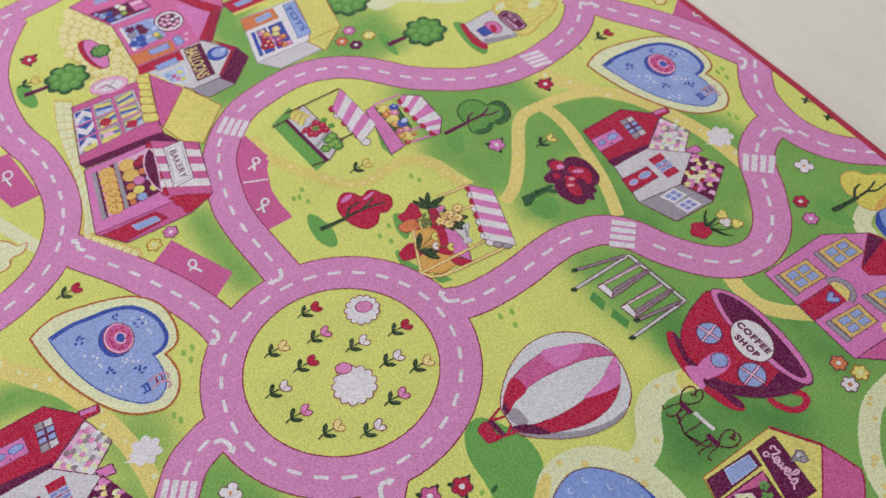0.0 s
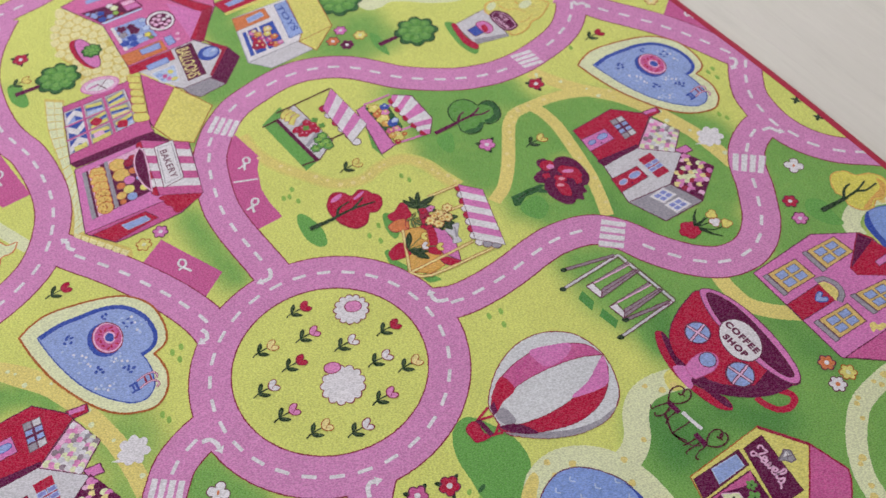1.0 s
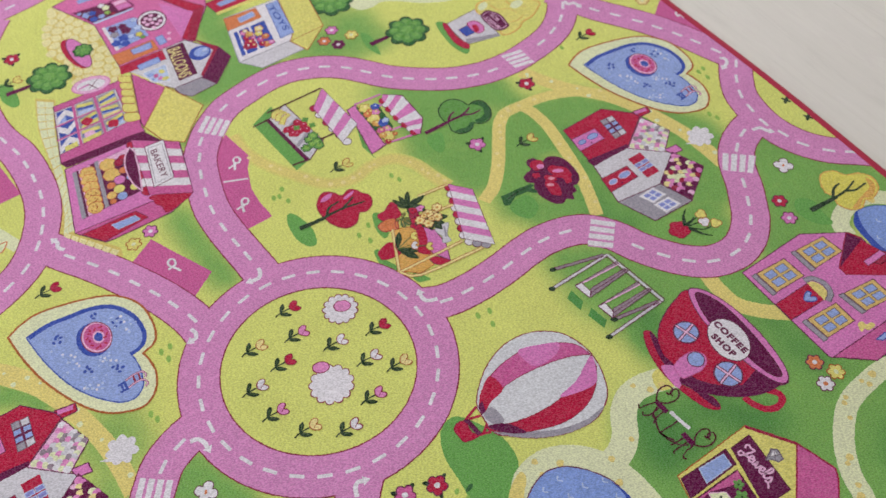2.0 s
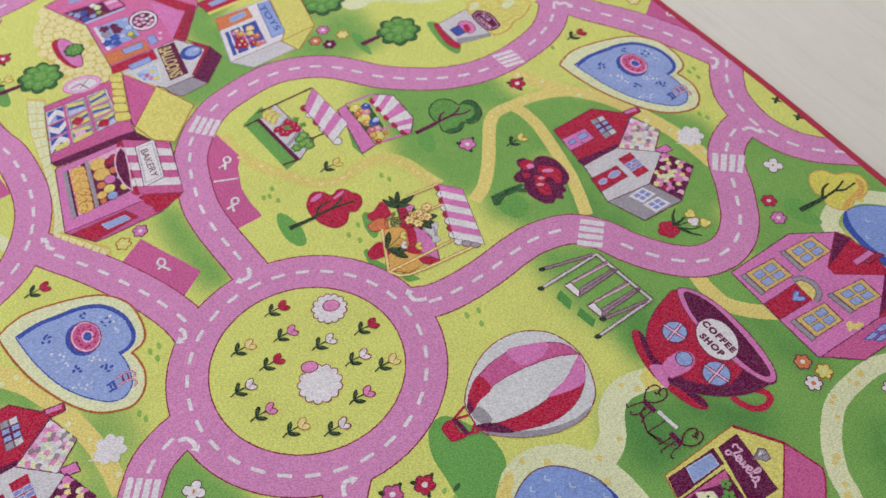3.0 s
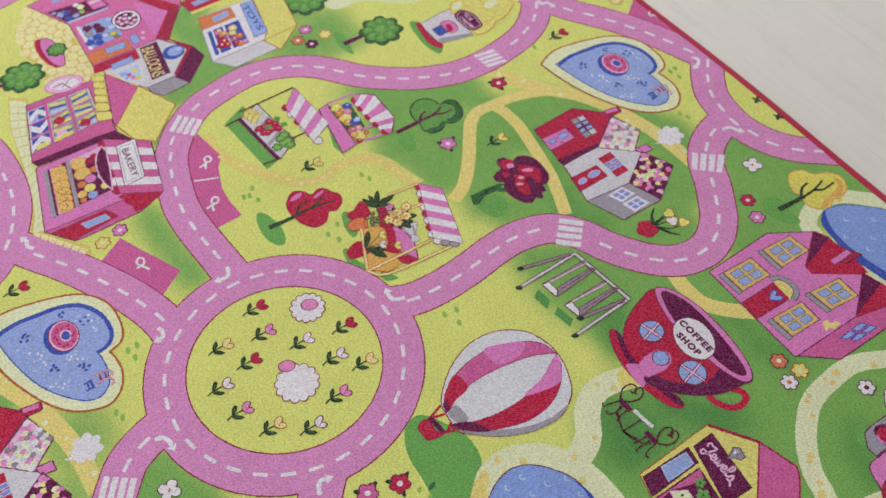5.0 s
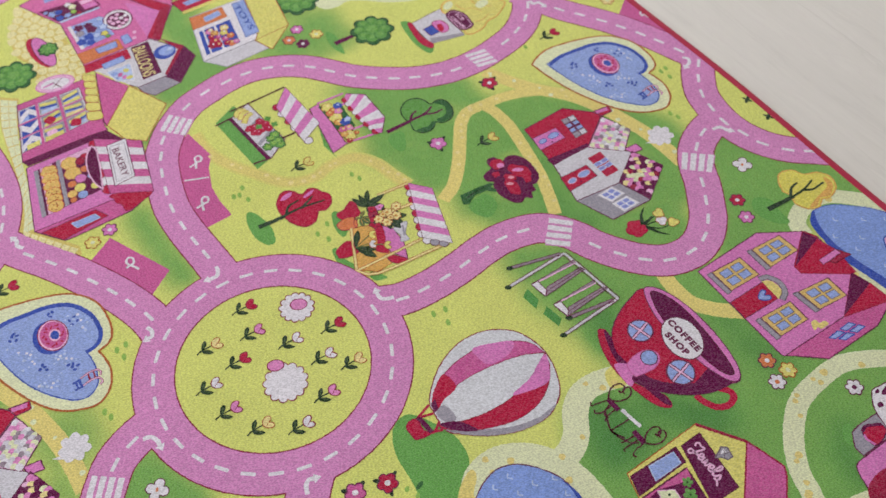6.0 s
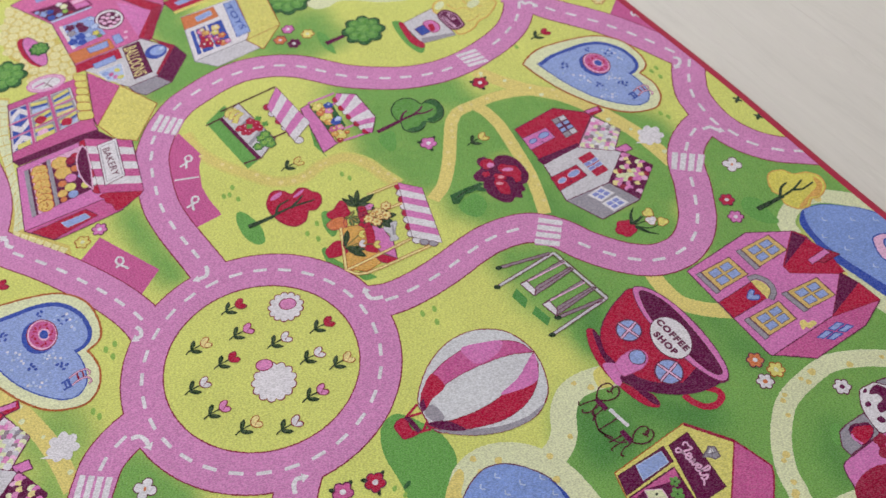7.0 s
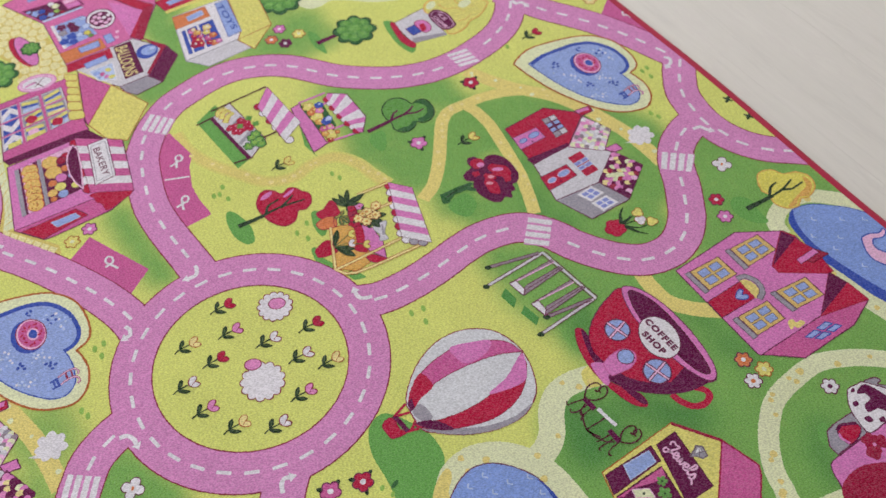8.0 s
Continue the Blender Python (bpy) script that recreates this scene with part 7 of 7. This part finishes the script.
# ---- café table with two scrolled chairs ----
cafe = Print().line([(0.7629, 0.4509), (0.769, 0.4075)], 0.0068, "white", 6.2).put("printed_cafe_table", rug, "white printed café table with dark scrolled legs")
for seg in ([(0.7616, 0.4294), (0.7222, 0.4301)], [(0.7364, 0.4636), (0.7222, 0.4301), (0.733, 0.4049)], [(0.7222, 0.4301), (0.7255, 0.415)]):
    Print().line(curve(seg), 0.003, "wine", 5.6).put("leg", cafe)
def cafe_chair(seat, back, scroll, legs):
    ch = Print().line(seat, 0.0095, "plum", 5.8).put("printed_chair", rug, "dark scrolled printed chair with heart-shaped back")
    Print().line(curve(back), 0.003, "wine", 6.4).line(curve(scroll), 0.003, "wine", 6.7).put("back_scroll", ch)
    for i, q in enumerate(legs):
        Print().line(curve(q), 0.0026, "wine", 5.4 + 0.1 * i).put("leg", ch)


cafe_chair([(0.7558, 0.4812), (0.7581, 0.4529)], [(0.7559, 0.4798), (0.7695, 0.4922), (0.7837, 0.4963), (0.7951, 0.4912), (0.7947, 0.4819), (0.7853, 0.4774), (0.7819, 0.4838)],
           [(0.7559, 0.4798), (0.7684, 0.4673), (0.7852, 0.4626), (0.7977, 0.4676), (0.8021, 0.4769), (0.7955, 0.4814), (0.7877, 0.4785), (0.7872, 0.4707)],
           ([(0.7543, 0.4795), (0.7352, 0.4844), (0.7241, 0.4866), (0.7268, 0.4941)], [(0.7557, 0.4678), (0.7324, 0.4663), (0.7204, 0.4718), (0.7231, 0.4779)], [(0.7547, 0.4578), (0.7346, 0.4556), (0.7241, 0.4496)], [(0.7509, 0.4711), (0.7326, 0.4622), (0.7333, 0.4512)]))
cafe_chair([(0.7535, 0.4076), (0.7542, 0.3803)], [(0.7542, 0.3803), (0.7682, 0.3912), (0.782, 0.3948), (0.793, 0.3899), (0.7926, 0.3811), (0.7835, 0.377), (0.7802, 0.3831)],
           [(0.7542, 0.3803), (0.7663, 0.3683), (0.781, 0.3647), (0.7931, 0.3692), (0.7974, 0.3779), (0.7926, 0.3824), (0.785, 0.3799), (0.7838, 0.3717)],
           ([(0.7527, 0.3801), (0.7345, 0.3785), (0.7243, 0.3729), (0.7269, 0.3674)], [(0.7506, 0.3904), (0.7277, 0.3906), (0.7165, 0.3894), (0.7175, 0.385)], [(0.7516, 0.3999), (0.7271, 0.4012), (0.7209, 0.4028)], [(0.7463, 0.3857), (0.7352, 0.3932), (0.7231, 0.4167)]))

# ---- jewel shop ----
shop = Print().shape([(0.6936, 0.353), (0.8512, 0.3583), (0.9011, 0.2848), (0.8136, 0.201), (0.6719, 0.2676)], "yellow", 4.6, "brown", 0.002).put("printed_jewel_shop", rug, "yellow printed jewel shop with plum sign")
Print().line([(0.8504, 0.3575), (0.9011, 0.2835)], 0.006, "crimson", 5.4).put("eaves", shop)
Print().shape([(0.9011, 0.2848), (0.921, 0.2166), (0.9111, 0.2003), (0.868, 0.1586), (0.8143, 0.2005)], "magenta", 4.9, "crimson", 0.003).put("side_wall", shop)
f = [(0.8004, 0.3441), (0.8461, 0.3424), (0.8318, 0.2298), (0.7719, 0.229)]
sg = Print().shape([(0.8028, 0.3412), (0.8453, 0.3416), (0.8318, 0.231), (0.7754, 0.2325)], "plum", 5.6, "wine", 0.0016).put("sign", shop)
SIGN_AT, ALONG, UPWARD = np.array((0.8105, 0.3250)), np.array((-0.0013, -0.0316)), np.array((0.0354, 0.0028))
script = Print()
for i, stroke in enumerate(([(-0.05, 0.34), (-0.12, 0.52), (0.0, 0.62), (0.16, 0.60), (0.40, 0.66), (0.28, 0.30), (0.16, 0.0), (0.02, -0.16), (-0.12, -0.06), (-0.02, 0.08), (0.25, 0.12), (0.5, 0.16)],
                            [(0.5, 0.16), (0.66, 0.28), (0.62, 0.40), (0.5, 0.36), (0.48, 0.18), (0.6, 0.06), (0.74, 0.12)], [(0.74, 0.38), (0.79, 0.12), (0.9, 0.12), (0.96, 0.36), (1.02, 0.12), (1.14, 0.12), (1.2, 0.38), (1.3, 0.3)],
                            [(1.3, 0.18), (1.48, 0.28), (1.44, 0.42), (1.32, 0.38), (1.3, 0.18), (1.42, 0.06), (1.58, 0.14)], [(1.58, 0.14), (1.82, 0.58), (1.78, 0.76), (1.66, 0.7), (1.64, 0.32), (1.72, 0.08), (1.88, 0.14)],
                            [(1.88, 0.14), (2.04, 0.40), (2.12, 0.22), (2.06, 0.04), (1.9, 0.04)], [(2.06, 0.04), (2.2, -0.02), (2.32, -0.16)])):
    script.line(curve([SIGN_AT + u * 0.98 * ALONG + v * 0.94 * UPWARD for u, v in stroke], False, 5), 0.0036, "pale_pink", 7.4 + 0.05 * i)
script.put("lettering", sg, "pink script lettering that reads Jewels")
Print().shape([(0.8358, 0.2921), (0.8572, 0.3016), (0.8659, 0.2957), (0.8615, 0.2768), (0.8506, 0.2779), (0.845, 0.2859)], "grey", 6.0, "dark_grey", 0.0022).line([(0.8436, 0.2936), (0.8669, 0.284)], 0.0014, "dark_grey", 6.8).line([(0.8604, 0.2984), (0.8485, 0.2816)], 0.0014, "dark_grey", 6.9).fill([(0.8467, 0.2927), (0.8596, 0.2977), (0.8576, 0.2878)], "white", 6.7).put("gem_emblem", shop)
Print().shape([(0.6948, 0.3461), (0.7942, 0.3444), (0.7894, 0.314), (0.685, 0.3109)], "plum", 5.6, "wine", 0.0016).shape([(0.7322, 0.3428), (0.7845, 0.3397), (0.781, 0.3173), (0.725, 0.3162)], "blue", 6.4, "pale_blue", 0.002).put("door", shop)
f = [(0.6867, 0.3060), (0.7839, 0.3060), (0.7719, 0.229), (0.6800, 0.2423)]
w = Print().shape(f, "plum", 5.7, "wine", 0.0016).fill([(0.6867, 0.3040), (0.7839, 0.3040), (0.7777, 0.288), (0.7568, 0.29), (0.718, 0.3021), (0.6960, 0.2990)], "magenta", 6.4)
w.shape([(0.7157, 0.3017), (0.7413, 0.2863), (0.7383, 0.2685), (0.7112, 0.2867)], "cream", 6.6, "pale_pink", 0.0016).fill(disc((0.7280, 0.2850), 0.0025, 7), "leaf", 7.2)
for i, (q, r) in enumerate((((0.767, 0.2852), 0.0075), ((0.7566, 0.2661), 0.0095))):
    w.fill(lobes(q, r, 5, 0.3, i), "crown", 6.8 + 0.05 * i).fill(disc(q, 0.0022, 6), "leaf", 7.2)
w.put_each("display_window", shop, "display_item")

# ---- big pink house ----
house = Print().shape([(1.075, 0.5996), (1.234, 0.6052), (1.315, 0.5546), (1.326, 0.5315), (1.317, 0.4276), (1.233, 0.3698), (1.076, 0.37), (1.073, 0.3766)], "pink", 4.6, "ink_line").put("printed_house", rug, "large pink printed house with gold framed windows")
Print().shape([(1.075, 0.3726), (1.236, 0.3805), (1.328, 0.345), (1.264, 0.3213), (1.138, 0.3212)], "magenta", 4.3, "ink_line").put("side_wall", house)
Print().shape([(1.312, 0.5565), (1.325, 0.5338), (1.322, 0.5226), (1.331, 0.4908), (1.324, 0.4289), (1.312, 0.4306), (1.235, 0.4851), (1.236, 0.5042)], "red", 5.4, "crimson").fill([(1.311, 0.5554), (1.324, 0.5279), (1.289, 0.5178), (1.238, 0.5029)], "plum", 6.2).put("dormer_roof", house)
Print().shape([(1.315, 0.4319), (1.326, 0.3921), (1.329, 0.3459), (1.228, 0.3689)], "red", 5.2, "crimson").fill([(1.315, 0.4319), (1.326, 0.3951), (1.23, 0.3707)], "plum", 6.0).put("roof", house)
Print().shape([(1.2854, 0.488), (1.3321, 0.4894), (1.3345, 0.4765), (1.2855, 0.4755)], "pink", 6.6, "ink_line", 0.0016).shape([(1.3335, 0.4880), (1.348, 0.4630), (1.3068, 0.4650), (1.3000, 0.4757), (1.3345, 0.4765)], "crimson", 6.5, "wine", 0.0016).put("chimney", house)
for q in ([(1.097, 0.5816), (1.164, 0.5784), (1.166, 0.529), (1.098, 0.5307)], [(1.199, 0.5794), (1.266, 0.5747), (1.27, 0.5292), (1.199, 0.5293)], [(1.2, 0.4561), (1.268, 0.4479), (1.267, 0.4008), (1.204, 0.4069)], [(1.1, 0.4531), (1.169, 0.4494), (1.168, 0.4036), (1.102, 0.4051)]):
    f = q
    panes(f, 2, 2, "gold", "blue", house, 5.6, 0.085, "ink_line")
    a, b = np.array(f[0]), np.array(f[3])
    o = (np.array(f[0]) - np.array(f[1])) * 0.16
    Print().shape([a + o * 0.25 - (b - a) * 0.03, b + o * 0.25 + (b - a) * 0.06, b + o * 1.2 + (b - a) * 0.06, a + o * 1.2 - (b - a) * 0.03], "grey", 5.9, "dark_grey", 0.002).put("window_sill", house)
Print().shape([(1.076, 0.5113), (1.16, 0.512), (1.158, 0.4673), (1.074, 0.4693)], "red", 5.6, "ink_line", 0.0018).put("door", house)
arch = curve([(1.159, 0.5142), (1.173, 0.5066), (1.178, 0.4873), (1.171, 0.4697), (1.157, 0.4649)])
Print().fill(arch + [np.array((1.159, 0.511))], "straw", 5.7).line(curve([(1.159, 0.5195), (1.175, 0.5149), (1.185, 0.495), (1.18, 0.473), (1.161, 0.4609)]), 0.0122, "dark_grey", 6.2).line(curve([(1.159, 0.5195), (1.175, 0.5149), (1.185, 0.495), (1.18, 0.473), (1.161, 0.4609)]), 0.0085, "grey", 6.6).put("door_arch", house)
Print().shape(curve([(1.126, 0.4875), (1.137, 0.4965), (1.146, 0.4985), (1.149, 0.4925), (1.141, 0.4868), (1.149, 0.4810), (1.145, 0.4745), (1.135, 0.4775)], True, 4), "blue", 6.5, "dark_blue", 0.0022).put("door_heart", house)
Print().fill(curve([(1.171, 0.3959), (1.179, 0.393), (1.18, 0.385), (1.19, 0.3844), (1.193, 0.3747), (1.174, 0.3738), (1.171, 0.3805), (1.162, 0.379), (1.163, 0.3873)], True, 4), "straw", 5.6).put("gold_heart", house)
f = [(1.17, 0.3528), (1.225, 0.356), (1.244, 0.3324), (1.192, 0.332)]
pr = Print()
for i, (u0, u1, v0, v1) in enumerate(((0, 0.45, 0, 0.42), (0.55, 1, 0, 0.42), (0, 0.45, 0.58, 1), (0.55, 1, 0.58, 1))):
    pr.shape(inset(f, u0, u1, v0, v1), "blue", 5.6 + 0.1 * i, "dark_blue", 0.0022)
pr.put_each("side_window", house, "pane")

# ---- pools ----
pool = Print().shape(curve([(0.4434, 0.4501), (0.477, 0.4713), (0.5085, 0.4815), (0.5357, 0.4779), (0.56, 0.4627), (0.5818, 0.437), (0.5981, 0.4053), (0.602, 0.3668), (0.5943, 0.3369)], False, 5), "pool", 5.0, "ink_line", 0.002).put("printed_pool", rug, "blue printed pool with pale ripples")
Print().line(curve([(0.5963, 0.3322), (0.6007, 0.3583), (0.6011, 0.3829), (0.5959, 0.4056)]), 0.012, "dark_blue", 5.8, taper=0.95).put("bank_shade", pool)
for c in [(0.5271, 0.4592), (0.5547, 0.4261), (0.5884, 0.4155), (0.4952, 0.4566), (0.524, 0.4252), (0.5898, 0.381)]:
    Print().line(curve([(c[0], c[1] + 0.006), (c[0] - 0.004, c[1]), (c[0] + 0.002, c[1] - 0.006)]), 0.0026, "pale_blue", 5.9).put_each("ripple", pool)
pool = Print().shape(curve([(1.388, 0.2594), (1.349, 0.3323), (1.336, 0.4044), (1.327, 0.4681), (1.331, 0.5163), (1.338, 0.5543), (1.351, 0.5718), (1.375, 0.5825), (1.411, 0.5717), (1.442, 0.547), (1.472, 0.5152), (1.491, 0.4807), (1.51, 0.4184)], False, 5), "pool", 4.4, "dark_blue", 0.002).put("printed_pool", rug, "blue printed pool with a plain pale pink shape")
Print().fill(curve([(1.373, 0.2469), (1.349, 0.3323), (1.336, 0.4044), (1.327, 0.4681), (1.331, 0.5163), (1.338, 0.5543), (1.351, 0.5718), (1.37, 0.5823), (1.36, 0.5661), (1.348, 0.5391), (1.342, 0.4968), (1.347, 0.4429), (1.362, 0.371), (1.379, 0.3042)], True, 4), "dark_blue", 4.9).put("bank_shade", pool)
band([(1.309, 0.5484), (1.321, 0.5804), (1.36, 0.5996), (1.413, 0.5963), (1.457, 0.5617), (1.491, 0.517), (1.507, 0.4731)], 0.036, "cream", 0.75, "printed_path", "cream printed footpath with straw blotches", "blotch", 17)
band([(1.316, 0.4428), (1.321, 0.3905), (1.334, 0.3191), (1.344, 0.2743)], 0.04, "cream", 0.78, "printed_path", "cream printed footpath with straw blotches", "blotch", 18)
for c in [(1.388, 0.5413), (1.434, 0.5095), (1.356, 0.5108), (1.397, 0.4794), (1.471, 0.4842), (1.369, 0.4641), (1.383, 0.4047)]:
    Print().line(curve([(c[0], c[1] + 0.006), (c[0] - 0.004, c[1]), (c[0] + 0.002, c[1] - 0.006)]), 0.0026, "pale_blue", 5.9).put_each("ripple", pool)
# no float: a plain pale shape stands in for the printed swan
Print().shape(curve([(1.426, 0.4507), (1.446, 0.4543), (1.467, 0.4447), (1.481, 0.4471), (1.481, 0.4385), (1.465, 0.4325), (1.444, 0.4383), (1.434, 0.4195), (1.447, 0.391), (1.446, 0.3621), (1.419, 0.3804), (1.408, 0.4127)], True, 5), "pale_pink", 5.6, "dark_blue", 0.003).put("float", pool, "plain pale pink shape in place of a printed swan")

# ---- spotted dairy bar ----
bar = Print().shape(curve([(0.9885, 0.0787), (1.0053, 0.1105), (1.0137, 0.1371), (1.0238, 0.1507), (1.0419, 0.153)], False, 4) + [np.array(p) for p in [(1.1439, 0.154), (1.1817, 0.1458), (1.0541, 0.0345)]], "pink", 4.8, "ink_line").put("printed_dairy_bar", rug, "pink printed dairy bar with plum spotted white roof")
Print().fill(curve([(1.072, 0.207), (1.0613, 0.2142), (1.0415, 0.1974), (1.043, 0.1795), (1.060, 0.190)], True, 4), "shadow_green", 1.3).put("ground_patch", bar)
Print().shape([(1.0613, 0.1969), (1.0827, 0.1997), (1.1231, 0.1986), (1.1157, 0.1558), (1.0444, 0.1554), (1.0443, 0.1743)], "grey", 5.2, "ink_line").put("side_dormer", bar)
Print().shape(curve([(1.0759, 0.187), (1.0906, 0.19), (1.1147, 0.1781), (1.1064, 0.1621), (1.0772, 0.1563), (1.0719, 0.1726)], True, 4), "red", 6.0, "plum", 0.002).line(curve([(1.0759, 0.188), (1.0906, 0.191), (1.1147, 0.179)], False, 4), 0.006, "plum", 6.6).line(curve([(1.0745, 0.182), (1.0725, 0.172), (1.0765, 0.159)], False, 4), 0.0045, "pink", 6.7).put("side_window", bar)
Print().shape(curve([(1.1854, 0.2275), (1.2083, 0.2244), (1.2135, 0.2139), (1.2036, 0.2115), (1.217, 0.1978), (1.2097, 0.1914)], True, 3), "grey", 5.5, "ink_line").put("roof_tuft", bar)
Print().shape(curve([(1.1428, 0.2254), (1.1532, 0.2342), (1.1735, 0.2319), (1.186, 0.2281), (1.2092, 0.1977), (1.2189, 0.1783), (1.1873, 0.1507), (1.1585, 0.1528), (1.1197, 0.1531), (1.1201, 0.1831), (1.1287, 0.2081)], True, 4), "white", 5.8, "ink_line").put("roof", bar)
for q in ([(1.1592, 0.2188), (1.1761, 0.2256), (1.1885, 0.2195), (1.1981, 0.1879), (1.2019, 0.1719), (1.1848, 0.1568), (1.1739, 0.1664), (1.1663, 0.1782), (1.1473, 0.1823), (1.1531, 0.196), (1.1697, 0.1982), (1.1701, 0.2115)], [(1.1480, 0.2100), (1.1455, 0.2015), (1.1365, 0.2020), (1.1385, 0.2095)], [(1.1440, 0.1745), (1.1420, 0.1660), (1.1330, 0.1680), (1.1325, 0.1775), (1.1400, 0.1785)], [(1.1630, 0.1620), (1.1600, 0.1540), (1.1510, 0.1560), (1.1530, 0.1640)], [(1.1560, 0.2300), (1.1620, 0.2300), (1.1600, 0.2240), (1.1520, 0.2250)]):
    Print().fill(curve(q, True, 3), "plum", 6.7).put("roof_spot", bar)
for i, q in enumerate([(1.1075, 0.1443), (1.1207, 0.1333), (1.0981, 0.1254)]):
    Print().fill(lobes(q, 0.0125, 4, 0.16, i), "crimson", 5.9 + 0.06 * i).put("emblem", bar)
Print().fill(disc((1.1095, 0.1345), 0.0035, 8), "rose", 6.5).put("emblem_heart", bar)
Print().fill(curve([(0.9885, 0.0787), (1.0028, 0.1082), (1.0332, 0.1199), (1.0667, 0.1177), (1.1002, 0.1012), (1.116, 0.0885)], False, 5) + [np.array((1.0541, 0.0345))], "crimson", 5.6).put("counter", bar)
# large golden bun shape at the rug's west side
bun = Print().shape(curve([(-0.1768, 1.554), (-0.1275, 1.524), (-0.112, 1.499), (-0.0918, 1.495), (-0.108, 1.475), (-0.1318, 1.474), (-0.1442, 1.454), (-0.1838, 1.456), (-0.1985, 1.483)], True, 4), "cream", 4.8, "orange", 0.003).put("printed_swirl_roof", rug, "cream printed swirled roof with orange rim")

# ---- floor boards, laid along the rug's edge ----
wide, long = 0.244, 2.4
for i in range(34):
    x = 1.5785 - 22 * wide + i * wide
    y = Y0 - (0.12 + i * 0.31 % 0.5) * long
    while y < Y1:
        a, b, c, d = max(x, X0), min(x + wide, X1), max(y, Y0), min(y + long, Y1)
        y += long
        if b - a < 0.02 or d - c < 0.02:
            continue
        g, r = 0.00005, 0.0003
        v = [(a + g, c + g, -0.006), (b - g, c + g, -0.006), (b - g, d - g, -0.006), (a + g, d - g, -0.006),
             (a + g, c + g, -r), (b - g, c + g, -r), (b - g, d - g, -r), (a + g, d - g, -r),
             (a + g + r, c + g + r, 0), (b - g - r, c + g + r, 0), (b - g - r, d - g - r, 0), (a + g + r, d - g - r, 0)]
        f = [(0, 1, 5, 4), (1, 2, 6, 5), (2, 3, 7, 6), (3, 0, 4, 7), (4, 5, 9, 8), (5, 6, 10, 9), (6, 7, 11, 10), (7, 4, 8, 11), (8, 9, 10, 11)]
        solid("board", v, f, [BOARD], None, floor)
